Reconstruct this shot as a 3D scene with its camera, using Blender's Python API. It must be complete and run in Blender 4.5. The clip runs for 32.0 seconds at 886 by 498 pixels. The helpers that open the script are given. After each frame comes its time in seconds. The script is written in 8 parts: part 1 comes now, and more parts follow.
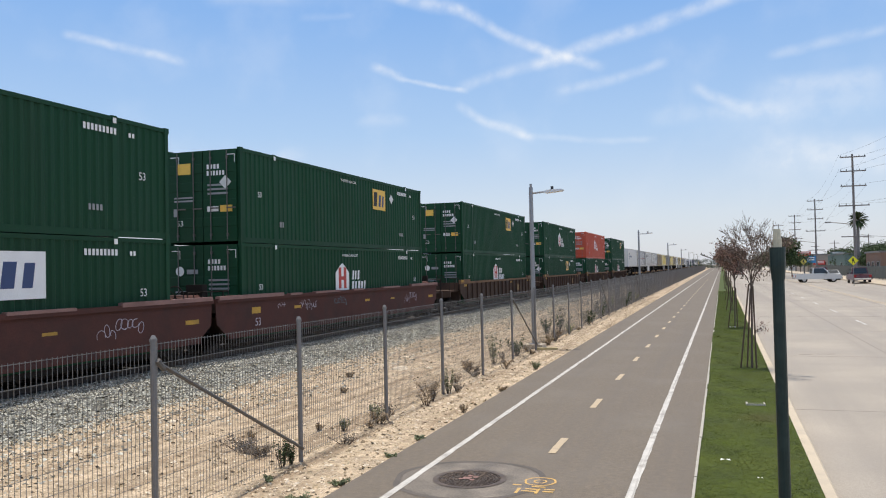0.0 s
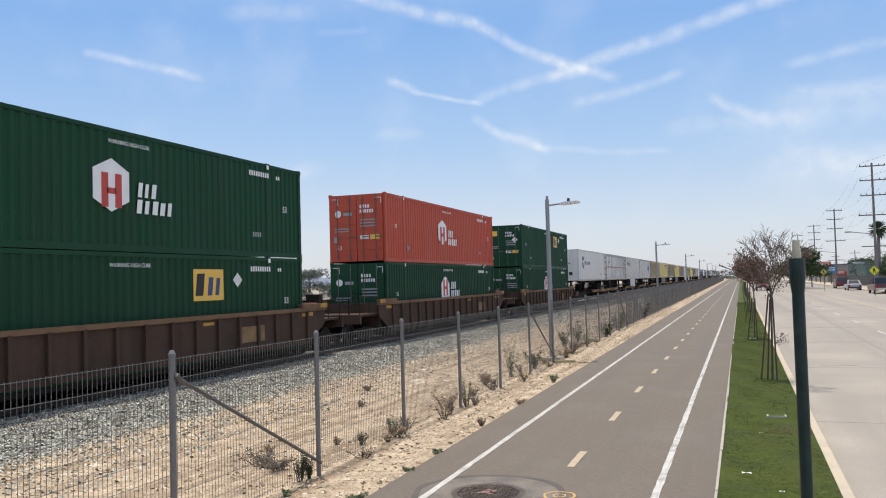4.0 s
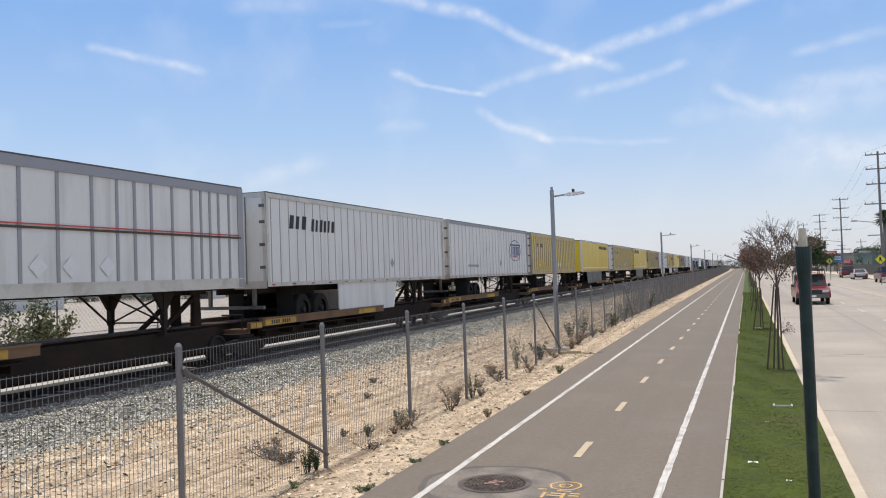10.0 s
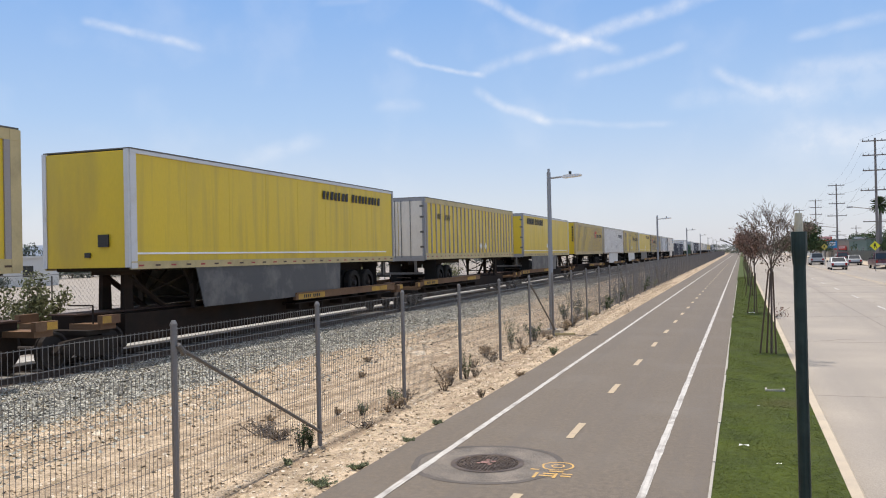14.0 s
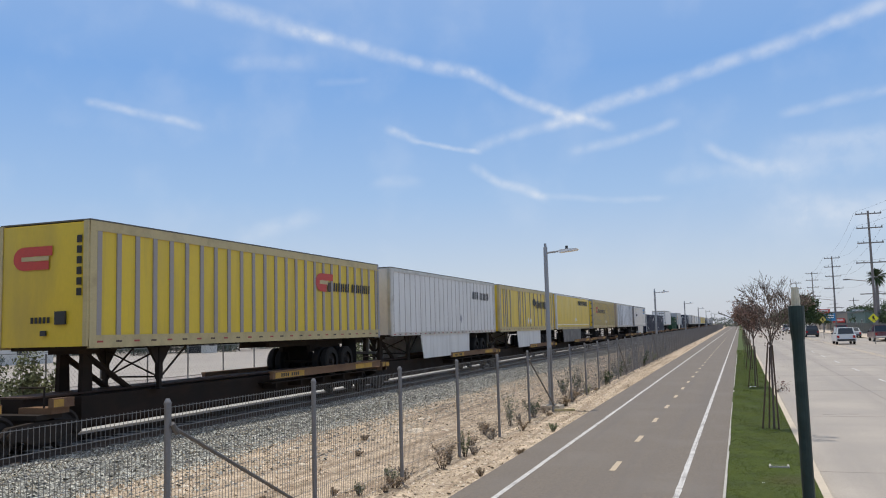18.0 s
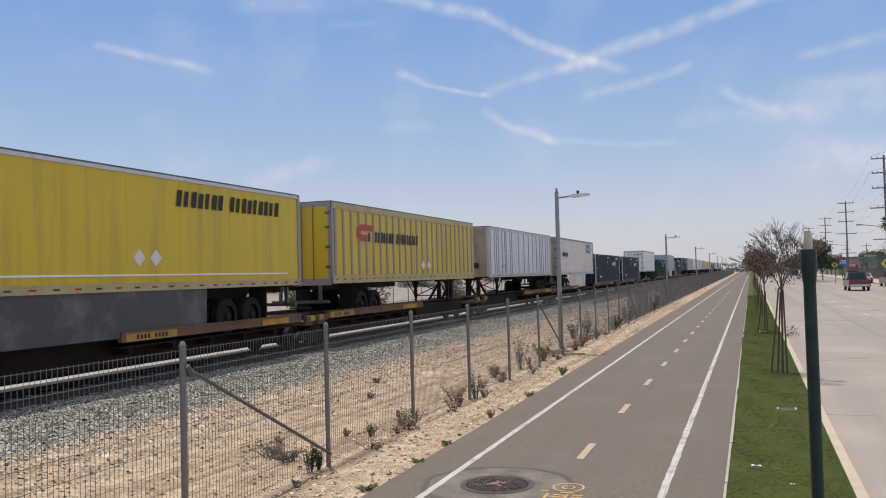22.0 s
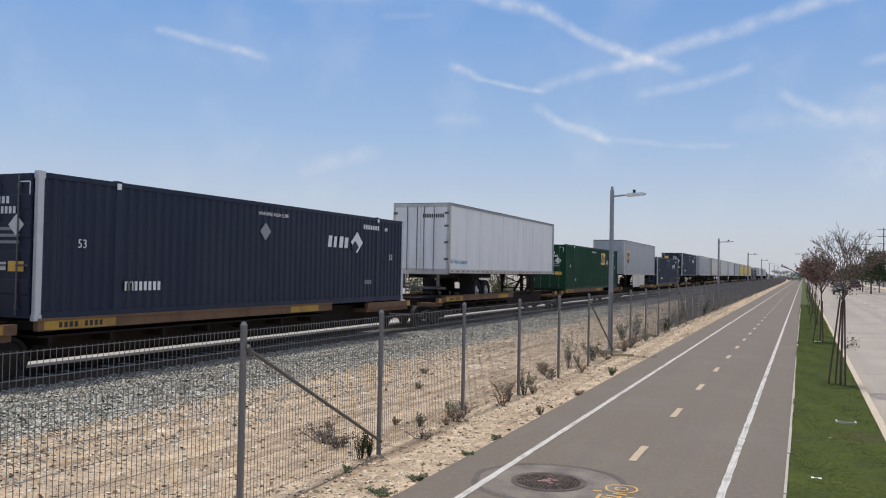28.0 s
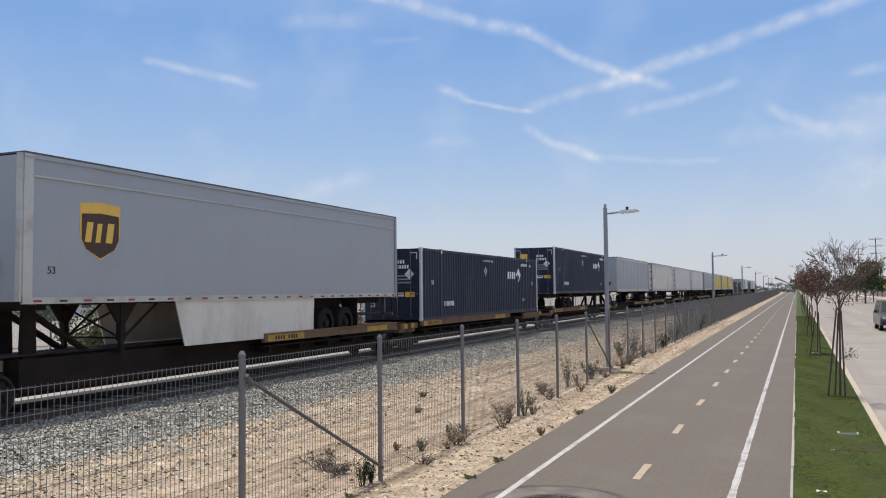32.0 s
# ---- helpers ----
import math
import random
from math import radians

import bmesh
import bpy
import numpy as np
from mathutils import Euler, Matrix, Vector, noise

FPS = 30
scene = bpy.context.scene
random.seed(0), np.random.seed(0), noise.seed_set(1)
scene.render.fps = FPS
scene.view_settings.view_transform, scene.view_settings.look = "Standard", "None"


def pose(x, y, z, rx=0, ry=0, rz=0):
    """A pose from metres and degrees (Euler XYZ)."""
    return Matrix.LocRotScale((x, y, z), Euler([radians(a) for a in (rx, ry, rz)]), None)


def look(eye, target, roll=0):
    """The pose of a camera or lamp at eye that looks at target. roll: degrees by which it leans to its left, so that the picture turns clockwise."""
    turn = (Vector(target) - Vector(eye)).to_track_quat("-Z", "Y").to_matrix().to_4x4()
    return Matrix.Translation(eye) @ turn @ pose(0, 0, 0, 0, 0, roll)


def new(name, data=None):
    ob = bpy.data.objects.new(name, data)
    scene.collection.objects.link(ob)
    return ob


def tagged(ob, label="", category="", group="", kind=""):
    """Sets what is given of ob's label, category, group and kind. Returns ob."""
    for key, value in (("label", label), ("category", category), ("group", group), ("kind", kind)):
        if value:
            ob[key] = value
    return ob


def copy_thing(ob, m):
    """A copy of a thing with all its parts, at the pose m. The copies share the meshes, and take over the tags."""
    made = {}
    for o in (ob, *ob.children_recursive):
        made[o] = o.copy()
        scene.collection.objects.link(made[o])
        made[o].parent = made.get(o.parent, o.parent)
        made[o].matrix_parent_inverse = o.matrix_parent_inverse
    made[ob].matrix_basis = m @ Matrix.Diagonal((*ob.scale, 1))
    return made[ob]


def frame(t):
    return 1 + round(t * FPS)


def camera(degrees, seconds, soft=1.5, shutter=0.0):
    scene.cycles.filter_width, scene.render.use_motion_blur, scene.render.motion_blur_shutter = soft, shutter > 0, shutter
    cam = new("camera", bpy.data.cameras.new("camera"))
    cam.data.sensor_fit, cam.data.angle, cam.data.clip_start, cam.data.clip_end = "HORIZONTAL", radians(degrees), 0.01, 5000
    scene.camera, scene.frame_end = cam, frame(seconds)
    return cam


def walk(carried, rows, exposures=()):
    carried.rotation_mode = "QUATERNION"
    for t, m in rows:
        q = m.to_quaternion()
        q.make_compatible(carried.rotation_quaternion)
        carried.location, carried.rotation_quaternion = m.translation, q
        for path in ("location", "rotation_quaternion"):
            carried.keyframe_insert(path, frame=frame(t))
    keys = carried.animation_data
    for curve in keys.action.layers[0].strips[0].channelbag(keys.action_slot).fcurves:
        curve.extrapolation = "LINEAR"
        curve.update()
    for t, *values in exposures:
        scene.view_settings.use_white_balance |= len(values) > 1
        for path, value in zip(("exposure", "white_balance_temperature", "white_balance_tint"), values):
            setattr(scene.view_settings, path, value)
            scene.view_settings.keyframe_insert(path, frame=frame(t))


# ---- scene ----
cam = camera(56.10, 32.0, soft=1.1)
PATH = [
    (0.0, pose(0.000, 0, 2.500, 91.42, 1.20, 18.25)),
    (0.5, pose(0.004, 0, 2.500, 91.50, 0.88, 18.44)),
    (1.0, pose(0.003, 0, 2.503, 91.68, 0.70, 18.79)),
    (1.5, pose(-0.000, 0, 2.500, 91.65, 0.81, 19.18)),
    (2.0, pose(-0.002, 0, 2.502, 91.68, 1.01, 19.41)),
    (2.5, pose(-0.001, 0, 2.500, 91.95, 1.10, 19.42)),
    (3.0, pose(-0.000, 0, 2.504, 92.21, 1.16, 19.34)),
    (3.5, pose(0.000, 0, 2.504, 92.33, 1.42, 19.43)),
    (5.5, pose(0.003, 0, 2.503, 92.09, 2.15, 18.97)),
    (6.0, pose(0.002, 0, 2.504, 91.99, 2.29, 18.69)),
    (6.5, pose(0.003, 0, 2.503, 91.91, 2.29, 18.68)),
    (7.0, pose(-0.002, 0, 2.501, 91.86, 2.31, 18.73)),
    (7.5, pose(0.001, 0, 2.502, 91.87, 2.38, 18.88)),
    (8.0, pose(0.001, 0, 2.502, 91.87, 2.42, 19.13)),
    (8.5, pose(0.001, 0, 2.501, 91.90, 2.36, 19.39)),
    (9.0, pose(-0.001, 0, 2.501, 91.92, 2.35, 19.57)),
    (9.5, pose(0.000, 0, 2.504, 91.92, 2.13, 19.67)),
    (10.0, pose(-0.002, 0, 2.499, 91.78, 1.97, 19.75)),
    (10.5, pose(-0.000, 0, 2.500, 91.41, 1.96, 19.75)),
    (11.0, pose(0.001, 0, 2.498, 91.08, 1.88, 19.58)),
    (11.5, pose(-0.002, 0, 2.497, 90.99, 1.78, 19.56)),
    (12.0, pose(-0.003, 0, 2.495, 90.94, 1.59, 19.60)),
    (12.5, pose(-0.002, 0, 2.496, 90.77, 1.34, 19.54)),
    (13.0, pose(-0.002, 0, 2.496, 90.53, 1.26, 19.55)),
    (13.5, pose(-0.004, 0, 2.497, 90.42, 1.21, 19.58)),
    (15.5, pose(-0.003, 0, 2.497, 91.69, 1.42, 18.68)),
    (16.0, pose(0.000, 0, 2.499, 93.31, 1.49, 18.78)),
    (16.5, pose(-0.000, 0, 2.500, 94.55, 1.72, 18.92)),
    (17.0, pose(0.000, 0, 2.504, 95.32, 1.95, 19.01)),
    (17.5, pose(-0.000, 0, 2.504, 95.97, 1.93, 19.18)),
    (18.0, pose(-0.001, 0, 2.503, 95.59, 1.57, 19.29)),
    (18.5, pose(-0.002, 0, 2.501, 94.38, 1.51, 19.46)),
    (19.0, pose(0.000, 0, 2.498, 93.66, 2.52, 19.32)),
    (19.5, pose(-0.003, 0, 2.497, 93.16, 3.13, 19.10)),
    (20.0, pose(-0.009, 0, 2.497, 92.73, 2.49, 20.39)),
    (20.5, pose(-0.013, 0, 2.485, 92.27, 2.14, 21.33)),
    (21.0, pose(-0.012, 0, 2.485, 92.03, 1.55, 21.14)),
    (21.5, pose(-0.004, 0, 2.496, 91.85, 1.27, 20.57)),
    (22.0, pose(-0.003, 0, 2.495, 91.84, 1.52, 20.03)),
    (22.5, pose(-0.008, 0, 2.494, 91.37, 1.59, 19.63)),
    (23.0, pose(-0.012, 0, 2.475, 91.09, 1.55, 19.59)),
    (23.5, pose(-0.007, 0, 2.497, 91.13, 0.97, 19.92)),
    (24.0, pose(0.044, 0, 2.450, 91.18, 1.38, 20.53)),
    (24.5, pose(-0.005, 0, 2.493, 91.53, 2.71, 20.86)),
    (25.0, pose(-0.025, 0, 2.460, 92.38, 2.06, 21.09)),
    (25.5, pose(-0.029, 0, 2.463, 92.18, 2.06, 21.05)),
    (26.0, pose(-0.205, 0, 2.472, 91.70, 1.42, 23.03)),
    (26.5, pose(-0.162, 0, 2.460, 91.32, 1.55, 26.19)),
    (28.5, pose(-0.208, 0, 2.478, 91.60, -1.59, 22.52)),
    (29.0, pose(-0.216, 0, 2.484, 91.90, -1.61, 22.63)),
    (29.5, pose(-0.215, 0, 2.483, 92.31, -0.57, 22.94)),
    (30.0, pose(-0.222, 0, 2.495, 92.55, 0.66, 22.93)),
    (30.5, pose(-0.217, 0, 2.483, 92.61, 1.09, 22.56)),
    (31.0, pose(-0.221, 0, 2.480, 92.56, 1.17, 22.46)),
    (31.5, pose(-0.226, 0, 2.491, 92.73, 0.77, 22.51)),
    (32.0, pose(-0.227, 0, 2.481, 92.93, 0.59, 22.75)),
]
EXPOSURES = [(0.0, 0.03, 6850, 10), (8.0, 0.03, 6850, 11), (13.0, 0.02, 6850, 12), (16.0, 0.06, 6900, 12), (17.0, -0.03, 6750, 13), (18.0, -0.2, 6500, 10), (19.0, -0.14, 6700, 13), (22.0, -0.25, 6950, 15), (26.0, -0.40, 6650, 12), (29.0, -0.22, 6650, 12), (32.0, -0.2, 6700, 12)]
walk(cam, PATH, EXPOSURES)

# ---- sky, sun ----
SUN_DIR = Vector((-0.10, 0.13, 0.985)).normalized()
sun_data = bpy.data.lights.new("sun", "SUN")
sun_data.energy, sun_data.angle, sun_data.color = 3.3, radians(0.6), (1.0, 0.95, 0.88)
sun = new("sun", sun_data)
sun.matrix_world = look(SUN_DIR * 100, (0, 0, 0))

world = bpy.data.worlds.new("sky")
scene.world = world
world.use_nodes = True
wn = world.node_tree
wn.nodes.clear()


def wnode(kind, **props):
    n = wn.nodes.new(kind)
    for k, v in props.items():
        if k == "op":
            n.operation = v
    return n


def wlink(value, socket):
    if hasattr(value, "is_linked"):
        wn.links.new(value, socket)
    else:
        socket.default_value = value


def wmath(op, a, b=0.0, clamp=False):
    n = wnode("ShaderNodeMath", op=op)
    n.use_clamp = clamp
    wlink(a, n.inputs[0])
    wlink(b, n.inputs[1])
    return n.outputs[0]


def wdot(vec, const):
    n = wnode("ShaderNodeVectorMath", op="DOT_PRODUCT")
    wlink(vec, n.inputs[0])
    n.inputs[1].default_value = const
    return n.outputs["Value"]


def wstep(x, lo, hi):
    n = wn.nodes.new("ShaderNodeMapRange")
    n.interpolation_type = "SMOOTHSTEP"
    wlink(x, n.inputs[0])
    n.inputs[1].default_value, n.inputs[2].default_value = lo, hi
    return n.outputs[0]


sky = wnode("ShaderNodeTexSky")
sky.sky_type = "NISHITA"
sky.sun_disc = False
sky.sun_elevation, sky.sun_rotation = radians(80.5), radians(-38)
sky.air_density, sky.dust_density, sky.ozone_density, sky.altitude = 1.0, 0.8, 2.5, 60
tex = wnode("ShaderNodeTexCoord")
direction = tex.outputs["Generated"]
wisp = wnode("ShaderNodeTexNoise")
wisp.inputs["Scale"].default_value, wisp.inputs["Detail"].default_value = 14.0, 5.0
wlink(direction, wisp.inputs["Vector"])
fray = wnode("ShaderNodeTexNoise")
fray.inputs["Scale"].default_value, fray.inputs["Detail"].default_value = 48.0, 5.0
wlink(direction, fray.inputs["Vector"])


def sky_way(az, el):
    a, e = radians(az), radians(el)
    return Vector((math.cos(e) * math.sin(a), math.cos(e) * math.cos(a), math.sin(e)))


# thin cirrus streaks and old contrails: points (azimuth, elevation), half width, strength
STREAKS = [
    ([(-40.0, 22.9), (-35.2, 21.75), (-30.5, 20.6), (-27.2, 19.9)], 0.0165, 0.32),
    ([(-29.0, 20.3), (-25.5, 19.4), (-22.8, 18.68), (-19.5, 18.0), (-16.7, 17.45)], 0.0115, 0.39),
    ([(-17.2, 17.5), (-14.9, 16.5), (-13.1, 15.3), (-10.9, 14.4)], 0.0095, 0.39),
    ([(-11.6, 14.8), (-9.9, 14.05), (-7.4, 13.4)], 0.0095, 0.39),
    ([(14.5, 20.1), (10.07, 18.96), (4.94, 17.68), (-1.79, 16.09), (-8.97, 14.4), (-11.15, 13.9)], 0.0125, 0.39),
    ([(-10.56, 14.09), (-14.48, 13.13), (-16.47, 12.41)], 0.011, 0.24),
    ([(-22.57, 13.66), (-20.95, 13.09)], 0.008, 0.38),
    ([(-21.34, 13.1), (-16.4, 12.18)], 0.0045, 0.4),
    ([(-42.33, 14.99), (-39.46, 14.45), (-35.58, 13.74)], 0.0075, 0.34),
    ([(-16.6, 11.1), (-15.02, 9.87), (-12.16, 8.83)], 0.009, 0.36),
    ([(-13.12, 8.93), (-3.73, 8.42)], 0.006, 0.16),
    ([(-9.72, 11.8), (-6.09, 12.61), (-3.12, 13.26)], 0.0085, 0.24),
    ([(-3.48, 9.8), (1.98, 9.8), (4.3, 9.36)], 0.016, 0.16),
    ([(-0.89, 11.36), (1.82, 10.0)], 0.01, 0.3),
    ([(3.74, 11.18), (9.45, 11.15)], 0.016, 0.2),
    ([(3.51, 6.9), (10.98, 6.47)], 0.034, 0.42),
    ([(2.5, 9.4), (9.5, 10.2)], 0.034, 0.2),
    ([(3.84, 13.18), (10.2, 13.86)], 0.009, 0.22),
    ([(-32.52, 6.6), (-28.13, 7.96)], 0.015, 0.2),
    ([(-33.43, 17.92), (-28.33, 18.1)], 0.013, 0.16),
    ([(-27.61, 16.89), (-24.11, 17.08)], 0.006, 0.1),
    ([(-23.61, 10.15), (-20.87, 10.21)], 0.01, 0.12),
]
SOFT = wmath("MULTIPLY", wmath("SUBTRACT", wisp.outputs[0], 0.5), 0.016)
FRAY = wmath("ADD", wmath("MULTIPLY", wstep(fray.outputs[0], 0.25, 0.7), 0.65), 0.35)
cover = 0.0
for points, half, strength in STREAKS:
    streak = 0.0
    for end_a, end_b in zip(points, points[1:]):
        a, b = sky_way(*end_a), sky_way(*end_b)
        n = a.cross(b).normalized()
        along = (b - a).normalized()
        mid = (a + b) / 2
        reach = (b - a).length / 2
        v = wmath("ABSOLUTE", wmath("ADD", wdot(direction, n), SOFT))
        u = wmath("ABSOLUTE", wmath("SUBTRACT", wdot(direction, along), mid.dot(along)))
        m = wmath("MULTIPLY", wstep(v, half, 0.0), wstep(u, reach + half * 1.4, reach * 0.9 - half * 0.4))
        m = wmath("MULTIPLY", m, wstep(wdot(direction, mid), 0.5, 0.8))
        streak = wmath("MAXIMUM", streak, m)
    cover = wmath("ADD", cover, wmath("MULTIPLY", wmath("MULTIPLY", streak, FRAY), strength), True)
# faint overall veil
veil = wmath("MULTIPLY", wstep(wisp.outputs[0], 0.45, 0.8), 0.10)
cover = wmath("ADD", cover, veil, True)
# summer haze: pale at the horizon, thinning upwards
sep = wnode("ShaderNodeSeparateXYZ")
wlink(direction, sep.inputs[0])
ramp = wn.nodes.new("ShaderNodeValToRGB")
wlink(sep.outputs["Z"], ramp.inputs[0])
for pos, col in ((0.0, (4.1, 4.35, 5.0)), (0.06, (3.75, 4.3, 5.25)), (0.16, (2.4, 3.6, 5.5)), (0.30, (1.35, 2.75, 5.4)), (1.0, (0.7, 1.7, 4.3))):
    e = ramp.color_ramp.elements.new(pos)
    e.color = (col[0] / 6, col[1] / 6, col[2] / 6, 1)
ramp.color_ramp.elements.remove(ramp.color_ramp.elements[0])
ramp.color_ramp.elements.remove(ramp.color_ramp.elements[-1])
gain = wnode("ShaderNodeVectorMath", op="SCALE")
wlink(ramp.outputs[0], gain.inputs[0])
gain.inputs["Scale"].default_value = 6.0
haze = wn.nodes.new("ShaderNodeMix")
haze.data_type = "RGBA"
haze.inputs["Factor"].default_value = 0.8
wlink(sky.outputs[0], haze.inputs["A"])
wlink(gain.outputs[0], haze.inputs["B"])
cloud = wn.nodes.new("ShaderNodeMix")
cloud.data_type = "RGBA"
wlink(cover, cloud.inputs["Factor"])
wlink(haze.outputs["Result"], cloud.inputs["A"])
cloud.inputs["B"].default_value = (5.9, 6.1, 6.4, 1)
back = wnode("ShaderNodeBackground")
back.inputs["Strength"].default_value = 0.162
wlink(cloud.outputs["Result"], back.inputs["Color"])
out = wnode("ShaderNodeOutputWorld")
wn.links.new(back.outputs[0], out.inputs[0])

# ---- materials ----


def material(name, color, rough=0.7, metal=0.0, var=0.12, scale=6.0, fine=60.0, bump=0.15, depth=0.004, dirt=None, dirt_amount=0.0,
             dirt_scale=1.2, stretch=(1, 1, 1), random_tint=0.0, spec=0.4, coat=0.0):
    """Colour with broad and fine variation, optional stains and fine relief, in object space (metres)."""
    m = bpy.data.materials.new(name)
    m.use_nodes = True
    nt = m.node_tree
    bsdf = nt.nodes["Principled BSDF"]
    bsdf.inputs["Metallic"].default_value = metal
    bsdf.inputs["Specular IOR Level"].default_value = spec
    bsdf.inputs["Coat Weight"].default_value = coat
    co = nt.nodes.new("ShaderNodeTexCoord")
    mp = nt.nodes.new("ShaderNodeMapping")
    mp.inputs["Scale"].default_value = stretch
    nt.links.new(co.outputs["Object"], mp.inputs["Vector"])
    broad = nt.nodes.new("ShaderNodeTexNoise")
    broad.inputs["Scale"].default_value, broad.inputs["Detail"].default_value = scale, 6.0
    small = nt.nodes.new("ShaderNodeTexNoise")
    small.inputs["Scale"].default_value, small.inputs["Detail"].default_value = fine, 4.0
    for t in (broad, small):
        nt.links.new(mp.outputs[0], t.inputs["Vector"])
    add = nt.nodes.new("ShaderNodeMath")
    add.operation = "ADD"
    nt.links.new(broad.outputs[0], add.inputs[0])
    nt.links.new(small.outputs[0], add.inputs[1])
    rng = nt.nodes.new("ShaderNodeMapRange")
    rng.inputs[1].default_value, rng.inputs[2].default_value = 0.6, 1.4
    rng.inputs[3].default_value, rng.inputs[4].default_value = 1 - var, 1 + var
    nt.links.new(add.outputs[0], rng.inputs[0])
    value = rng.outputs[0]
    if random_tint:
        info = nt.nodes.new("ShaderNodeObjectInfo")
        r2 = nt.nodes.new("ShaderNodeMapRange")
        r2.inputs[3].default_value, r2.inputs[4].default_value = 1 - random_tint, 1 + random_tint
        nt.links.new(info.outputs["Random"], r2.inputs[0])
        mu = nt.nodes.new("ShaderNodeMath")
        mu.operation = "MULTIPLY"
        nt.links.new(value, mu.inputs[0])
        nt.links.new(r2.outputs[0], mu.inputs[1])
        value = mu.outputs[0]
    scl = nt.nodes.new("ShaderNodeVectorMath")
    scl.operation = "SCALE"
    scl.inputs[0].default_value = color
    nt.links.new(value, scl.inputs["Scale"])
    result = scl.outputs[0]
    if dirt:
        st = nt.nodes.new("ShaderNodeTexNoise")
        st.inputs["Scale"].default_value, st.inputs["Detail"].default_value = dirt_scale, 8.0
        st.inputs["Roughness"].default_value = 0.65
        nt.links.new(mp.outputs[0], st.inputs["Vector"])
        ms = nt.nodes.new("ShaderNodeMapRange")
        ms.inputs[1].default_value, ms.inputs[2].default_value = 0.48, 0.72
        ms.inputs[3].default_value, ms.inputs[4].default_value = 0.0, dirt_amount
        nt.links.new(st.outputs[0], ms.inputs[0])
        mix = nt.nodes.new("ShaderNodeMix")
        mix.data_type = "RGBA"
        nt.links.new(ms.outputs[0], mix.inputs["Factor"])
        nt.links.new(result, mix.inputs["A"])
        mix.inputs["B"].default_value = (*dirt, 1)
        result = mix.outputs["Result"]
    nt.links.new(result, bsdf.inputs["Base Color"])
    rr = nt.nodes.new("ShaderNodeMapRange")
    rr.inputs[1].default_value, rr.inputs[2].default_value = 0.3, 0.7
    rr.inputs[3].default_value, rr.inputs[4].default_value = max(0.03, rough - 0.1), min(1, rough + 0.1)
    nt.links.new(broad.outputs[0], rr.inputs[0])
    nt.links.new(rr.outputs[0], bsdf.inputs["Roughness"])
    if bump:
        bp = nt.nodes.new("ShaderNodeBump")
        bp.inputs["Strength"].default_value, bp.inputs["Distance"].default_value = bump, depth
        nt.links.new(small.outputs[0], bp.inputs["Height"])
        nt.links.new(bp.outputs[0], bsdf.inputs["Normal"])
    return m


def island_tint(m, amount):
    """Lets every loose piece of a mesh differ a little in brightness."""
    nt = m.node_tree
    bsdf = nt.nodes["Principled BSDF"]
    link = bsdf.inputs["Base Color"].links[0]
    src = link.from_socket
    geo = nt.nodes.new("ShaderNodeNewGeometry")
    r = nt.nodes.new("ShaderNodeMapRange")
    r.inputs[3].default_value, r.inputs[4].default_value = 1 - amount, 1 + amount
    nt.links.new(geo.outputs["Random Per Island"], r.inputs[0])
    s = nt.nodes.new("ShaderNodeVectorMath")
    s.operation = "SCALE"
    nt.links.new(src, s.inputs[0])
    nt.links.new(r.outputs[0], s.inputs["Scale"])
    nt.links.new(s.outputs[0], bsdf.inputs["Base Color"])
    return m


def island_colours(m, *colours):
    """Gives every loose piece of a mesh one of a few colours (as factors of its own)."""
    nt = m.node_tree
    bsdf = nt.nodes["Principled BSDF"]
    src = bsdf.inputs["Base Color"].links[0].from_socket
    geo = nt.nodes.new("ShaderNodeNewGeometry")
    ramp = nt.nodes.new("ShaderNodeValToRGB")
    ramp.color_ramp.interpolation = "CONSTANT"
    at = 0.0
    for k, (share, col) in enumerate(colours):
        e = ramp.color_ramp.elements[0] if k == 0 else ramp.color_ramp.elements.new(at)
        e.position, e.color = at, (*[c / 2 for c in col], 1)
        at += share
    ramp.color_ramp.elements.remove(ramp.color_ramp.elements[-1])
    nt.links.new(geo.outputs["Random Per Island"], ramp.inputs[0])
    mul = nt.nodes.new("ShaderNodeVectorMath")
    mul.operation = "MULTIPLY"
    twice = nt.nodes.new("ShaderNodeVectorMath")
    twice.operation = "SCALE"
    twice.inputs["Scale"].default_value = 2.0
    nt.links.new(src, mul.inputs[0])
    nt.links.new(ramp.outputs[0], mul.inputs[1])
    nt.links.new(mul.outputs[0], twice.inputs[0])
    nt.links.new(twice.outputs[0], bsdf.inputs["Base Color"])
    return m


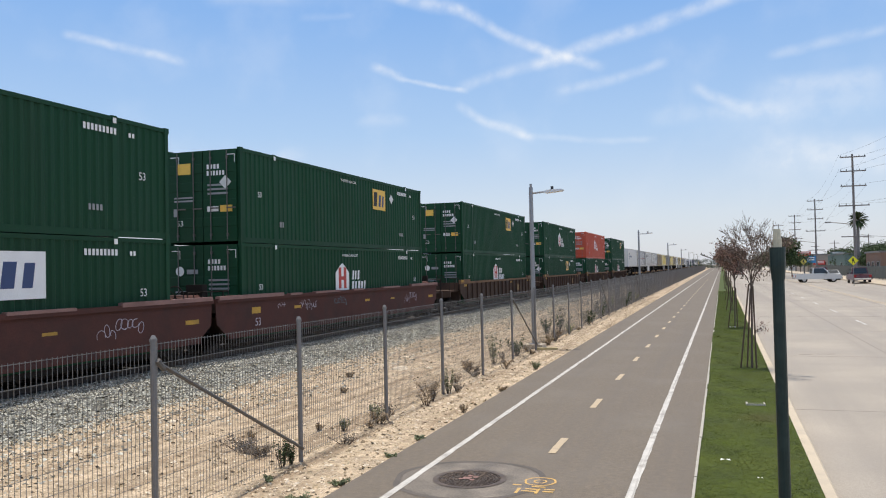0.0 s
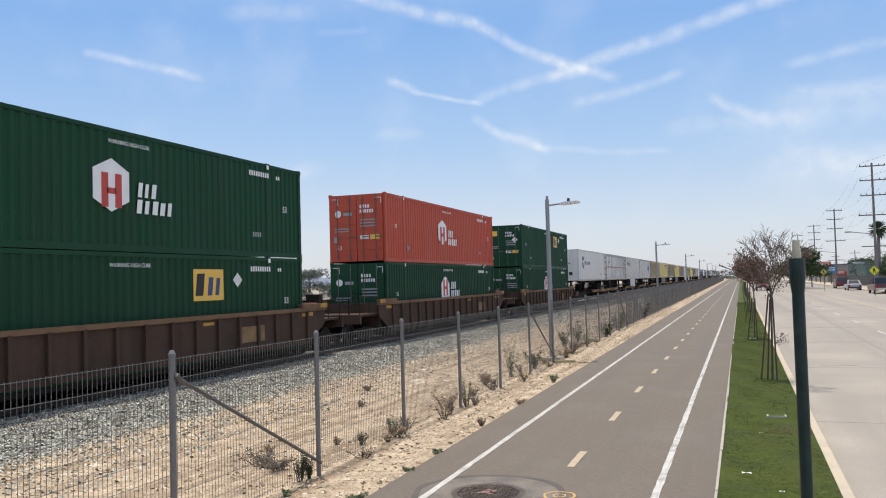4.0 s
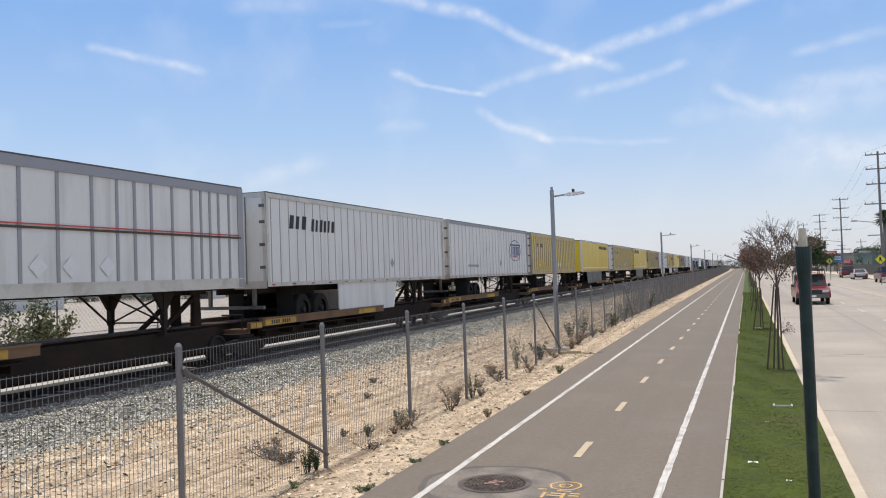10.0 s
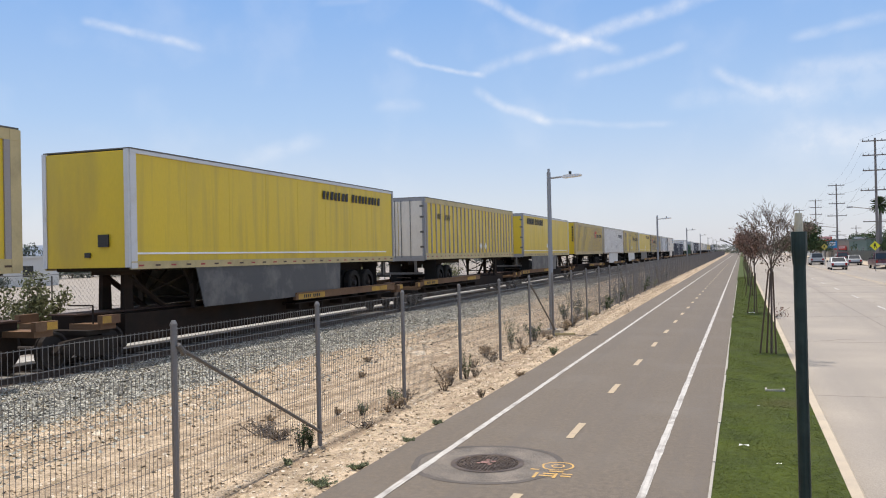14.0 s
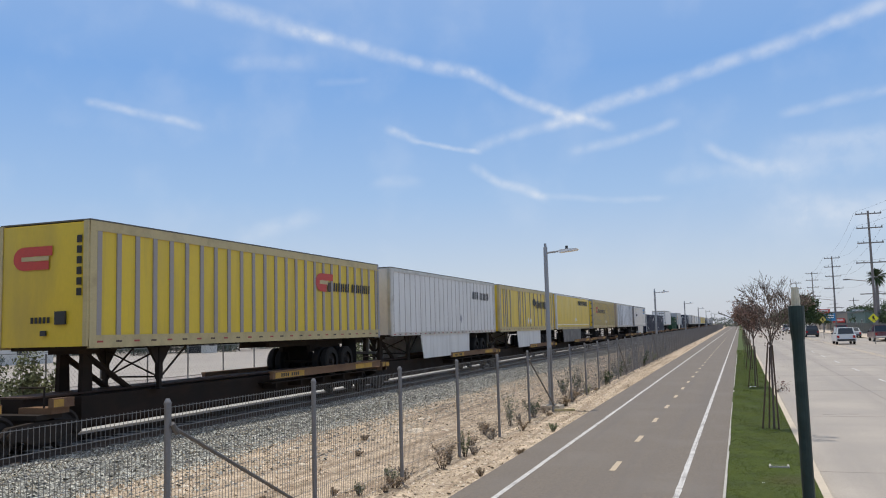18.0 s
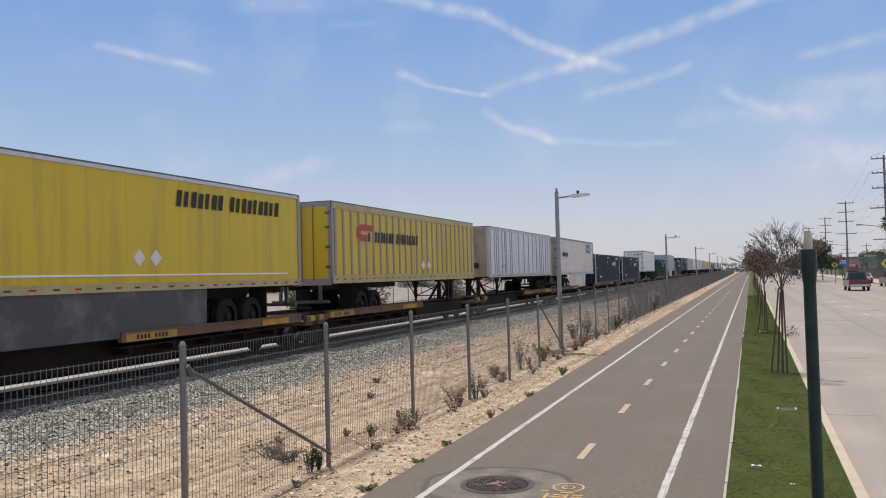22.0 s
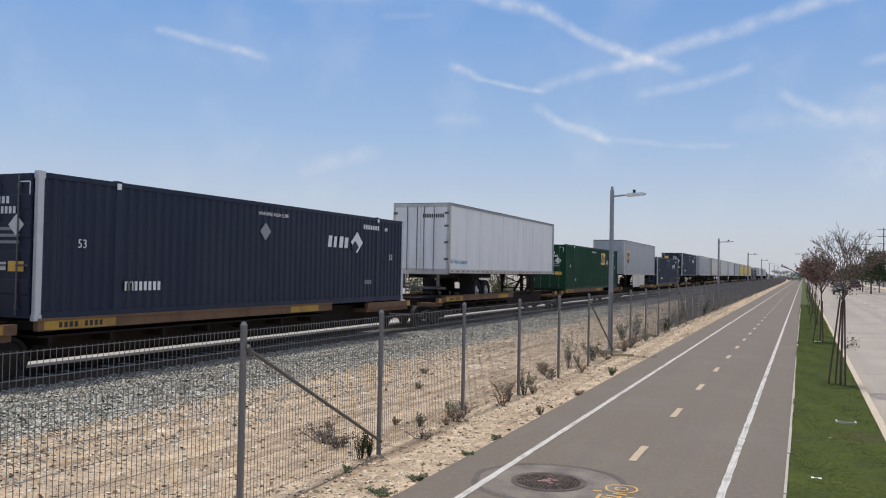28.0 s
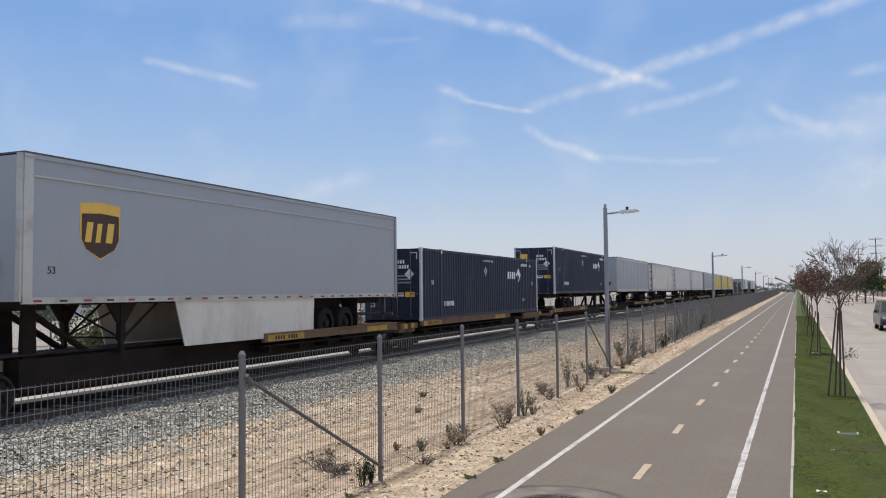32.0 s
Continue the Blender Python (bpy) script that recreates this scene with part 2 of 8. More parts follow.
def streaks(m, color, amount, stretch, scale, lo=0.5, hi=0.7):
    """Long stains of another colour, drawn out along one axis."""
    nt = m.node_tree
    bsdf = nt.nodes["Principled BSDF"]
    src = bsdf.inputs["Base Color"].links[0].from_socket
    co = nt.nodes.new("ShaderNodeTexCoord")
    mp = nt.nodes.new("ShaderNodeMapping")
    mp.inputs["Scale"].default_value = stretch
    nt.links.new(co.outputs["Object"], mp.inputs["Vector"])
    st = nt.nodes.new("ShaderNodeTexNoise")
    st.inputs["Scale"].default_value, st.inputs["Detail"].default_value = scale, 5.0
    nt.links.new(mp.outputs[0], st.inputs["Vector"])
    r = nt.nodes.new("ShaderNodeMapRange")
    r.inputs[1].default_value, r.inputs[2].default_value, r.inputs[4].default_value = lo, hi, amount
    nt.links.new(st.outputs[0], r.inputs[0])
    mix = nt.nodes.new("ShaderNodeMix")
    mix.data_type = "RGBA"
    nt.links.new(r.outputs[0], mix.inputs["Factor"])
    nt.links.new(src, mix.inputs["A"])
    mix.inputs["B"].default_value = (*color, 1)
    nt.links.new(mix.outputs["Result"], bsdf.inputs["Base Color"])
    return m


def worn_patch(m, centre=(0.70, 14.4, 0.0), radius=0.75):
    """A thin brownish spot in the lawn."""
    nt = m.node_tree
    bsdf = nt.nodes["Principled BSDF"]
    src = bsdf.inputs["Base Color"].links[0].from_socket
    co = nt.nodes.new("ShaderNodeTexCoord")
    d = nt.nodes.new("ShaderNodeVectorMath")
    d.operation = "DISTANCE"
    nt.links.new(co.outputs["Object"], d.inputs[0])
    d.inputs[1].default_value = centre
    r = nt.nodes.new("ShaderNodeMapRange")
    r.interpolation_type = "SMOOTHSTEP"
    r.inputs[1].default_value, r.inputs[2].default_value = radius, 0.05
    r.inputs[4].default_value = 0.6
    nt.links.new(d.outputs["Value"], r.inputs[0])
    mix = nt.nodes.new("ShaderNodeMix")
    mix.data_type = "RGBA"
    nt.links.new(r.outputs[0], mix.inputs["Factor"])
    nt.links.new(src, mix.inputs["A"])
    mix.inputs["B"].default_value = (0.085, 0.075, 0.03, 1)
    nt.links.new(mix.outputs["Result"], bsdf.inputs["Base Color"])
    return m


RUST = (0.12, 0.065, 0.04)
GRIME = (0.16, 0.145, 0.125)
M = {}
M["dirt"] = streaks(material("dirt", (0.52, 0.405, 0.285), 0.95, var=0.6, scale=2.4, fine=17, bump=1.0, depth=0.06, dirt=(0.36, 0.27, 0.18), dirt_amount=0.6, dirt_scale=0.45), (0.255, 0.18, 0.115), 0.75, (3.6, 0.13, 1), 1.0, 0.47, 0.63)
M["yard"] = material("yard", (0.30, 0.262, 0.232), 0.95, var=0.5, scale=0.6, fine=9, bump=0.5, depth=0.03, dirt=(0.22, 0.19, 0.165), dirt_amount=0.6, dirt_scale=0.15)
M["far_ground"] = material("far_ground", (0.40, 0.34, 0.27), 0.95, var=0.25, scale=0.05, fine=3, bump=0.3, depth=0.05, dirt=(0.2, 0.2, 0.12), dirt_amount=0.5, dirt_scale=0.03)
M["ballast"] = material("ballast", (0.085, 0.082, 0.070), 0.9, var=0.45, scale=7, fine=26, bump=1.0, depth=0.05, dirt=(0.42, 0.38, 0.32), dirt_amount=0.35, dirt_scale=0.8)
# near-black ballast colour that stands in for the shade under the train
M["ballast_shaded"] = material("ballast_shaded", (0.058, 0.051, 0.045), 0.9, var=0.4, scale=5, fine=26, bump=0.8, depth=0.04)
M["shoulder"] = material("shoulder", (0.44, 0.42, 0.385), 0.95, var=0.3, scale=3, fine=22, bump=0.8, depth=0.04)
M["stone"] = island_colours(material("stone", (0.33, 0.325, 0.29), 0.85, var=0.3, scale=9, fine=60, bump=0.3), (0.17, (0.34, 0.34, 0.33)), (0.25, (0.68, 0.68, 0.67)), (0.09, (0.9, 0.76, 0.58)), (0.25, (1.15, 1.16, 1.15)), (0.17, (1.6, 1.58, 1.52)), (0.07, (1.95, 1.95, 1.9)))
M["pebble"] = island_colours(material("pebble", (0.50, 0.41, 0.30), 0.9, var=0.2, scale=9, fine=60, bump=0.3), (0.15, (0.45, 0.41, 0.36)), (0.33, (0.82, 0.78, 0.70)), (0.26, (1.15, 1.12, 1.05)), (0.20, (1.45, 1.5, 1.6)))
M["asphalt"] = streaks(material("asphalt", (0.160, 0.131, 0.101), 0.78, spec=0.35, var=0.5, scale=14, fine=75, bump=0.5, depth=0.006, dirt=(0.195, 0.172, 0.144), dirt_amount=0.5, dirt_scale=0.5), (0.135, 0.115, 0.098), 0.5, (2.2, 0.06, 1), 1.0, 0.48, 0.7)
M["asphalt_patch"] = material("asphalt_patch", (0.172, 0.147, 0.122), 0.75, var=0.75, scale=3.0, fine=55, bump=0.6, depth=0.008)
M["asphalt_ring"] = material("asphalt_ring", (0.115, 0.100, 0.090), 0.9, var=0.35, scale=2, fine=110, bump=0.5, depth=0.006)
M["line_white"] = streaks(material("line_white", (0.563, 0.540, 0.500), 0.7, var=0.15, scale=3, fine=70, bump=0.2, dirt=(0.270, 0.240, 0.215), dirt_amount=0.95, dirt_scale=4), (0.24, 0.21, 0.185), 0.7, (22.0, 0.8, 1), 1.0, 0.52, 0.68)
M["line_yellow"] = material("line_yellow", (0.50, 0.395, 0.265), 0.7, var=0.1, scale=3, fine=70, bump=0.2, dirt=(0.33, 0.28, 0.23), dirt_amount=0.7, dirt_scale=6)
M["spray_orange"] = material("spray_orange", (0.62, 0.38, 0.12), 0.8, var=0.2, scale=5, fine=90, bump=0.1, dirt=(0.25, 0.22, 0.2), dirt_amount=0.6, dirt_scale=9)
M["iron"] = material("iron", (0.105, 0.080, 0.066), 0.6, 0.5, var=0.3, scale=8, fine=60, bump=0.3, dirt=(0.20, 0.16, 0.13), dirt_amount=0.7, dirt_scale=6)
M["concrete_road"] = streaks(material("concrete_road", (0.345, 0.302, 0.252), 0.75, var=0.3, scale=0.4, fine=60, bump=0.25, depth=0.004, dirt=(0.29, 0.255, 0.22), dirt_amount=0.6, dirt_scale=0.22), (0.25, 0.22, 0.19), 0.6, (0.75, 0.02, 1), 1.0, 0.48, 0.66)
M["joint"] = material("joint", (0.24, 0.212, 0.185), 0.95, var=0.2, scale=2, fine=40)
M["curb"] = material("curb", (0.53, 0.445, 0.335), 0.85, var=0.12, scale=1.5, fine=60, bump=0.3, dirt=(0.35, 0.30, 0.25), dirt_amount=0.5, dirt_scale=2)
M["edging"] = material("edging", (0.413, 0.383, 0.338), 0.9, var=0.2, scale=3, fine=60, bump=0.3)
M["soil"] = worn_patch(material("soil", (0.061, 0.082, 0.0125), 0.95, var=0.5, scale=1.4, fine=60, bump=0.5, depth=0.012))
M["grass"] = worn_patch(island_tint(material("grass", (0.069, 0.093, 0.0125), 0.8, var=0.5, scale=1.4, fine=12, bump=0.0, dirt=(0.088, 0.091, 0.023), dirt_amount=0.7, dirt_scale=0.7, spec=0.15), 0.14))
M["galv"] = material("galv", (0.23, 0.22, 0.215), 0.55, 0.5, var=0.12, scale=5, fine=50, bump=0.1)
M["galv_dark"] = material("galv_dark", (0.15, 0.145, 0.14), 0.6, 0.6, var=0.2, scale=5, fine=50, bump=0.1, dirt=(0.2, 0.15, 0.1), dirt_amount=0.4, dirt_scale=3)
M["wire"] = material("wire", (0.21, 0.205, 0.20), 0.45, 0.5, var=0.15, scale=5, fine=50, bump=0)
M["lamp_paint"] = material("lamp_paint", (0.30, 0.31, 0.33), 0.5, 0.2, var=0.08, scale=3, fine=40, bump=0.05)
M["lamp_head"] = material("lamp_head", (0.74, 0.75, 0.76), 0.4, 0.0, var=0.05, scale=3, fine=40, bump=0.05)
M["dark_plastic"] = material("dark_plastic", (0.03, 0.03, 0.032), 0.5, var=0.15)
M["green_post"] = material("green_post", (0.013, 0.031, 0.029), 0.45, 0.2, var=0.2, scale=7, fine=60, bump=0.1, dirt=(0.05, 0.07, 0.06), dirt_amount=0.5, dirt_scale=7)
M["brass"] = material("brass", (0.55, 0.50, 0.38), 0.5, 0.4, var=0.2, scale=20, fine=90, bump=0.2)
M["rail_steel"] = material("rail_steel", (0.11, 0.095, 0.085), 0.65, 0.3, var=0.1, scale=6, fine=60, bump=0.05)
M["rail_side"] = material("rail_side", (0.09, 0.065, 0.05), 0.8, 0.3, var=0.3, scale=6, fine=60, bump=0.3)
M["tie"] = material("tie", (0.24, 0.23, 0.21), 0.9, var=0.2, scale=4, fine=40, bump=0.4, random_tint=0.2)
M["car_rust"] = streaks(material("car_rust", (0.08662, 0.05254, 0.03834), 0.8, 0.1, var=0.3, scale=1.6, fine=40, bump=0.25, dirt=(0.0355, 0.02698, 0.02414), dirt_amount=0.75, dirt_scale=0.8, spec=0.2), (0.0284, 0.01988, 0.01704), 0.6, (1, 3.0, 0.2), 1.0, 0.5, 0.75)
M["car_rust_light"] = material("car_rust_light", (0.2073, 0.1235, 0.07242), 0.8, 0.1, var=0.25, scale=1.6, fine=40, bump=0.25, dirt=(0.1065, 0.05822, 0.0426), dirt_amount=0.85, dirt_scale=0.9, spec=0.2)
M["car_maroon"] = material("car_maroon", (0.09656, 0.04118, 0.03408), 0.8, 0.05, var=0.25, scale=1.2, fine=40, bump=0.2, dirt=(0.05112, 0.03408, 0.03124), dirt_amount=0.7, dirt_scale=0.7, spec=0.2)
M["car_faded"] = material("car_faded", (0.284, 0.1775, 0.0852), 0.8, 0.05, var=0.3, scale=3, fine=40, bump=0.2, dirt=(0.0852, 0.0568, 0.0426), dirt_amount=0.8, dirt_scale=2)
M["cap_pink"] = material("cap_pink", (0.284, 0.1633, 0.142), 0.8, 0.05, var=0.25, scale=2, fine=40, bump=0.2, dirt=(0.1704, 0.0852, 0.071), dirt_amount=0.6, dirt_scale=1.5)
M["spray_blue"] = material("spray_blue", (0.1136, 0.2272, 0.2698), 0.7, var=0.3, scale=6, fine=40, bump=0, dirt=(0.1278, 0.071, 0.0639), dirt_amount=0.8, dirt_scale=4)
M["car_yellow"] = material("car_yellow", (0.5069, 0.2954, 0.05396), 0.7, 0.05, var=0.25, scale=2, fine=40, bump=0.2, dirt=(0.1576, 0.0852, 0.04828), dirt_amount=0.9, dirt_scale=0.9)
M["under_dark"] = material("under_dark", (0.031, 0.025, 0.021), 0.85, 0.1, var=0.3, scale=3, fine=40, bump=0.3, dirt=(0.045, 0.032, 0.024), dirt_amount=0.6, dirt_scale=2, spec=0.15)
M["spine_brown"] = streaks(material("spine_brown", (0.030, 0.021, 0.016), 0.85, 0.05, var=0.35, scale=2, fine=40, bump=0.25, dirt=(0.017, 0.014, 0.012), dirt_amount=0.7, dirt_scale=0.9, spec=0.15), (0.055, 0.032, 0.021), 0.5, (1, 0.6, 2.0), 1.0, 0.5, 0.7)
M["wheel_steel"] = material("wheel_steel", (0.036, 0.029, 0.025), 0.75, 0.2, var=0.2, scale=5, fine=40, bump=0.2)
M["rubber"] = material("rubber", (0.022, 0.021, 0.020), 0.85, var=0.25, scale=5, fine=60, bump=0.3, dirt=(0.030, 0.027, 0.024), dirt_amount=0.5, dirt_scale=4, spec=0.1)
M["rim"] = material("rim", (0.55, 0.54, 0.52), 0.5, 0.3, var=0.15, scale=7, fine=60, bump=0.1, dirt=(0.15, 0.12, 0.1), dirt_amount=0.6, dirt_scale=6)
M["rim_dark"] = material("rim_dark", (0.034, 0.030, 0.028), 0.7, 0.1, var=0.2, scale=7, fine=60, bump=0.1, spec=0.15)
M["box_green"] = streaks(material("box_green", (0.00639, 0.05254, 0.02343), 0.6, var=0.12, scale=0.7, fine=30, bump=0.06, stretch=(1, 1, 0.3), dirt=(0.0142, 0.04686, 0.02414), dirt_amount=0.65, dirt_scale=0.9, random_tint=0.12, spec=0.22), (0.0213, 0.0568, 0.03266), 0.5, (1, 3.0, 0.2), 1.0, 0.5, 0.75)
M["box_red"] = streaks(material("box_red", (0.4828, 0.07242, 0.0355), 0.55, var=0.12, scale=0.7, fine=30, bump=0.06, stretch=(1, 1, 0.3), dirt=(0.4345, 0.1079, 0.06674), dirt_amount=0.6, dirt_scale=0.9), (0.284, 0.0852, 0.0568), 0.4, (1, 3.0, 0.2), 1.0, 0.5, 0.75)
M["box_blue"] = material("box_blue", (0.00994, 0.01704, 0.04118), 0.5, var=0.12, scale=0.7, fine=30, bump=0.06, stretch=(1, 1, 0.3), dirt=(0.02272, 0.0284, 0.04544), dirt_amount=0.6, dirt_scale=0.9, random_tint=0.15)
M["white_panel"] = streaks(material("white_panel", (0.690, 0.682, 0.660), 0.45, var=0.04, scale=0.8, fine=20, bump=0.03, stretch=(1, 1, 0.35), dirt=(0.5211, 0.5098, 0.4814), dirt_amount=0.5, dirt_scale=0.9), (0.426, 0.4047, 0.3692), 0.5, (1, 3.2, 0.22), 1.0, 0.52, 0.75)
M["clean_white"] = streaks(material("clean_white", (0.82, 0.815, 0.80), 0.45, var=0.04, scale=0.8, fine=20, bump=0.03, stretch=(1, 1, 0.35), dirt=(0.6518, 0.6376, 0.6021), dirt_amount=0.5, dirt_scale=0.9), (0.426, 0.4047, 0.3692), 0.3, (1, 3.2, 0.22), 1.0, 0.52, 0.75)
M["aged_white"] = material("aged_white", (0.740, 0.685, 0.605), 0.55, var=0.08, scale=0.8, fine=20, bump=0.05, stretch=(1, 1, 0.35), dirt=(0.430, 0.370, 0.300), dirt_amount=0.6, dirt_scale=1.0)
M["aged_brown"] = streaks(material("aged_brown", (0.3692, 0.3053, 0.2343), 0.6, var=0.15, scale=0.8, fine=20, bump=0.05, dirt=(0.1846, 0.142, 0.1065), dirt_amount=0.8, dirt_scale=1.0), (0.142, 0.0994, 0.071), 0.6, (3.0, 1, 0.2), 1.0, 0.5, 0.75)
M["silver_panel"] = streaks(material("silver_panel", (0.7072, 0.7341, 0.7767), 0.4, 0.35, var=0.08, scale=0.8, fine=20, bump=0.05, stretch=(1, 1, 0.35), dirt=(0.5368, 0.524, 0.4927), dirt_amount=0.6, dirt_scale=1.0), (0.3692, 0.355, 0.3337), 0.5, (1, 3.0, 0.2), 1.0, 0.5, 0.75)
M["grey_panel"] = material("grey_panel", (0.3777, 0.3948, 0.4161), 0.45, 0.1, var=0.05, scale=0.8, fine=20, bump=0.03, stretch=(1, 1, 0.35), dirt=(0.3337, 0.3337, 0.3337), dirt_amount=0.5, dirt_scale=0.9)
M["yellow_panel"] = streaks(material("yellow_panel", (0.6816, 0.4899, 0.03692), 0.42, var=0.06, scale=0.8, fine=20, bump=0.04, stretch=(1, 1, 0.35), dirt=(0.568, 0.4118, 0.0568), dirt_amount=0.6, dirt_scale=1.0), (0.3124, 0.2201, 0.071), 0.5, (1, 3.0, 0.2), 1.0, 0.5, 0.75)
M["post_grey"] = material("post_grey", (0.335, 0.305, 0.290), 0.5, 0.3, var=0.1, scale=2, fine=30, bump=0.05, dirt=(0.3138, 0.2655, 0.2173), dirt_amount=0.4, dirt_scale=2)
M["post_white"] = material("post_white", (0.6149, 0.6248, 0.6362), 0.5, 0.1, var=0.06, scale=2, fine=30, bump=0.05, dirt=(0.4104, 0.3905, 0.3578), dirt_amount=0.5, dirt_scale=2)
M["post_dark"] = material("post_dark", (0.3124, 0.3124, 0.3266), 0.5, 0.3, var=0.1, scale=2, fine=30, bump=0.05)
M["rail_alu"] = material("rail_alu", (0.5794, 0.5552, 0.5069), 0.45, 0.45, var=0.1, scale=2, fine=30, bump=0.05, dirt=(0.301, 0.2655, 0.2173), dirt_amount=0.6, dirt_scale=1.5)
M["rail_tan"] = material("rail_tan", (0.520, 0.425, 0.225), 0.6, 0.1, var=0.1, scale=2, fine=30, bump=0.05, dirt=(0.290, 0.230, 0.130), dirt_amount=0.6, dirt_scale=1.5)
M["roof_edge"] = material("roof_edge", (0.10, 0.095, 0.085), 0.6, 0.2, var=0.15, scale=1.5, fine=30, bump=0.05)
M["skirt_dark"] = material("skirt_dark", (0.071, 0.07384, 0.0781), 0.5, var=0.12, scale=1, fine=30, bump=0.05, dirt=(0.2414, 0.2272, 0.213), dirt_amount=0.6, dirt_scale=1.2)
M["ink_black"] = material("ink_black", (0.025, 0.024, 0.026), 0.6, var=0.1)
M["ink_white"] = material("ink_white", (0.82, 0.82, 0.8179), 0.6, var=0.1, scale=3, fine=40, bump=0)
M["rib_bright"] = material("rib_bright", (0.82, 0.82, 0.82), 0.4, 0.1, var=0.1, scale=3, fine=40, bump=0)
M["ink_navy"] = material("ink_navy", (0.0426, 0.071, 0.1704), 0.55, var=0.15)
M["ink_red"] = material("ink_red", (0.5112, 0.0639, 0.0497), 0.55, var=0.15)
M["ink_gold"] = material("ink_gold", (0.82, 0.5112, 0.0994), 0.55, var=0.12)
M["ink_brown"] = material("ink_brown", (0.07, 0.04, 0.025), 0.55, var=0.12)
M["ink_blue"] = material("ink_blue", (0.0426, 0.2272, 0.4828), 0.55, var=0.15)
M["ink_grey"] = material("ink_grey", (0.30, 0.31, 0.32), 0.55, var=0.15)
M["graffiti"] = material("graffiti", (0.5112, 0.4544, 0.5112), 0.7, var=0.3, scale=6, fine=40, bump=0, dirt=(0.1846, 0.0852, 0.0852), dirt_amount=0.9, dirt_scale=4)
M["placard"] = material("placard", (0.71, 0.71, 0.6958), 0.5, 0.2, var=0.1)
M["reflector"] = material("reflector", (0.3408, 0.0426, 0.03976), 0.4, var=0.1)
M["tree_bark"] = material("tree_bark", (0.120, 0.090, 0.074), 0.9, var=0.3, scale=7, fine=60, bump=0.5)
M["stake"] = material("stake", (0.110, 0.077, 0.055), 0.9, var=0.25, scale=7, fine=60, bump=0.4)
M["pole_wood"] = material("pole_wood", (0.20, 0.185, 0.18), 0.9, var=0.2, scale=3, fine=30, bump=0.3)
M["leaf_red"] = island_tint(material("leaf_red", (0.225, 0.130, 0.102), 0.7, var=0.3, scale=3, fine=20, bump=0), 0.5)
M["leaf_olive"] = island_tint(material("leaf_olive", (0.165, 0.122, 0.096), 0.7, var=0.3, scale=3, fine=20, bump=0), 0.5)
M["leaf_green"] = island_tint(material("leaf_green", (0.045, 0.075, 0.025), 0.7, var=0.3, scale=0.7, fine=10, bump=0), 0.5)
# leaves greyed and lightened: the haze of distance is painted into them
M["leaf_hazed"] = island_tint(material("leaf_hazed", (0.105, 0.130, 0.105), 0.8, var=0.3, scale=0.7, fine=10, bump=0), 0.4)
M["leaf_sage"] = island_tint(material("leaf_sage", (0.212, 0.235, 0.130), 0.8, var=0.3, scale=3, fine=20, bump=0), 0.4)
M["leaf_brush"] = island_tint(material("leaf_brush", (0.130, 0.140, 0.070), 0.8, var=0.3, scale=3, fine=20, bump=0), 0.5)
M["leaf_grey"] = island_tint(material("leaf_grey", (0.235, 0.195, 0.155), 0.85, var=0.3, scale=3, fine=20, bump=0), 0.5)
M["leaf_dry"] = island_tint(material("leaf_dry", (0.360, 0.270, 0.174), 0.85, var=0.3, scale=3, fine=20, bump=0), 0.4)
M["lot_slats"] = material("lot_slats", (0.075, 0.085, 0.080), 0.8, var=0.25, scale=0.6, fine=20, bump=0.1)
M["sign_yellow"] = material("sign_yellow", (0.70, 0.66, 0.03), 0.5, var=0.08)
M["sign_dull"] = material("sign_dull", (0.52, 0.45, 0.10), 0.6, var=0.12)
# pale blue-grey: the haze before the hills is painted as their colour
M["hill_hazed"] = material("hill_hazed", (0.58, 0.66, 0.78), 1.0, var=0.06, scale=0.004, fine=0.02, bump=0)
M["stucco_teal"] = material("stucco_teal", (0.13, 0.185, 0.165), 0.9, var=0.1, scale=0.5, fine=20, bump=0.1)
M["stucco_brown"] = material("stucco_brown", (0.24, 0.15, 0.11), 0.9, var=0.1, scale=0.5, fine=20, bump=0.1)
M["stucco_white"] = material("stucco_white", (0.55, 0.55, 0.53), 0.9, var=0.1, scale=0.5, fine=20, bump=0.1)
M["stucco_tan"] = material("stucco_tan", (0.36, 0.31, 0.26), 0.9, var=0.1, scale=0.5, fine=20, bump=0.1)
M["roof_grey"] = material("roof_grey", (0.18, 0.18, 0.18), 0.9, var=0.12, scale=0.5, fine=20, bump=0.1)
M["window_dark"] = material("window_dark", (0.03, 0.035, 0.04), 0.12, var=0.1, bump=0, spec=0.6)


def paint(name, color):
    return material(name, color, 0.35, 0.0, var=0.06, scale=2, fine=30, bump=0.02, coat=0.5)


M["paint_white"] = paint("paint_white", (0.62, 0.63, 0.63))
M["paint_red"] = paint("paint_red", (0.17, 0.020, 0.022))
M["paint_maroon"] = paint("paint_maroon", (0.11, 0.03, 0.035))
M["paint_silver"] = paint("paint_silver", (0.40, 0.41, 0.42))
M["paint_black"] = paint("paint_black", (0.02, 0.02, 0.024))
M["paint_dark"] = paint("paint_dark", (0.05, 0.055, 0.05))
M["lamp_lens"] = material("lamp_lens", (0.6, 0.6, 0.58), 0.15, var=0.05, bump=0, spec=0.6)
M["tail_lens"] = material("tail_lens", (0.35, 0.02, 0.02), 0.2, var=0.05, bump=0)
M["chrome"] = material("chrome", (0.55, 0.55, 0.56), 0.2, 0.9, var=0.05, bump=0)

# ---- small mesh helpers ----


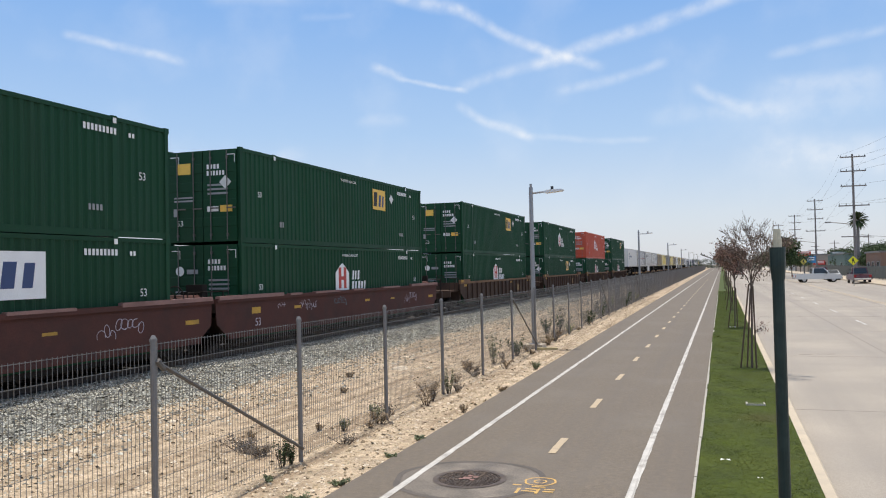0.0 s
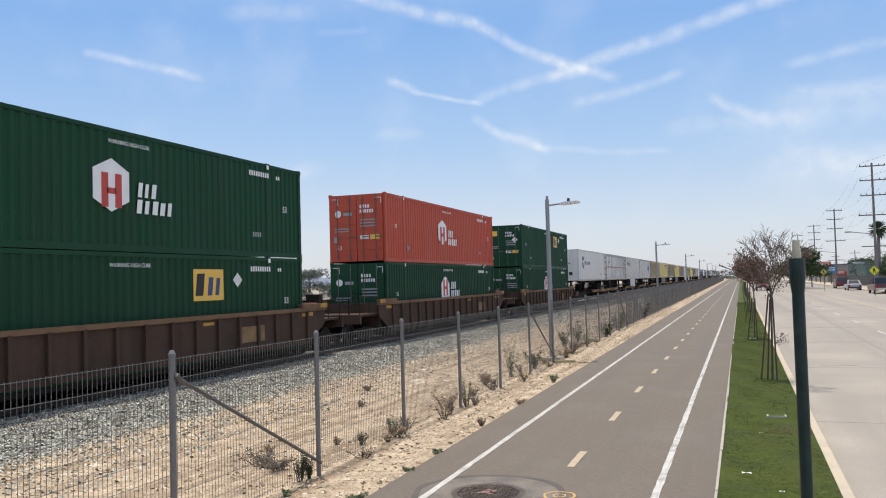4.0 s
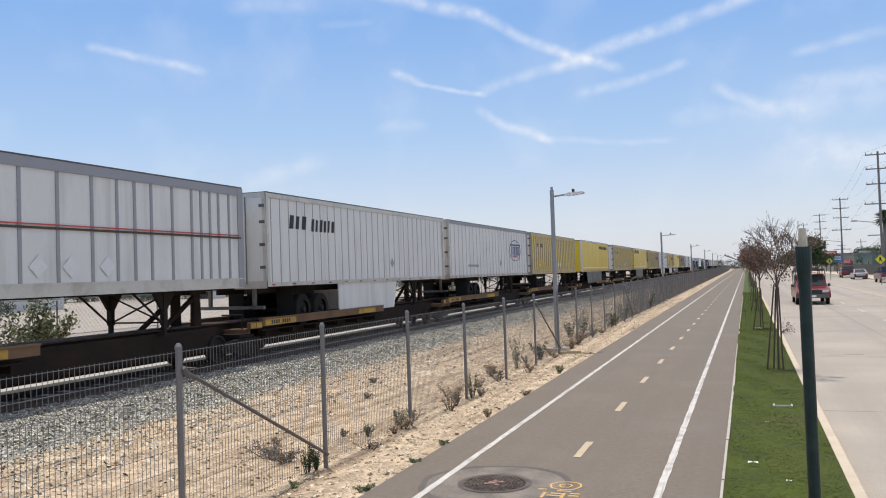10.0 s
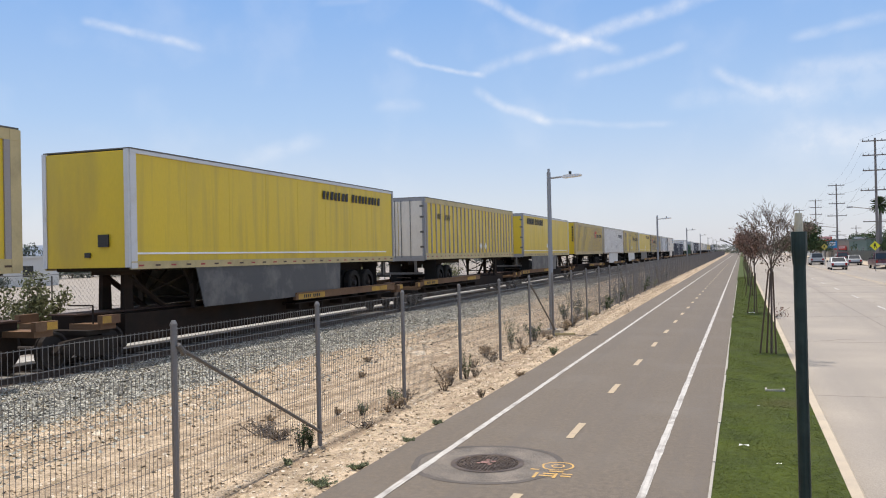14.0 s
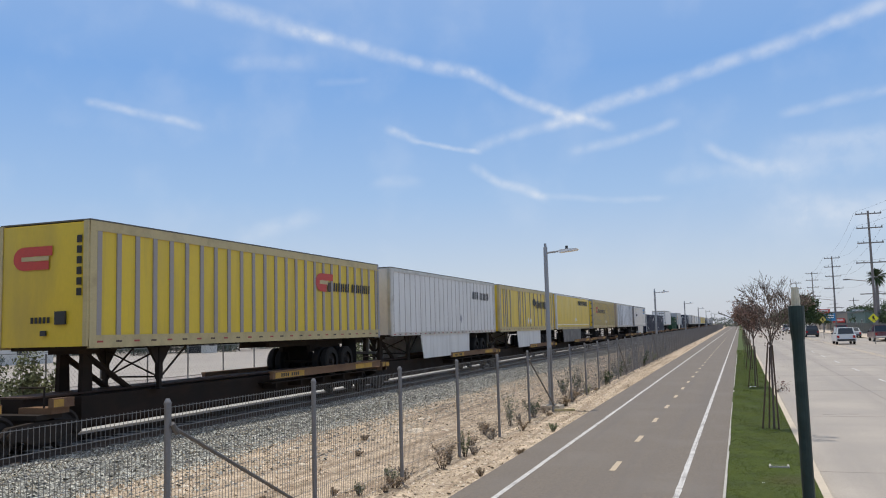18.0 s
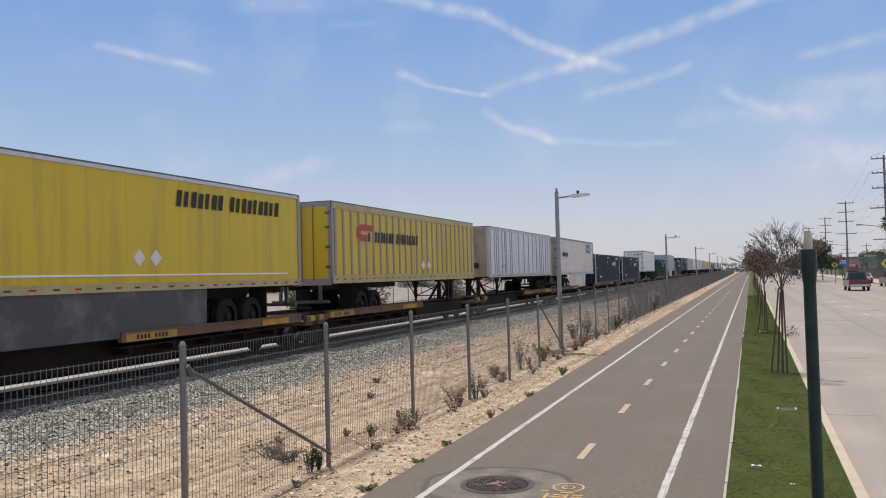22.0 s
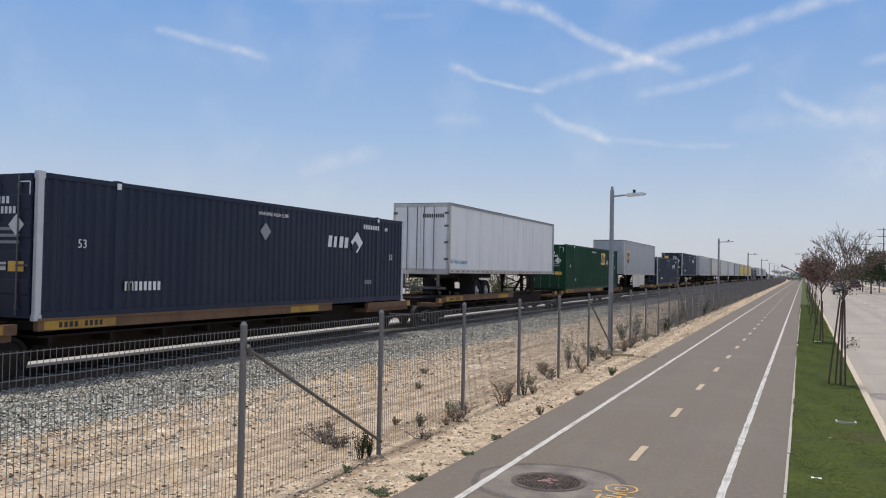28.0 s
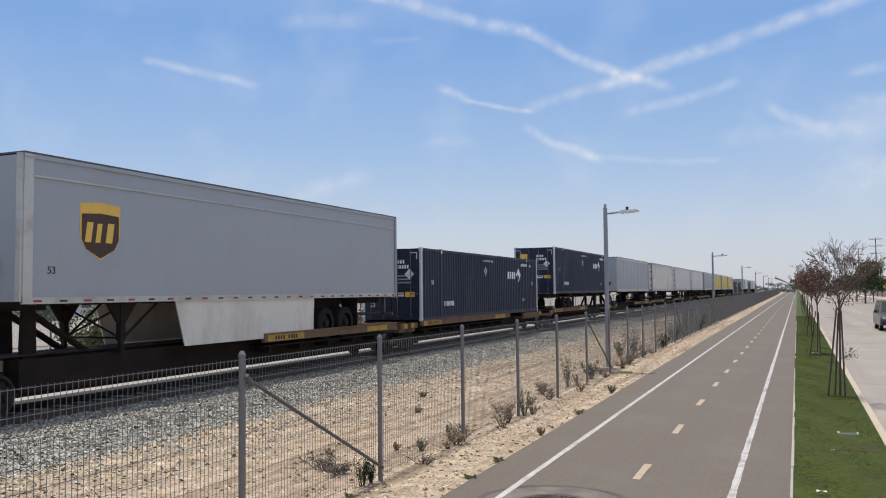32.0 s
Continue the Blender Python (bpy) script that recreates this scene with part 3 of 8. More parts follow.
def box(bm, x0, x1, y0, y1, z0, z1):
    v = [bm.verts.new((x, y, z)) for x in (x0, x1) for y in (y0, y1) for z in (z0, z1)]
    for f in ((0, 1, 3, 2), (4, 6, 7, 5), (0, 4, 5, 1), (2, 3, 7, 6), (0, 2, 6, 4), (1, 5, 7, 3)):
        bm.faces.new([v[i] for i in f])
    return v


def tube(bm, p, q, r, r2=None, seg=8, caps=True):
    """A round bar from p to q, tapering from r to r2."""
    p, q = Vector(p), Vector(q)
    r2 = r if r2 is None else r2
    w = (q - p).normalized()
    a = w.orthogonal().normalized()
    b = w.cross(a)
    rings = []
    for c, k in ((p, r), (q, r2)):
        rings.append([bm.verts.new(c + k * (math.cos(t) * a + math.sin(t) * b)) for t in [2 * math.pi * i / seg for i in range(seg)]])
    for i in range(seg):
        j = (i + 1) % seg
        bm.faces.new((rings[0][i], rings[0][j], rings[1][j], rings[1][i]))
    if caps:
        bm.faces.new(rings[0][::-1])
        bm.faces.new(rings[1])
    return rings


def extrude_profile(bm, pts, axis, a, b):
    """A prism: the outline pts (two coordinates) along axis from a to b."""
    def at(p, c):
        return {"x": (c, p[0], p[1]), "y": (p[0], c, p[1]), "z": (p[0], p[1], c)}[axis]
    lo = [bm.verts.new(at(p, a)) for p in pts]
    hi = [bm.verts.new(at(p, b)) for p in pts]
    n = len(pts)
    for i in range(n):
        j = (i + 1) % n
        bm.faces.new((lo[i], lo[j], hi[j], hi[i]))
    bm.faces.new(lo[::-1])
    bm.faces.new(hi)


def finish(bm, smooth=False):
    bmesh.ops.recalc_face_normals(bm, faces=bm.faces[:])
    if smooth:
        for f in bm.faces:
            f.smooth = True
    return bm


def mesh_of(bm, name, mats):
    me = bpy.data.meshes.new(name)
    bm.to_mesh(me)
    bm.free()
    for m in (mats if isinstance(mats, (list, tuple)) else [mats]):
        me.materials.append(m)
    return me


def part(name, bm, mat, parent, label="", smooth=False, normals=True):
    if normals:
        finish(bm, smooth)
    ob = new(name, mesh_of(bm, name, mat))
    ob.parent = parent
    if label:
        tagged(ob, label)
    return ob


def thing(name, label, category, group="", kind="", at=None):
    ob = new(name)
    ob.empty_display_size = 0.3
    tagged(ob, label, category, group, kind)
    if at is not None:
        ob.matrix_world = at
    return ob


def single(name, bm, mat, label, category, group="", kind="", smooth=False, normals=True):
    if normals:
        finish(bm, smooth)
    return tagged(new(name, mesh_of(bm, name, mat)), label, category, group, kind)


def structure(name, bm, mat, label, category="", smooth=False):
    return single(name, bm, mat, label, category or name.split("_")[0], kind="structure", smooth=smooth)


def raw_mesh(name, verts, faces, mat):
    me = bpy.data.meshes.new(name)
    me.from_pydata(verts, [], faces)
    me.materials.append(mat)
    return me


# ---- the ground and what is laid on it ----
FAR = 900.0
FENCE_X, PATH_L, PATH_R, CURB_X, ROAD_R = -5.35, -4.22, -0.31, 1.04, 15.9
ROAD_Z = -0.14
TRACK_X, RAIL_Z = -14.95, 0.16


def relief(x, y):
    """Gentle unevenness of the bare earth."""
    return (noise.noise((x * 0.35, y * 0.35, 0.0)) * 0.05 + noise.noise((x * 1.7, y * 1.7, 5.0)) * 0.018)


def earth_z(x, y):
    """Height of the bare strip between the ballast and the cycle path."""
    k = min(1, max(0, (PATH_L - x) / 0.9))
    return -0.03 + k * relief(x, y) * 0.9


bm = bmesh.new()
for x0, x1, y0, y1 in ((-2500, 2500, -2500, 2500),):
    vs = [bm.verts.new(p) for p in ((x0, y0, -0.32), (x1, y0, -0.32), (x1, y1, -0.32), (x0, y1, -0.32))]
    bm.faces.new(vs)
structure("ground", bm, M["far_ground"], "dry pale urban ground reaching the horizon", "ground")


LEAN, PIVOT_Y = 0.0052, 13.0


def leaned(ob):
    """Turns a piece of the path or road by the small angle between it and the railway."""
    ob.matrix_world = Matrix.Translation((0, PIVOT_Y, 0)) @ Matrix.Rotation(-LEAN, 4, "Z") @ Matrix.Translation((0, -PIVOT_Y, 0)) @ ob.matrix_world
    return ob


def lean_x(x, y):
    return x + LEAN * (y - PIVOT_Y)


def sheet(name, xs, ys, height, mat, label, category):
    verts = [(x, y, height(x, y)) for y in ys for x in xs]
    n = len(xs)
    faces = [(j * n + i, j * n + i + 1, (j + 1) * n + i + 1, (j + 1) * n + i) for j in range(len(ys) - 1) for i in range(n - 1)]
    ob = tagged(new(name, raw_mesh(name, verts, faces, mat)), label, category, kind="structure")
    for f in ob.data.polygons:
        f.use_smooth = True
    return ob


def steps(a, b, first, growth):
    out, s = [a], first
    while out[-1] + s < b:
        out.append(out[-1] + s)
        s *= growth
    return out + [b]


ROWS_Y = [-500.0, -250.0, -90.0, -30.0] + steps(-6.0, FAR, 0.22, 1.012)
sheet("dirt_verge", [-10.9 + 0.21 * i for i in range(int((10.9 + PATH_L) / 0.21) + 1)] + [PATH_L + 0.03, PATH_L + 1.2], ROWS_Y, earth_z, M["dirt"],
      "bare sandy strip with pebbles and wheel marks", "dirt")


def ballast_z(x, y):
    k = min(1, max(0, (-10.3 - x) / 2.1))
    k = k * k * (3 - 2 * k)
    back = min(1, max(0, (x + 19.6) / 2.0))
    return (-0.06 + 0.075 * k) * 1.0 + (0.04 * noise.noise((x * 2.5, y * 2.5, 3.0)) * (1 if x > -13 else 0.3)) - (1 - back) * 0.2


sheet("ballast", [-13.95 + 0.3 * i for i in range(13)] + [-10.25, -10.0], ROWS_Y, ballast_z, M["ballast"], "grey crushed-stone railway ballast", "ballast")
# middle strip: the train's shade is put into its dark colour
sheet("track_ballast", [-17.1 + 0.35 * i for i in range(9)] + [-13.95], ROWS_Y, ballast_z, M["ballast_shaded"], "ballast between the rails, coloured black for shade under the train", "ballast")
sheet("back_ballast", [-19.8 + 0.3 * i for i in range(10)], ROWS_Y, ballast_z, M["shoulder"], "pale stony shoulder behind the track", "ballast")
sheet("dirt_yard", [-62, -50, -40, -30, -24, -19.5], [-500.0, -200.0] + steps(-30.0, FAR, 3.0, 1.05), lambda x, y: -0.16 + 0.04 * noise.noise((x * .2, y * .2, 0)), M["yard"],
      "pale bare yard behind the railway", "dirt")

# rails and ties
for side, name in ((-1, "rail_south"), (1, "rail_north")):
    bm = bmesh.new()
    x = TRACK_X + side * 0.7175
    extrude_profile(bm, [(x - 0.075, 0.0), (x + 0.075, 0.0), (x + 0.07, 0.02), (x + 0.01, 0.035), (x + 0.01, 0.115), (x + 0.036, 0.125),
                         (x + 0.036, 0.158), (x - 0.036, 0.158), (x - 0.036, 0.125), (x - 0.01, 0.115), (x - 0.01, 0.035), (x - 0.07, 0.02)], "y", -500, FAR)
    finish(bm)
    for f in bm.faces:
        f.material_index = 1 if f.normal.z > 0.9 and f.calc_center_median().z > 0.15 else 0
    structure(name, bm, [M["rail_side"], M["rail_steel"]], "dull dark steel rail", "rail")
bm = bmesh.new()
box(bm, -1.3, 1.3, -0.12, 0.12, -0.14, 0.02)
tie_mesh = mesh_of(finish(bm), "tie", M["tie"])
track_bed = thing("track_bed", "concrete ties under the railway track", "ties", kind="structure")
for i in range(120):
    tie = new("tie", tie_mesh)
    tie.parent = track_bed
    tie.location = (TRACK_X, 2 + 0.6 * i, 0)

# cycle path, its lines and covers
bm = bmesh.new()
extrude_profile(bm, [(PATH_L, -80), (lean_x(PATH_R, -80), -80), (lean_x(PATH_R, FAR), FAR), (PATH_L, FAR)], "z", -0.1, 0.0)
structure("cycle_path", bm, M["asphalt"], "smooth grey-brown asphalt cycle path", "path")


def strip(name, x, width, y0, y1, z, mat, label, parent=None):
    """A painted line with slightly ragged edges."""
    bm = bmesh.new()
    ys = [y0] + ([0.0 + 0.22 * i for i in range(260)] if y0 < 0 and y1 > 60 else [y0 + (y1 - y0) * i / 6 for i in range(1, 6)]) + [y1]
    rows = []
    for y in ys:
        e = [0.10 * width * noise.noise((x * 7 + k * 31.0, y * 2.3, z)) + 0.07 * width * noise.noise((x * 5 + k * 17.0, y * 9.0, 2.0)) for k in (0, 1)]
        rows.append((bm.verts.new((x - width / 2 + e[0], y, z + 0.003)), bm.verts.new((x + width / 2 + e[1], y, z + 0.003))))
    for a, b in zip(rows, rows[1:]):
        bm.faces.new((a[0], a[1], b[1], b[0]))
    if parent is not None:
        return part(name, bm, mat, parent)
    return leaned(structure(name, bm, mat, label, "marking"))


strip("edge_line_1", -3.53, 0.088, -80, FAR, 0.003, M["line_white"], "worn white edge line of the cycle path")
strip("edge_line_2", -0.95, 0.088, -80, FAR, 0.003, M["line_white"], "worn white edge line of the cycle path")
lane_dashes = thing("centre_line", "faded yellow dashed centre line of the cycle path", "marking", kind="structure")
for i in range(40):
    strip("dash", -2.175, 0.105, 11.1 + 3.72 * (i - 2), 12.12 + 3.72 * (i - 2), 0.003, M["line_yellow"], "", lane_dashes)
leaned(lane_dashes)


def disc(bm, cx, cy, r0, r1, z, seg=48, wob=0.0):
    a = []
    for i in range(seg):
        t = 2 * math.pi * i / seg
        w = 1 + wob * noise.noise((math.cos(t) * 2, math.sin(t) * 2, 1.0))
        a.append((bm.verts.new((cx + r0 * w * math.cos(t), cy + r0 * w * math.sin(t), z)) if r0 else None,
                  bm.verts.new((cx + r1 * w * math.cos(t), cy + r1 * w * math.sin(t), z))))
    if r0:
        for i in range(seg):
            j = (i + 1) % seg
            bm.faces.new((a[i][0], a[i][1], a[j][1], a[j][0]))
    else:
        bm.faces.new([p[1] for p in a])


MH = (-2.87, 9.55)
manhole = thing("manhole", "round rusty iron manhole cover in a tarred ring", "manhole")
bm = bmesh.new()
disc(bm, *MH, 0.84, 0.92, 0.0035, wob=0.05)
part("tar_ring", bm, M["asphalt_ring"], manhole, "dark tar seal ring")
bm = bmesh.new()
disc(bm, *MH, 0.40, 0.84, 0.0025, wob=0.02)
part("patch", bm, M["asphalt_patch"], manhole, "coarser pale asphalt patch")
bm = bmesh.new()
disc(bm, *MH, 0.375, 0.44, 0.009)
part("frame", bm, M["iron"], manhole)
bm = bmesh.new()
disc(bm, *MH, 0, 0.37, 0.004)
rng = random.Random(21)
for k in range(8):
    r = 0.05 + 0.043 * k
    n = 6 + 6 * k
    for i in range(n):
        t = 2 * math.pi * (i + 0.5 * (k % 2)) / n
        cx, cy = MH[0] + r * math.cos(t), MH[1] + r * math.sin(t)
        w = t + rng.choice((0.0, 0.8, 1.6, 2.4))
        dx, dy = 0.017 * math.cos(w), 0.017 * math.sin(w)
        tube(bm, (cx - dx, cy - dy, 0.007), (cx + dx, cy + dy, 0.007), 0.0085, seg=5)
part("cover", bm, M["iron"], manhole)
bm = bmesh.new()
for i, (dx, dy, r) in enumerate(((-0.03, 0.0, 0.055), (0.06, 0.06, 0.035), (-0.09, -0.05, 0.03), (0.05, -0.08, 0.03), (-0.02, 0.1, 0.028))):
    disc(bm, MH[0] + dx, MH[1] + dy, 0, r, 0.0135 + 0.0004 * i, 14, 0.5)
part("paint_splash", bm, M["cap_pink"], manhole, "faded pinkish paint splash")
mark = thing("utility_mark", "orange sprayed utility mark of rings and bars on the asphalt", "marking", kind="structure")
bm = bmesh.new()
disc(bm, -2.03, 9.62, 0.165, 0.19, 0.004, 30, 0.1)
disc(bm, -2.03, 9.62, 0.06, 0.08, 0.004, 20, 0.2)
part("ring", bm, M["spray_orange"], mark)
bm = bmesh.new()
for x, y, w, h in ((-2.20, 9.18, 0.035, 0.22), (-2.08, 9.18, 0.16, 0.04), (-2.06, 9.27, 0.14, 0.04), (-1.98, 9.2, 0.035, 0.2), (-1.86, 9.2, 0.12, 0.04), (-1.86, 9.29, 0.12, 0.04), (-2.26, 9.42, 0.1, 0.04), (-2.0, 9.38, 0.16, 0.035)):
    box(bm, x - w / 2, x + w / 2, y - h / 2, y + h / 2, 0.001, 0.0045)
part("bars", bm, M["spray_orange"], mark)

# verge, kerb, road
bm = bmesh.new()
box(bm, PATH_R + 0.002, CURB_X, -80, FAR, -0.14, 0.0)
leaned(structure("grass_verge", bm, M["soil"], "narrow green lawn verge between path and road", "verge"))
edging = thing("verge_edging", "broken pale concrete edging along the lawn", "edging", kind="structure")
y = -2.0
rng = random.Random(4)
while y < 70:
    L = rng.uniform(0.7, 2.4)
    if rng.random() < 0.9:
        bm = bmesh.new()
        w = rng.uniform(0.018, 0.042)
        box(bm, PATH_R, PATH_R + w, y, y + L, -0.08, 0.012 + rng.uniform(0, 0.012))
        part("edging_piece", bm, M["edging"], edging)
    y += L + 0.03
leaned(edging)
bm = bmesh.new()
extrude_profile(bm, [(CURB_X, -0.3), (CURB_X + 0.17, -0.3), (CURB_X + 0.15, -0.03), (CURB_X + 0.12, 0.004), (CURB_X, 0.008)], "y", -80, FAR)
leaned(structure("kerb_near", bm, M["curb"], "sunlit sandy concrete kerb", "kerb"))
bm = bmesh.new()
box(bm, CURB_X + 0.17, ROAD_R, -80, FAR, -0.5, ROAD_Z)
leaned(structure("road", bm, M["concrete_road"], "wide pale worn concrete road", "road"))
bm = bmesh.new()
for yy in [7 + 9.2 * i + 0.3 * math.sin(i * 3.1) for i in range(26)]:
    box(bm, CURB_X + 0.17, ROAD_R, yy, yy + 0.022, ROAD_Z - 0.01, ROAD_Z + 0.002)
for xx in (4.4, 8.9, 12.6):
    box(bm, xx, xx + 0.03, -10, 400, ROAD_Z - 0.01, ROAD_Z + 0.002)
leaned(structure("road_joints", bm, M["joint"], "dark joints between the road slabs", "joint"))
lane_line = thing("lane_line", "worn white dashed lane line on the road", "marking", kind="structure")
for i in range(30):
    strip("dash", 5.65, 0.11, 38.2 + 9.1 * (i - 4), 41.0 + 9.1 * (i - 4), ROAD_Z + 0.004, M["line_white"], "", lane_line)
leaned(lane_line)
for k, xx in enumerate((9.25, 9.5)):
    strip(f"road_centre_line_{k + 1}", xx, 0.1, -10, 500, ROAD_Z + 0.004, M["line_yellow"], "faded yellow double centre line of the road")
bm = bmesh.new()
for x0, yy, L in ((2.55, 26.0, 0.5), (2.1, 25.8, 0.35)):
    box(bm, x0, x0 + L, yy, yy + 0.05, ROAD_Z - 0.002, ROAD_Z + 0.004)
leaned(structure("road_crack", bm, M["joint"], "short tar-filled crack in the road", "crack"))
bm = bmesh.new()
box(bm, ROAD_R, ROAD_R + 3.4, -80, FAR, -0.5, 0.01)
leaned(structure("pavement_far", bm, M["curb"], "pale concrete pavement across the road", "pavement"))
bm = bmesh.new()
box(bm, ROAD_R + 3.4, 90, -80, FAR, -0.5, -0.01)
leaned(structure("lots_ground", bm, M["concrete_road"], "pale paved lots across the road", "ground"))


# grass blades, ballast stones, pebbles: uncountable
def blades(n, x0, x1, y_of, height, seed, name, mat, label):
    r = np.random.default_rng(seed)
    x = r.uniform(x0, x1, n)
    y = y_of(r, n)
    a = r.uniform(0, np.pi * 2, n)
    h = height * r.uniform(0.5, 1.3, n) * (0.75 + 0.5 * np.sin(x * 3 + y * 0.9) ** 2)
    w = 0.004 + 0.00028 * y
    lean = r.normal(0, 1.0, (n, 2)) * (0.024 + 0.0010 * y)[:, None]
    z = np.zeros(n)
    dx, dy = np.cos(a) * w, np.sin(a) * w
    v = np.stack([np.stack([x - dx, y - dy, z], 1), np.stack([x + dx, y + dy, z], 1), np.stack([x + lean[:, 0], y + lean[:, 1], h], 1)], 1).reshape(-1, 3)
    f = np.arange(3 * n).reshape(-1, 3)
    me = raw_mesh(name, v.tolist(), f.tolist(), mat)
    return leaned(tagged(new(name, me), label, "grass", kind="stuff"))


blades(170000, PATH_R + 0.02, CURB_X, lambda r, n: 5 + 75 * r.random(n) ** 1.9, 0.007, 1, "lawn_grass", M["grass"], "short mown green lawn grass")

ICO_V = np.array([(0, 0, 1), (0.894, 0, 0.447), (0.276, 0.851, 0.447), (-0.724, 0.526, 0.447), (-0.724, -0.526, 0.447), (0.276, -0.851, 0.447)])
ICO_F = np.array([(0, 1, 2), (0, 2, 3), (0, 3, 4), (0, 4, 5), (0, 5, 1)])


def stones(n, place, size, seed, name, mat, label):
    r = np.random.default_rng(seed)
    pts = place(r, n)
    s = size(r, n)[:, None, None]
    v = ICO_V[None] * r.uniform(0.6, 1.4, (n, 6, 1)) * s * np.array([1, 1, 0.75])
    a = r.uniform(0, 2 * np.pi, n)
    c, q = np.cos(a), np.sin(a)
    vx = v[:, :, 0] * c[:, None] - v[:, :, 1] * q[:, None]
    vy = v[:, :, 0] * q[:, None] + v[:, :, 1] * c[:, None]
    tilt = r.normal(0, 0.35, (n, 2))
    vz = v[:, :, 2] + vx * tilt[:, :1] + vy * tilt[:, 1:] - s[:, :, 0] * 0.25
    v = np.stack([vx, vy, vz], 2) + pts[:, None, :]
    f = ICO_F[None] + (np.arange(n) * 6)[:, None, None]
    return tagged(new(name, raw_mesh(name, v.reshape(-1, 3).tolist(), f.reshape(-1, 3).tolist(), mat)), label, "stones", kind="stuff")


def on_ballast(r, n):
    y = 5 + 62 * r.random(n) ** 1.7
    x = r.uniform(-13.97, -10.25, n)
    x = np.where(r.random(n) < 0.065, -10.3 + 2.4 * r.random(n) ** 2.2, x)
    z = np.array([max(ballast_z(a, b), earth_z(a, b)) if a > -10.9 else ballast_z(a, b) for a, b in zip(x, y)])
    return np.stack([x, y, z], 1)


def on_dirt(r, n):
    y = 4 + 60 * r.random(n) ** 1.7
    x = np.where(r.random(n) < 0.5, r.uniform(-10.6, -4.25, n), -10.4 + 1.8 * r.random(n) ** 2)
    x = np.where(r.random(n) < 0.25, r.uniform(-5.6, -4.25, n), x)
    ruts = np.array([-9.6, -9.1, -8.45, -7.6, -7.05, -6.35, -5.85])
    x = np.where(r.random(n) < 0.2, ruts[r.integers(0, len(ruts), n)] + r.normal(0, 0.09, n) + 0.12 * np.sin(y * 0.35), x)
    z = np.array([earth_z(a, b) for a, b in zip(x, y)])
    return np.stack([x, y, z], 1)


stones(135000, on_ballast, lambda r, n: r.uniform(0.017, 0.042, n), 2, "ballast_stones", M["stone"], "angular grey and white ballast stones")
stones(100000, on_dirt, lambda r, n: 0.006 + 0.034 * r.random(n) ** 5, 3, "pebbles", M["pebble"], "scattered sandy pebbles on the bare strip")


def rock(x, y, size, seed):
    bm = bmesh.new()
    bmesh.ops.create_icosphere(bm, subdivisions=2, radius=1)
    for v in bm.verts:
        k = 1 + 0.35 * noise.noise(v.co * 1.4 + Vector((seed * 7.1, 0, 0)))
        v.co = Vector((v.co.x * size * k, v.co.y * size * 0.7 * k, max(-0.2, v.co.z) * size * 0.45 * k))
    ob = single("rock", bm, M["pebble"], "loose pale sandstone rock on the bare strip", "rock", "loose rocks")
    ob.location = (x, y, earth_z(x, y) - 0.01)


for i, (x, y, s) in enumerate(((-7.74, 19.9, 0.24), (-7.1, 20.2, 0.12), (-9.0, 12.2, 0.1), (-8.2, 14.8, 0.09), (-6.6, 12.4, 0.08), (-9.4, 16.5, 0.11), (-6.3, 17.0, 0.07), (-8.7, 22.7, 0.14), (-5.9, 14.2, 0.08), (-8.9, 9.8, 0.1))):
    rock(x, y, s, i)
# ---- the fence along the bare strip ----
POST_Y = [6.97 + 3.03 * i for i in range(-2, 26)]
fence = thing("fence", "galvanised welded-wire fence with round posts", "fence", kind="structure")
bm = bmesh.new()
tube(bm, (0, 0, -0.3), (0, 0, 1.88), 0.033, seg=12)
tube(bm, (0, 0, 1.88), (0, 0, 1.905), 0.038, seg=12)
tube(bm, (0, 0, 1.905), (0, 0, 1.94), 0.036, 0.018, seg=12)
post_mesh = mesh_of(finish(bm), "post", M["galv"])
for y in POST_Y:
    p = new("post", post_mesh)
    p.parent = fence
    p.location = (FENCE_X, y, earth_z(FENCE_X, y))
    p.rotation_euler = (0, 0, random.uniform(0, 6))
for i in (2, 7, 13, 19):
    bm = bmesh.new()
    y0, y1 = POST_Y[i], POST_Y[i + 1]
    tube(bm, (FENCE_X + 0.05, y0 + 0.03, 1.62), (FENCE_X + 0.05, y1 - 0.03, 0.16), 0.021, seg=8)
    tube(bm, (FENCE_X + 0.05, y0 + 0.0, 1.66), (FENCE_X + 0.05, y0 + 0.09, 1.56), 0.028, seg=8)
    part("brace", bm, M["galv_dark"], fence, "slanting brace bar")


def wire_panel(y0, y1, step):
    bm = bmesh.new()
    n = max(2, round((y1 - y0) / step))
    r = 0.0028 if y0 < 17 else 0.0026 + 0.00006 * (y0 - 17)
    X = FENCE_X - 0.04
    for k in range(1, n):
        y = y0 + (y1 - y0) * k / n
        tube(bm, (X, y, 0.02), (X, y, 1.42), r, seg=4, caps=False)
        tube(bm, (X, y, 1.42), (X - 0.045, y, 1.47), r, seg=4, caps=False)
        tube(bm, (X - 0.045, y, 1.47), (X, y, 1.52), r, seg=4, caps=False)
        tube(bm, (X, y, 1.52), (X, y, 1.825), r, seg=4, caps=False)
    for z in (0.06, 0.26, 0.46, 0.66, 0.86, 1.06, 1.24, 1.42, 1.52, 1.61, 1.81):
        tube(bm, (X, y0, z), (X, y1, z), r * (1.45 if z > 1.6 else 1.1), seg=4, caps=False)
    part("wire_panel", bm, M["wire"], fence, normals=False)


for i in range(len(POST_Y) - 1):
    wire_panel(POST_Y[i], POST_Y[i + 1], 0.058 if i < 16 else 0.075)
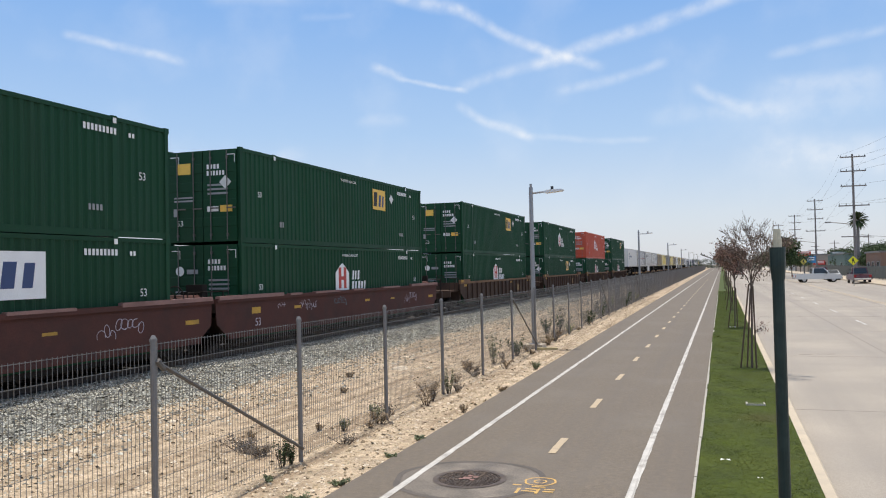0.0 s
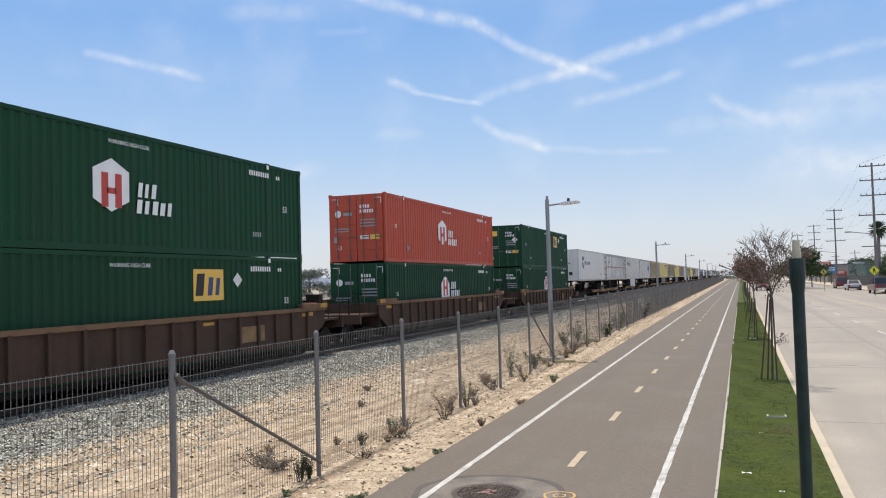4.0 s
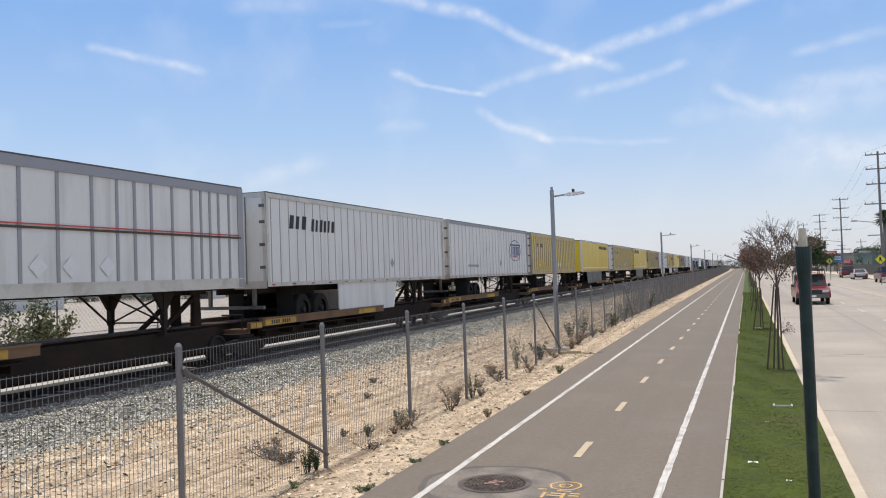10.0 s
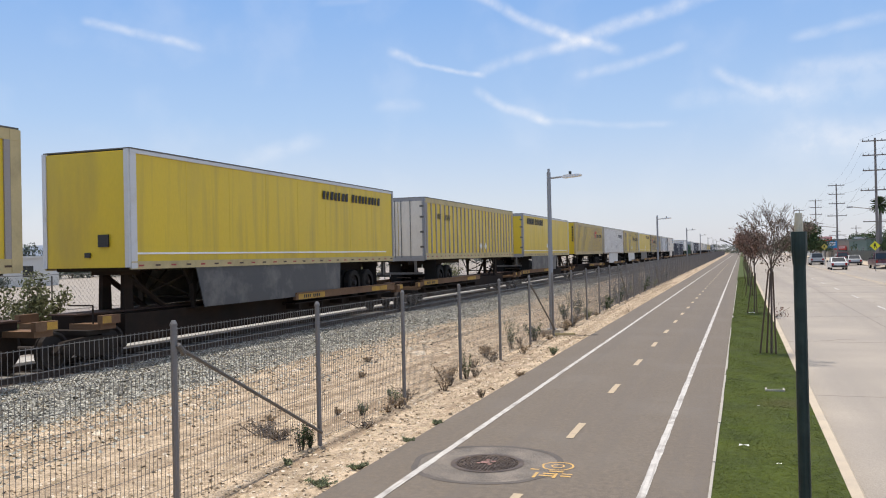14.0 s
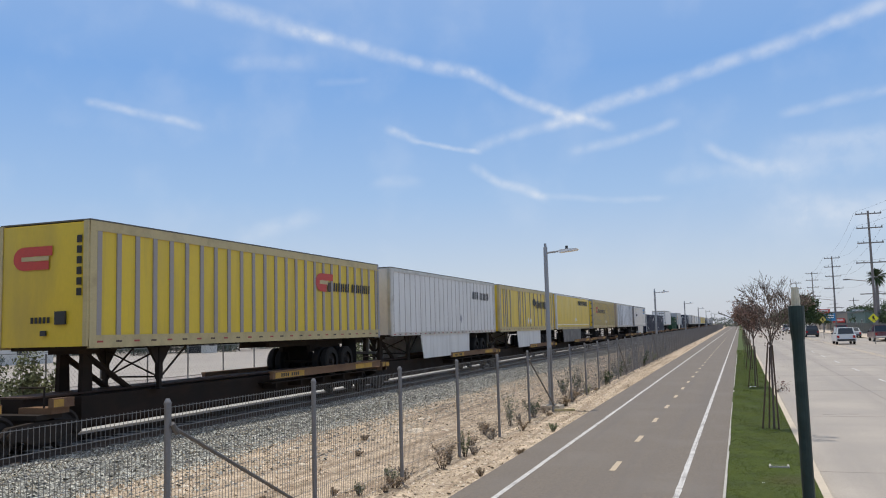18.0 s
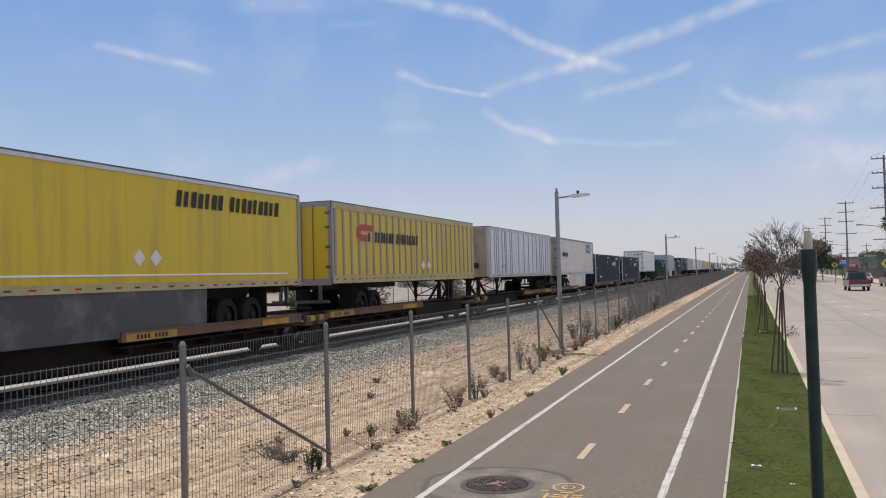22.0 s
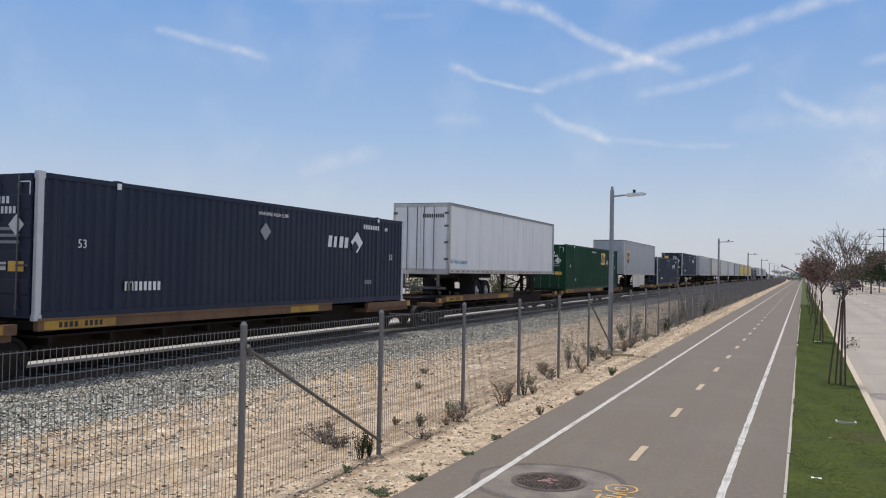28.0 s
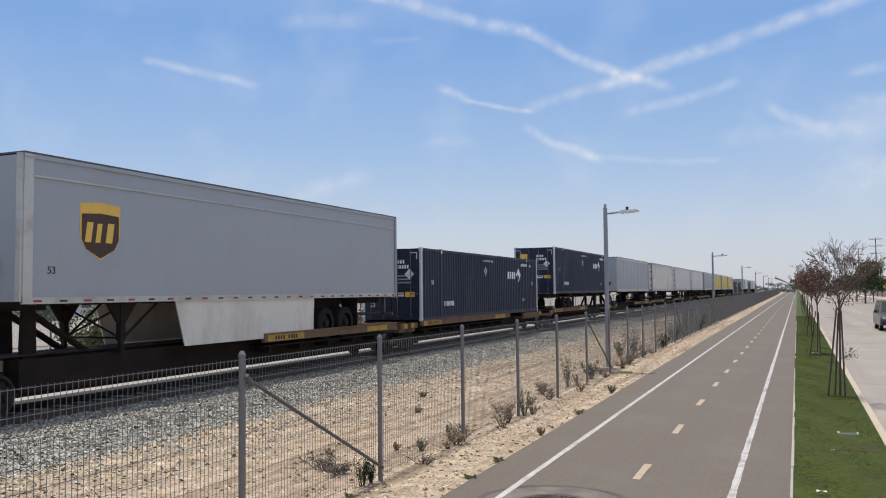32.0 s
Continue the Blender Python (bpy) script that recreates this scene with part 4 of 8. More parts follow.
# the far run of the fence, posts and wires too fine to tell apart
bm = bmesh.new()
for i in range(110):
    y = POST_Y[-1] + 3.03 * (i + 1)
    tube(bm, (FENCE_X, y, 0), (FENCE_X, y, 1.92), 0.036, seg=6)
    for k in range(16):
        yy = y - 3.03 + 3.03 * k / 16
        tube(bm, (FENCE_X - 0.05, yy, 0.02), (FENCE_X - 0.05, yy, 1.80), 0.010, seg=3, caps=False)
for z in (0.1, 0.5, 0.9, 1.3, 1.61, 1.80):
    tube(bm, (FENCE_X - 0.05, POST_Y[-1], z), (FENCE_X - 0.05, POST_Y[-1] + 333, z), 0.012, seg=3, caps=False)
tagged(part("far_fence", bm, M["galv"], fence, normals=False), kind="stuff")

# ---- path lamps ----


def path_lamp():
    lamp = thing("path_lamp", "grey steel path lamp with a flat LED head", "street lamp", "lamps along the cycle path")
    bm = bmesh.new()
    box(bm, -0.32, 0.32, -0.32, 0.32, -0.2, 0.09)
    bmesh.ops.bevel(bm, geom=bm.edges[:], offset=0.03, segments=1)
    part("footing", bm, M["curb"], lamp, "square concrete footing")
    bm = bmesh.new()
    tube(bm, (0, 0, 0.05), (0, 0, 5.05), 0.078, 0.062, seg=10)
    part("pole", bm, M["lamp_paint"], lamp, smooth=False)
    bm = bmesh.new()
    box(bm, -0.13, 0.13, -0.13, 0.13, 0.09, 0.115)
    part("base_plate", bm, M["lamp_paint"], lamp)
    bm = bmesh.new()
    tube(bm, (0, 0, 5.05), (0, 0, 5.16), 0.04, seg=8)
    part("cap", bm, M["lamp_paint"], lamp)
    bm = bmesh.new()
    tube(bm, (0.05, 0, 4.86), (0.52, 0, 4.9), 0.03, seg=8)
    part("arm", bm, M["lamp_paint"], lamp)
    bm = bmesh.new()
    extrude_profile(bm, [(0.42, 4.86), (0.5, 4.84), (1.0, 4.885), (1.04, 4.93), (0.98, 4.95), (0.5, 4.935)], "y", -0.16, 0.16)
    bmesh.ops.bevel(bm, geom=bm.edges[:], offset=0.015, segments=1)
    head = part("head", bm, M["lamp_head"], lamp, "pale flat LED lamp head")
    bm = bmesh.new()
    tube(bm, (0.68, 0, 4.94), (0.68, 0, 5.05), 0.045, seg=10)
    part("sensor", bm, M["dark_plastic"], head, "black light sensor")
    return lamp


lamp = path_lamp()
LAMPS = [(-5.55, 25.9), (-5.55, 64.0), (-5.55, 103.0), (-5.55, 142.0), (-5.55, 181.0), (-5.55, 220.0), (-5.55, 259.0)]
lamp.matrix_world = pose(LAMPS[0][0], LAMPS[0][1], 0)
for x, y in LAMPS[1:]:
    copy_thing(lamp, pose(x, y, 0))

# ---- the green post on the verge ----
gp = thing("green_post", "dark green steel post with a collar and bare pipe top", "post")
bm = bmesh.new()
tube(bm, (0, 0, -0.05), (0, 0, 2.48), 0.0262, seg=16)
part("shaft", bm, M["green_post"], gp, smooth=False)
bm = bmesh.new()
tube(bm, (0, 0, 2.42), (0, 0, 2.485), 0.0275, 0.0335, seg=16)
tube(bm, (0, 0, 2.485), (0, 0, 2.568), 0.0335, seg=16)
part("collar", bm, M["green_post"], gp)
bm = bmesh.new()
tube(bm, (0, 0, 2.568), (0, 0, 2.605), 0.0195, seg=12)
tube(bm, (0, 0, 2.605), (0, 0, 2.65), 0.0175, 0.0155, seg=12)
part("pipe_stub", bm, M["brass"], gp, "weathered bare pipe stub")
gp.matrix_world = pose(0.257, 3.99, 0)
# ---- the freight train: loads and cars, in the space of one unit (x across, near side +x; y along; z above the rail head) ----
HALF, LONG = 1.295, 8.075
FACE = HALF


def face_shape(bm, kind, u, z, w, h, x=FACE + 0.006, seg=20):
    """A flat painted shape on the near side; u metres from the end towards the start of the path, z above the rail, both its lower corner."""
    y0, y1, z0, z1 = u - LONG, u - LONG + w, z, z + h
    cy, cz = (y0 + y1) / 2, (z0 + z1) / 2
    if kind == "bar":
        pts = [(y0, z0), (y1, z0), (y1, z1), (y0, z1)]
    elif kind == "diamond":
        pts = [(cy, z0), (y1, cz), (cy, z1), (y0, cz)]
    elif kind == "ellipse":
        pts = [(cy + w / 2 * math.cos(t), cz + h / 2 * math.sin(t)) for t in [2 * math.pi * i / seg for i in range(seg)]]
    elif kind == "hexagon":
        pts = [(y0, z0 + h * 0.22), (cy, z0), (y1, z0 + h * 0.22), (y1, z1 - h * 0.22), (cy, z1), (y0, z1 - h * 0.22)]
    elif kind == "house":
        pts = [(y0, z0), (y1, z0), (y1, z1 - h * 0.35), (y1 - w * 0.3, z1 - h * 0.1), (cy, z1), (y0 + w * 0.3, z1 - h * 0.1), (y0, z1 - h * 0.35)]
    elif kind == "shield":
        pts = [(cy, z0), (y1 - w * 0.12, z0 + h * 0.2), (y1, z0 + h * 0.42), (y1, z1 - h * 0.04), (cy, z1), (y0, z1 - h * 0.04), (y0, z0 + h * 0.42), (y0 + w * 0.12, z0 + h * 0.2)]
    elif kind == "arrow":
        pts = [(y0, z0 + h * 0.12), (y1 - w * 0.1, z0), (y1, cz), (y1 - w * 0.1, z1), (y0, z1)]
    elif kind == "slant":
        pts = [(y0, z0), (y1 - 0.15 * h, z0), (y1, z1), (y0 + 0.15 * h, z1)]
    extrude_profile(bm, pts, "x", x - 0.004, x)


def face_mark(parent, name, kind, u, z, w, h, mat, label="", x=FACE + 0.006):
    bm = bmesh.new()
    if kind == "ring":
        n = 36
        for i in range(n):
            t0, t1 = 2 * math.pi * i / n, 2 * math.pi * (i + 1) / n
            cy, cz = u - LONG + w / 2, z + h / 2
            q = [(cy + w / 2 * k * math.cos(t), cz + h / 2 * k * math.sin(t)) for t, k in ((t0, 1), (t1, 1), (t1, 0.93), (t0, 0.93))]
            extrude_profile(bm, q, "x", x - 0.004, x)
    elif kind.startswith("word"):
        # a row of plain slanted bars, one a letter
        bm.free()
        n = int(kind.split(":")[1])
        step = w / n
        for i in range(n):
            bm = bmesh.new()
            face_shape(bm, "slant", u + i * step, z, step * (0.74, 0.62, 0.8)[i % 3] + 0.04 * h, h * (1.0, 0.96, 1.0, 0.94)[i % 4], x)
            ob = part(name + "_bar", bm, mat, parent, label)
        return ob
    elif kind.startswith("digits"):
        n = int(kind.split(":")[1])
        for i in range(n):
            face_shape(bm, "bar", u + w * i / n, z, w / n * 0.62, h, x)
    else:
        face_shape(bm, kind, u, z, w, h, x)
    return tagged(part(name, bm, mat, parent, label), kind="stuff" if kind.startswith("digits") else "")


def face_text(parent, text, u, z, h, mat, end=False):
    """Readable lettering with the built-in font on the near side (or on the end that faces the start of the path)."""
    cu = bpy.data.curves.new("lettering", "FONT")
    cu.body, cu.size, cu.extrude = text, h * 1.4, 0.002
    tmp = bpy.data.objects.new("lettering", cu)
    me = bpy.data.meshes.new_from_object(tmp)
    bpy.data.objects.remove(tmp)
    me.materials.clear()
    me.materials.append(mat)
    ob = new("lettering", me)
    ob.parent = parent
    if end:
        ob.matrix_basis = Matrix(((1, 0, 0, u), (0, 0, -1, -LONG - 0.06), (0, 1, 0, z), (0, 0, 0, 1)))
    else:
        ob.matrix_basis = Matrix(((0, 0, 1, FACE + 0.006), (1, 0, 0, u - LONG), (0, 1, 0, z), (0, 0, 0, 1)))
    return ob


def end_mark(parent, name, kind, x0, z, w, h, mat, y=-LONG - 0.055):
    bm = bmesh.new()
    if kind == "diamond":
        pts = [(x0 + w / 2, z), (x0 + w, z + h / 2), (x0 + w / 2, z + h), (x0, z + h / 2)]
    elif kind == "ellipse":
        pts = [(x0 + w / 2 * (1 + math.cos(t)), z + h / 2 * (1 + math.sin(t))) for t in [2 * math.pi * i / 20 for i in range(20)]]
    else:
        pts = [(x0, z), (x0 + w, z), (x0 + w, z + h), (x0, z + h)]
    if kind.startswith("digits"):
        n = int(kind.split(":")[1])
        for i in range(n):
            box(bm, x0 + w * i / n, x0 + w * i / n + w / n * 0.62, y - 0.004, y, z, z + h)
    else:
        extrude_profile(bm, pts, "y", y - 0.004, y)
    return tagged(part(name, bm, mat, parent), kind="stuff" if kind.startswith("digits") else "")


SHARED = {}


def shared_part(key, name, make, mat, parent, m=None, label=""):
    """A part whose mesh is built once and then shared."""
    if key not in SHARED:
        bm = bmesh.new()
        make(bm)
        SHARED[key] = mesh_of(finish(bm), name, mat)
    ob = new(name, SHARED[key])
    ob.parent = parent
    if m is not None:
        ob.matrix_basis = m
    if label:
        tagged(ob, label)
    return ob


# -- containers --
H53 = 2.896


def corrugated(bm, x_out, x_in, y0, y1, z0, z1, pitch=0.276):
    """A wall of trapezoid corrugations between y0 and y1, facing +x or -x."""
    n = max(1, round((y1 - y0) / pitch))
    p = (y1 - y0) / n
    ys = []
    for i in range(n):
        a = y0 + i * p
        ys += [(a, x_out), (a + 0.34 * p, x_out), (a + 0.5 * p, x_in), (a + 0.84 * p, x_in)]
    ys.append((y1, x_out))
    lo = [bm.verts.new((x, y, z0)) for y, x in ys]
    hi = [bm.verts.new((x, y, z1)) for y, x in ys]
    for i in range(len(ys) - 1):
        bm.faces.new((lo[i], lo[i + 1], hi[i + 1], hi[i]))


def make_side_wall(bm):
    e = 2.06
    for a, b in ((-LONG + 0.12, -LONG + e - 0.07), (-LONG + e + 0.07, LONG - e - 0.07), (LONG - e + 0.07, LONG - 0.12)):
        corrugated(bm, HALF - 0.012, HALF - 0.045, a, b, 0.16, H53 - 0.11)


def make_container_body(bm):
    box(bm, -HALF + 0.03, HALF - 0.03, -LONG + 0.03, LONG - 0.03, H53 - 0.06, H53 - 0.03)
    box(bm, -HALF + 0.05, HALF - 0.05, -LONG + 0.05, LONG - 0.05, 0.10, 0.16)
    box(bm, -HALF + 0.05, HALF - 0.05, LONG - 0.06, LONG - 0.03, 0.12, H53 - 0.05)
    box(bm, -HALF + 0.05, HALF - 0.05, -LONG + 0.03, -LONG + 0.06, 0.12, H53 - 0.05)


def container(mat_key, label, group, light_posts=False):
    c = thing("container", label, "container", group)
    mat = M[mat_key]
    shared_part(("body", mat_key), "body", make_container_body, mat, c)

    def side_rail(bm, z0, z1):
        box(bm, HALF - 0.05, HALF, -LONG + 0.1, LONG - 0.1, z0, z1)
    for turn in (0, 180):
        shared_part(("side", mat_key), "side_wall", make_side_wall, mat, c, pose(0, 0, 0, 0, 0, turn))
        shared_part(("toprail", mat_key), "top_rail", lambda bm: side_rail(bm, H53 - 0.11, H53 - 0.01), mat, c, pose(0, 0, 0, 0, 0, turn))
        shared_part(("botrail", mat_key), "bottom_rail", lambda bm: side_rail(bm, 0.0, 0.16), mat, c, pose(0, 0, 0, 0, 0, turn))

    def post(bm):
        box(bm, -0.09, 0.0, -0.07, 0.07, 0.0, H53)
        box(bm, -0.1, 0.012, -0.085, 0.085, H53 - 0.13, H53 + 0.012)
        box(bm, -0.1, 0.008, -0.085, 0.085, -0.0, 0.12)
    pm = M["post_white"] if light_posts else mat
    for s in (1, -1):
        for y in (-LONG + 0.07, LONG - 0.07):
            shared_part(("cpost", light_posts, mat_key), "corner_post", post, pm, c, pose(s * HALF, y, 0, 0, 0, 0 if s > 0 else 180))
        for y in (-LONG + 2.06, LONG - 2.06):
            ip = shared_part(("ipost", mat_key), "lift_post", post, mat, c, pose(s * HALF, y, 0, 0, 0, 0 if s > 0 else 180))
            shared_part("post_plate", "post_plate", lambda bm: box(bm, 0.012, 0.018, -0.06, 0.06, H53 - 0.17, H53 - 0.04), M["ink_white"], ip, None, "small white plate")

    def door(bm):
        prof = [(0.0, H53 - 0.04), (0.0, 0.05), (-0.045, 0.05)]
        for z in (0.5, 1.05, 1.6, 2.15):
            prof += [(-0.045, z), (-0.06, z + 0.02), (-0.06, z + 0.28), (-0.045, z + 0.3)]
        extrude_profile(bm, prof + [(-0.045, H53 - 0.04)], "x", -0.58, 0.58)
    for s in (1, -1):
        shared_part(("cdoor", mat_key), "door", door, mat, c, pose(s * 0.595, -LONG, 0))
        for k in (-0.3, 0.28):
            shared_part("rod", "lock_rod", lambda bm: (tube(bm, (0, -0.085, 0.1), (0, -0.085, H53 - 0.08), 0.017, seg=6),
                                                       box(bm, -0.03, 0.03, -0.10, -0.04, 0.22, 0.3), box(bm, -0.03, 0.03, -0.10, -0.04, H53 - 0.32, H53 - 0.24),
                                                       box(bm, -0.02, 0.3, -0.10, -0.085, 1.05, 1.09)), M["galv_dark"], c, pose(s * 0.595 + k, -LONG, 0))
        shared_part("headbar", "corner_stripe", lambda bm: (box(bm, -0.012, 0.012, -0.052, -0.046, -0.28, 0.0), box(bm, -0.3, 0.0, -0.052, -0.046, -0.012, 0.012)),
                    M["ink_white"], c, pose(s * 1.13, -LONG, H53 - 0.2, 0, 0 if s > 0 else 0, 0) if s > 0 else pose(-0.86, -LONG, H53 - 0.2))
    return c


def brand_gold(c, u, z):
    p = face_mark(c, "logo_panel", "bar", u, z, 1.38, 0.86, M["ink_gold"], "gold logo panel")
    face_mark(p, "logo_bar", "word:1", u + 0.08, z + 0.14, 0.55, 0.6, M["ink_black"], x=FACE + 0.010)
    face_mark(p, "logo_bar", "word:2", u + 0.62, z + 0.14, 0.72, 0.5, M["ink_navy"], x=FACE + 0.010)


def brand_house(c, u, z, kind="house"):
    p = face_mark(c, "logo_panel", kind, u, z, 1.2, 1.06 if kind == "house" else 1.25, M["ink_white"], "white gabled logo shape")
    h = 0.8
    for a, w in ((0.27, 0.22), (0.72, 0.22)):
        face_mark(p, "logo_bar", "bar", u + a, z + 0.1, w, h, M["ink_red"], x=FACE + 0.010)
    face_mark(p, "logo_bar", "bar", u + 0.45, z + 0.42, 0.3, 0.14, M["ink_red"], x=FACE + 0.010)
    face_mark(c, "wordmark", "word:3", u + 1.5, z + 0.42, 0.75, 0.36, M["ink_white"], "white unreadable lettering")
    face_mark(c, "wordmark", "word:5", u + 1.45, z + 0.02, 1.45, 0.34, M["ink_white"], "white unreadable lettering")


def container_marks(c, door_logo):
    face_mark(c, "number", "digits:9", 13.05, H53 - 0.44, 1.15, 0.15, M["ink_white"])
    face_mark(c, "number", "digits:2", 14.6, H53 - 0.44, 0.25, 0.11, M["ink_white"])
    face_text(c, "53", 0.98, H53 - 1.45, 0.18, M["ink_white"])
    face_text(c, "53", 14.95, H53 - 1.45, 0.2, M["ink_white"])
    face_text(c, "WARNING HIGH CUBE", 7.1, H53 - 0.36, 0.1, M["ink_white"])
    face_mark(c, "number", "digits:3", 2.35, 0.55, 0.3, 0.18, M["ink_grey"])
    face_mark(c, "number", "digits:4", 13.2, 0.6, 0.5, 0.14, M["ink_grey"])
    end_mark(c, "number", "digits:4", 0.16, H53 - 0.62, 0.48, 0.14, M["ink_white"], -LONG - 0.065)
    end_mark(c, "number", "digits:6", 0.16, H53 - 0.82, 0.66, 0.14, M["ink_white"], -LONG - 0.065)
    end_mark(c, "notice", "bar", 0.62, 0.95, 0.42, 0.2, M["ink_gold"], -LONG - 0.065)
    end_mark(c, "notice", "bar", 0.16, 0.97, 0.40, 0.16, M["ink_white"], -LONG - 0.065)
    for z in (1.75, 1.62, 1.49):
        end_mark(c, "small_print", "bar", 0.18, z, 0.72, 0.06, M["ink_grey"], -LONG - 0.065)
    for z in (1.4, 1.3):
        end_mark(c, "small_print", "bar", -1.02, z, 0.66, 0.05, M["ink_grey"], -LONG - 0.065)
    face_text(c, "53", -0.95, 0.55, 0.18, M["ink_white"], end=True)
    end_mark(c, "notice", "bar", -1.05, 0.85, 0.16, 0.24, M["ink_grey"], -LONG - 0.065)
    if door_logo == "gold":
        end_mark(c, "door_logo", "bar", -0.92, H53 - 0.75, 0.5, 0.34, M["ink_gold"], -LONG - 0.065)
        end_mark(c, "placard", "diamond", 0.6, H53 - 1.25, 0.42, 0.42, M["placard"], -LONG - 0.068)
    else:
        end_mark(c, "door_logo", "ellipse", -1.0, H53 - 0.98, 0.3, 0.3, M["ink_white"], -LONG - 0.065)
        end_mark(c, "door_logo", "bar", -0.6, H53 - 0.92, 0.4, 0.14, M["ink_grey"], -LONG - 0.065)


# -- road trailers --
T0, T1 = 2.16, 5.06


def wheel_pair(parent, y, z, rim_mat):
    def tyre(bm):
        for a in (0.62, 0.95):
            prof = [(a, 0.30), (a, 0.46), (a + 0.04, 0.505), (a + 0.22, 0.505), (a + 0.26, 0.46), (a + 0.26, 0.30)]
            n = 22
            rings = []
            for i in range(n):
                t = 2 * math.pi * i / n
                rings.append([bm.verts.new((x, r * math.cos(t), r * math.sin(t))) for x, r in prof])
            for i in range(n):
                j = (i + 1) % n
                for k in range(len(prof) - 1):
                    bm.faces.new((rings[i][k], rings[i][k + 1], rings[j][k + 1], rings[j][k]))

    def rim(bm):
        tube(bm, (0.7, 0, 0), (1.12, 0, 0), 0.30, seg=16)
        tube(bm, (1.12, 0, 0), (1.17, 0, 0), 0.30, 0.27, seg=16, caps=False)
        tube(bm, (1.12, 0, 0), (1.24, 0, 0), 0.11, 0.09, seg=10)
        for i in range(8):
            t = 2 * math.pi * i / 8
            tube(bm, (1.11, 0.19 * math.cos(t), 0.19 * math.sin(t)), (1.14, 0.19 * math.cos(t), 0.19 * math.sin(t)), 0.02, seg=6)
    for s in (0, 180):
        w = shared_part("tyre", "wheel", tyre, M["rubber"], parent, pose(0, y, z, 0, 0, s), "black dual tyres")
        shared_part(("rim", rim_mat), "rim", rim, M[rim_mat], w)


def trailer(label, skin, posts=(), post_mat="post_grey", post_w=0.075, post_out=0.028, nose="near", skirt=None, skirt_u=(4.2, 11.2), tandem=3.5, rim_mat="rim_dark",
            top=("rail_alu", 0.16), bottom=("rail_alu", 0.2), end_skin=None, group="trailers on the train", z1=T1, reflectors=True, cap=None, stripe=None):
    t = thing("trailer", label, "trailer", group)
    s = 1 if nose == "near" else -1     # nose towards -y (near) or +y
    end_skin = end_skin or skin
    bm = bmesh.new()
    box(bm, -HALF, HALF, -LONG, LONG, T0 + 0.05, z1 - 0.03)
    part("body", bm, M[skin], t)
    bm = bmesh.new()
    box(bm, -HALF - 0.028, HALF + 0.028, -LONG + 0.005, LONG - 0.005, z1 - 0.004, z1 + 0.03)
    part("roof", bm, M["roof_edge"], t, "dull roof sheet with a dark edge")
    for q in (1, -1):
        bm = bmesh.new()
        box(bm, q * (HALF - 0.03), q * (HALF + 0.022), -LONG, LONG, z1 - top[1], z1 - 0.005)
        box(bm, q * (HALF - 0.03), q * (HALF + 0.036), -LONG, LONG, z1 - top[1] - 0.03, z1 - top[1])
        part("top_rail", bm, M[top[0]], t)
        bm = bmesh.new()
        box(bm, q * (HALF - 0.03), q * (HALF + 0.02), -LONG, LONG, T0, T0 + bottom[1])
        box(bm, q * (HALF - 0.03), q * (HALF + 0.034), -LONG, LONG, T0 + bottom[1], T0 + bottom[1] + 0.03)
        part("bottom_rail", bm, M[bottom[0]], t)
    if posts:
        key = ("tpost", post_w, post_out, post_mat, top[1], bottom[1], z1)
        for u in posts:
            shared_part(key, "side_post", lambda bm: box(bm, HALF - 0.01, HALF + post_out, -post_w / 2, post_w / 2, T0 + bottom[1] + 0.03, z1 - top[1] - 0.03),
                        M[post_mat], t, pose(0, u - LONG, 0))
    if stripe:
        bm = bmesh.new()
        z, h, u0, u1 = stripe[1:]
        box(bm, HALF, HALF + 0.036, u0 - LONG, u1 - LONG, z, z + h)
        part("stripe", bm, M[stripe[0]], t)
    # the two ends
    yn = -s * LONG
    for q in (1, -1):
        bm = bmesh.new()
        box(bm, q * (HALF - 0.11), q * (HALF + 0.012), min(yn, yn - s * 0.06), max(yn, yn - s * 0.06), T0 + 0.05, z1 - 0.01)
        box(bm, q * (HALF - 0.02), q * (HALF + 0.03), min(yn, yn + s * 0.22), max(yn, yn + s * 0.22), T0 + 0.02, z1 - 0.01)
        part("nose_post", bm, M[cap or top[0]], t)
    bm = bmesh.new()
    box(bm, -HALF + 0.11, HALF - 0.11, min(yn, yn - s * 0.035), max(yn, yn - s * 0.035), T0 + 0.05, z1 - 0.05)
    nose_panel = part("nose_panel", bm, M[end_skin], t)
    bm = bmesh.new()
    y = yn - s * 0.05
    box(bm, 0.42, 0.72, min(y, y - s * 0.05), max(y, y - s * 0.05), T0 + 0.55, T0 + 0.85)
    box(bm, 0.0, 0.16, min(y, y - s * 0.04), max(y, y - s * 0.04), T0 + 0.3, T0 + 0.42)
    part("socket_box", bm, M["dark_plastic"], nose_panel, "black hose and socket box")
    yr = s * LONG
    for q in (1, -1):
        bm = bmesh.new()
        box(bm, min(q * 0.02, q * 1.2), max(q * 0.02, q * 1.2), min(yr, yr + s * 0.045), max(yr, yr + s * 0.045), T0 + 0.18, z1 - 0.16)
        d = part("rear_door", bm, M[end_skin], t)
        bm = bmesh.new()
        for x in (q * 0.16, q * 0.62):
            tube(bm, (x, yr + s * 0.07, T0 + 0.1), (x, yr + s * 0.07, z1 - 0.12), 0.016, seg=6)
        for z in (T0 + 0.55, T0 + 1.25, T0 + 1.95, z1 - 0.45):
            box(bm, min(q * 1.1, q * 1.29), max(q * 1.1, q * 1.29), min(yr, yr + s * 0.07), max(yr, yr + s * 0.07), z, z + 0.09)
        part("door_hardware", bm, M["galv_dark"], d)
    bm = bmesh.new()
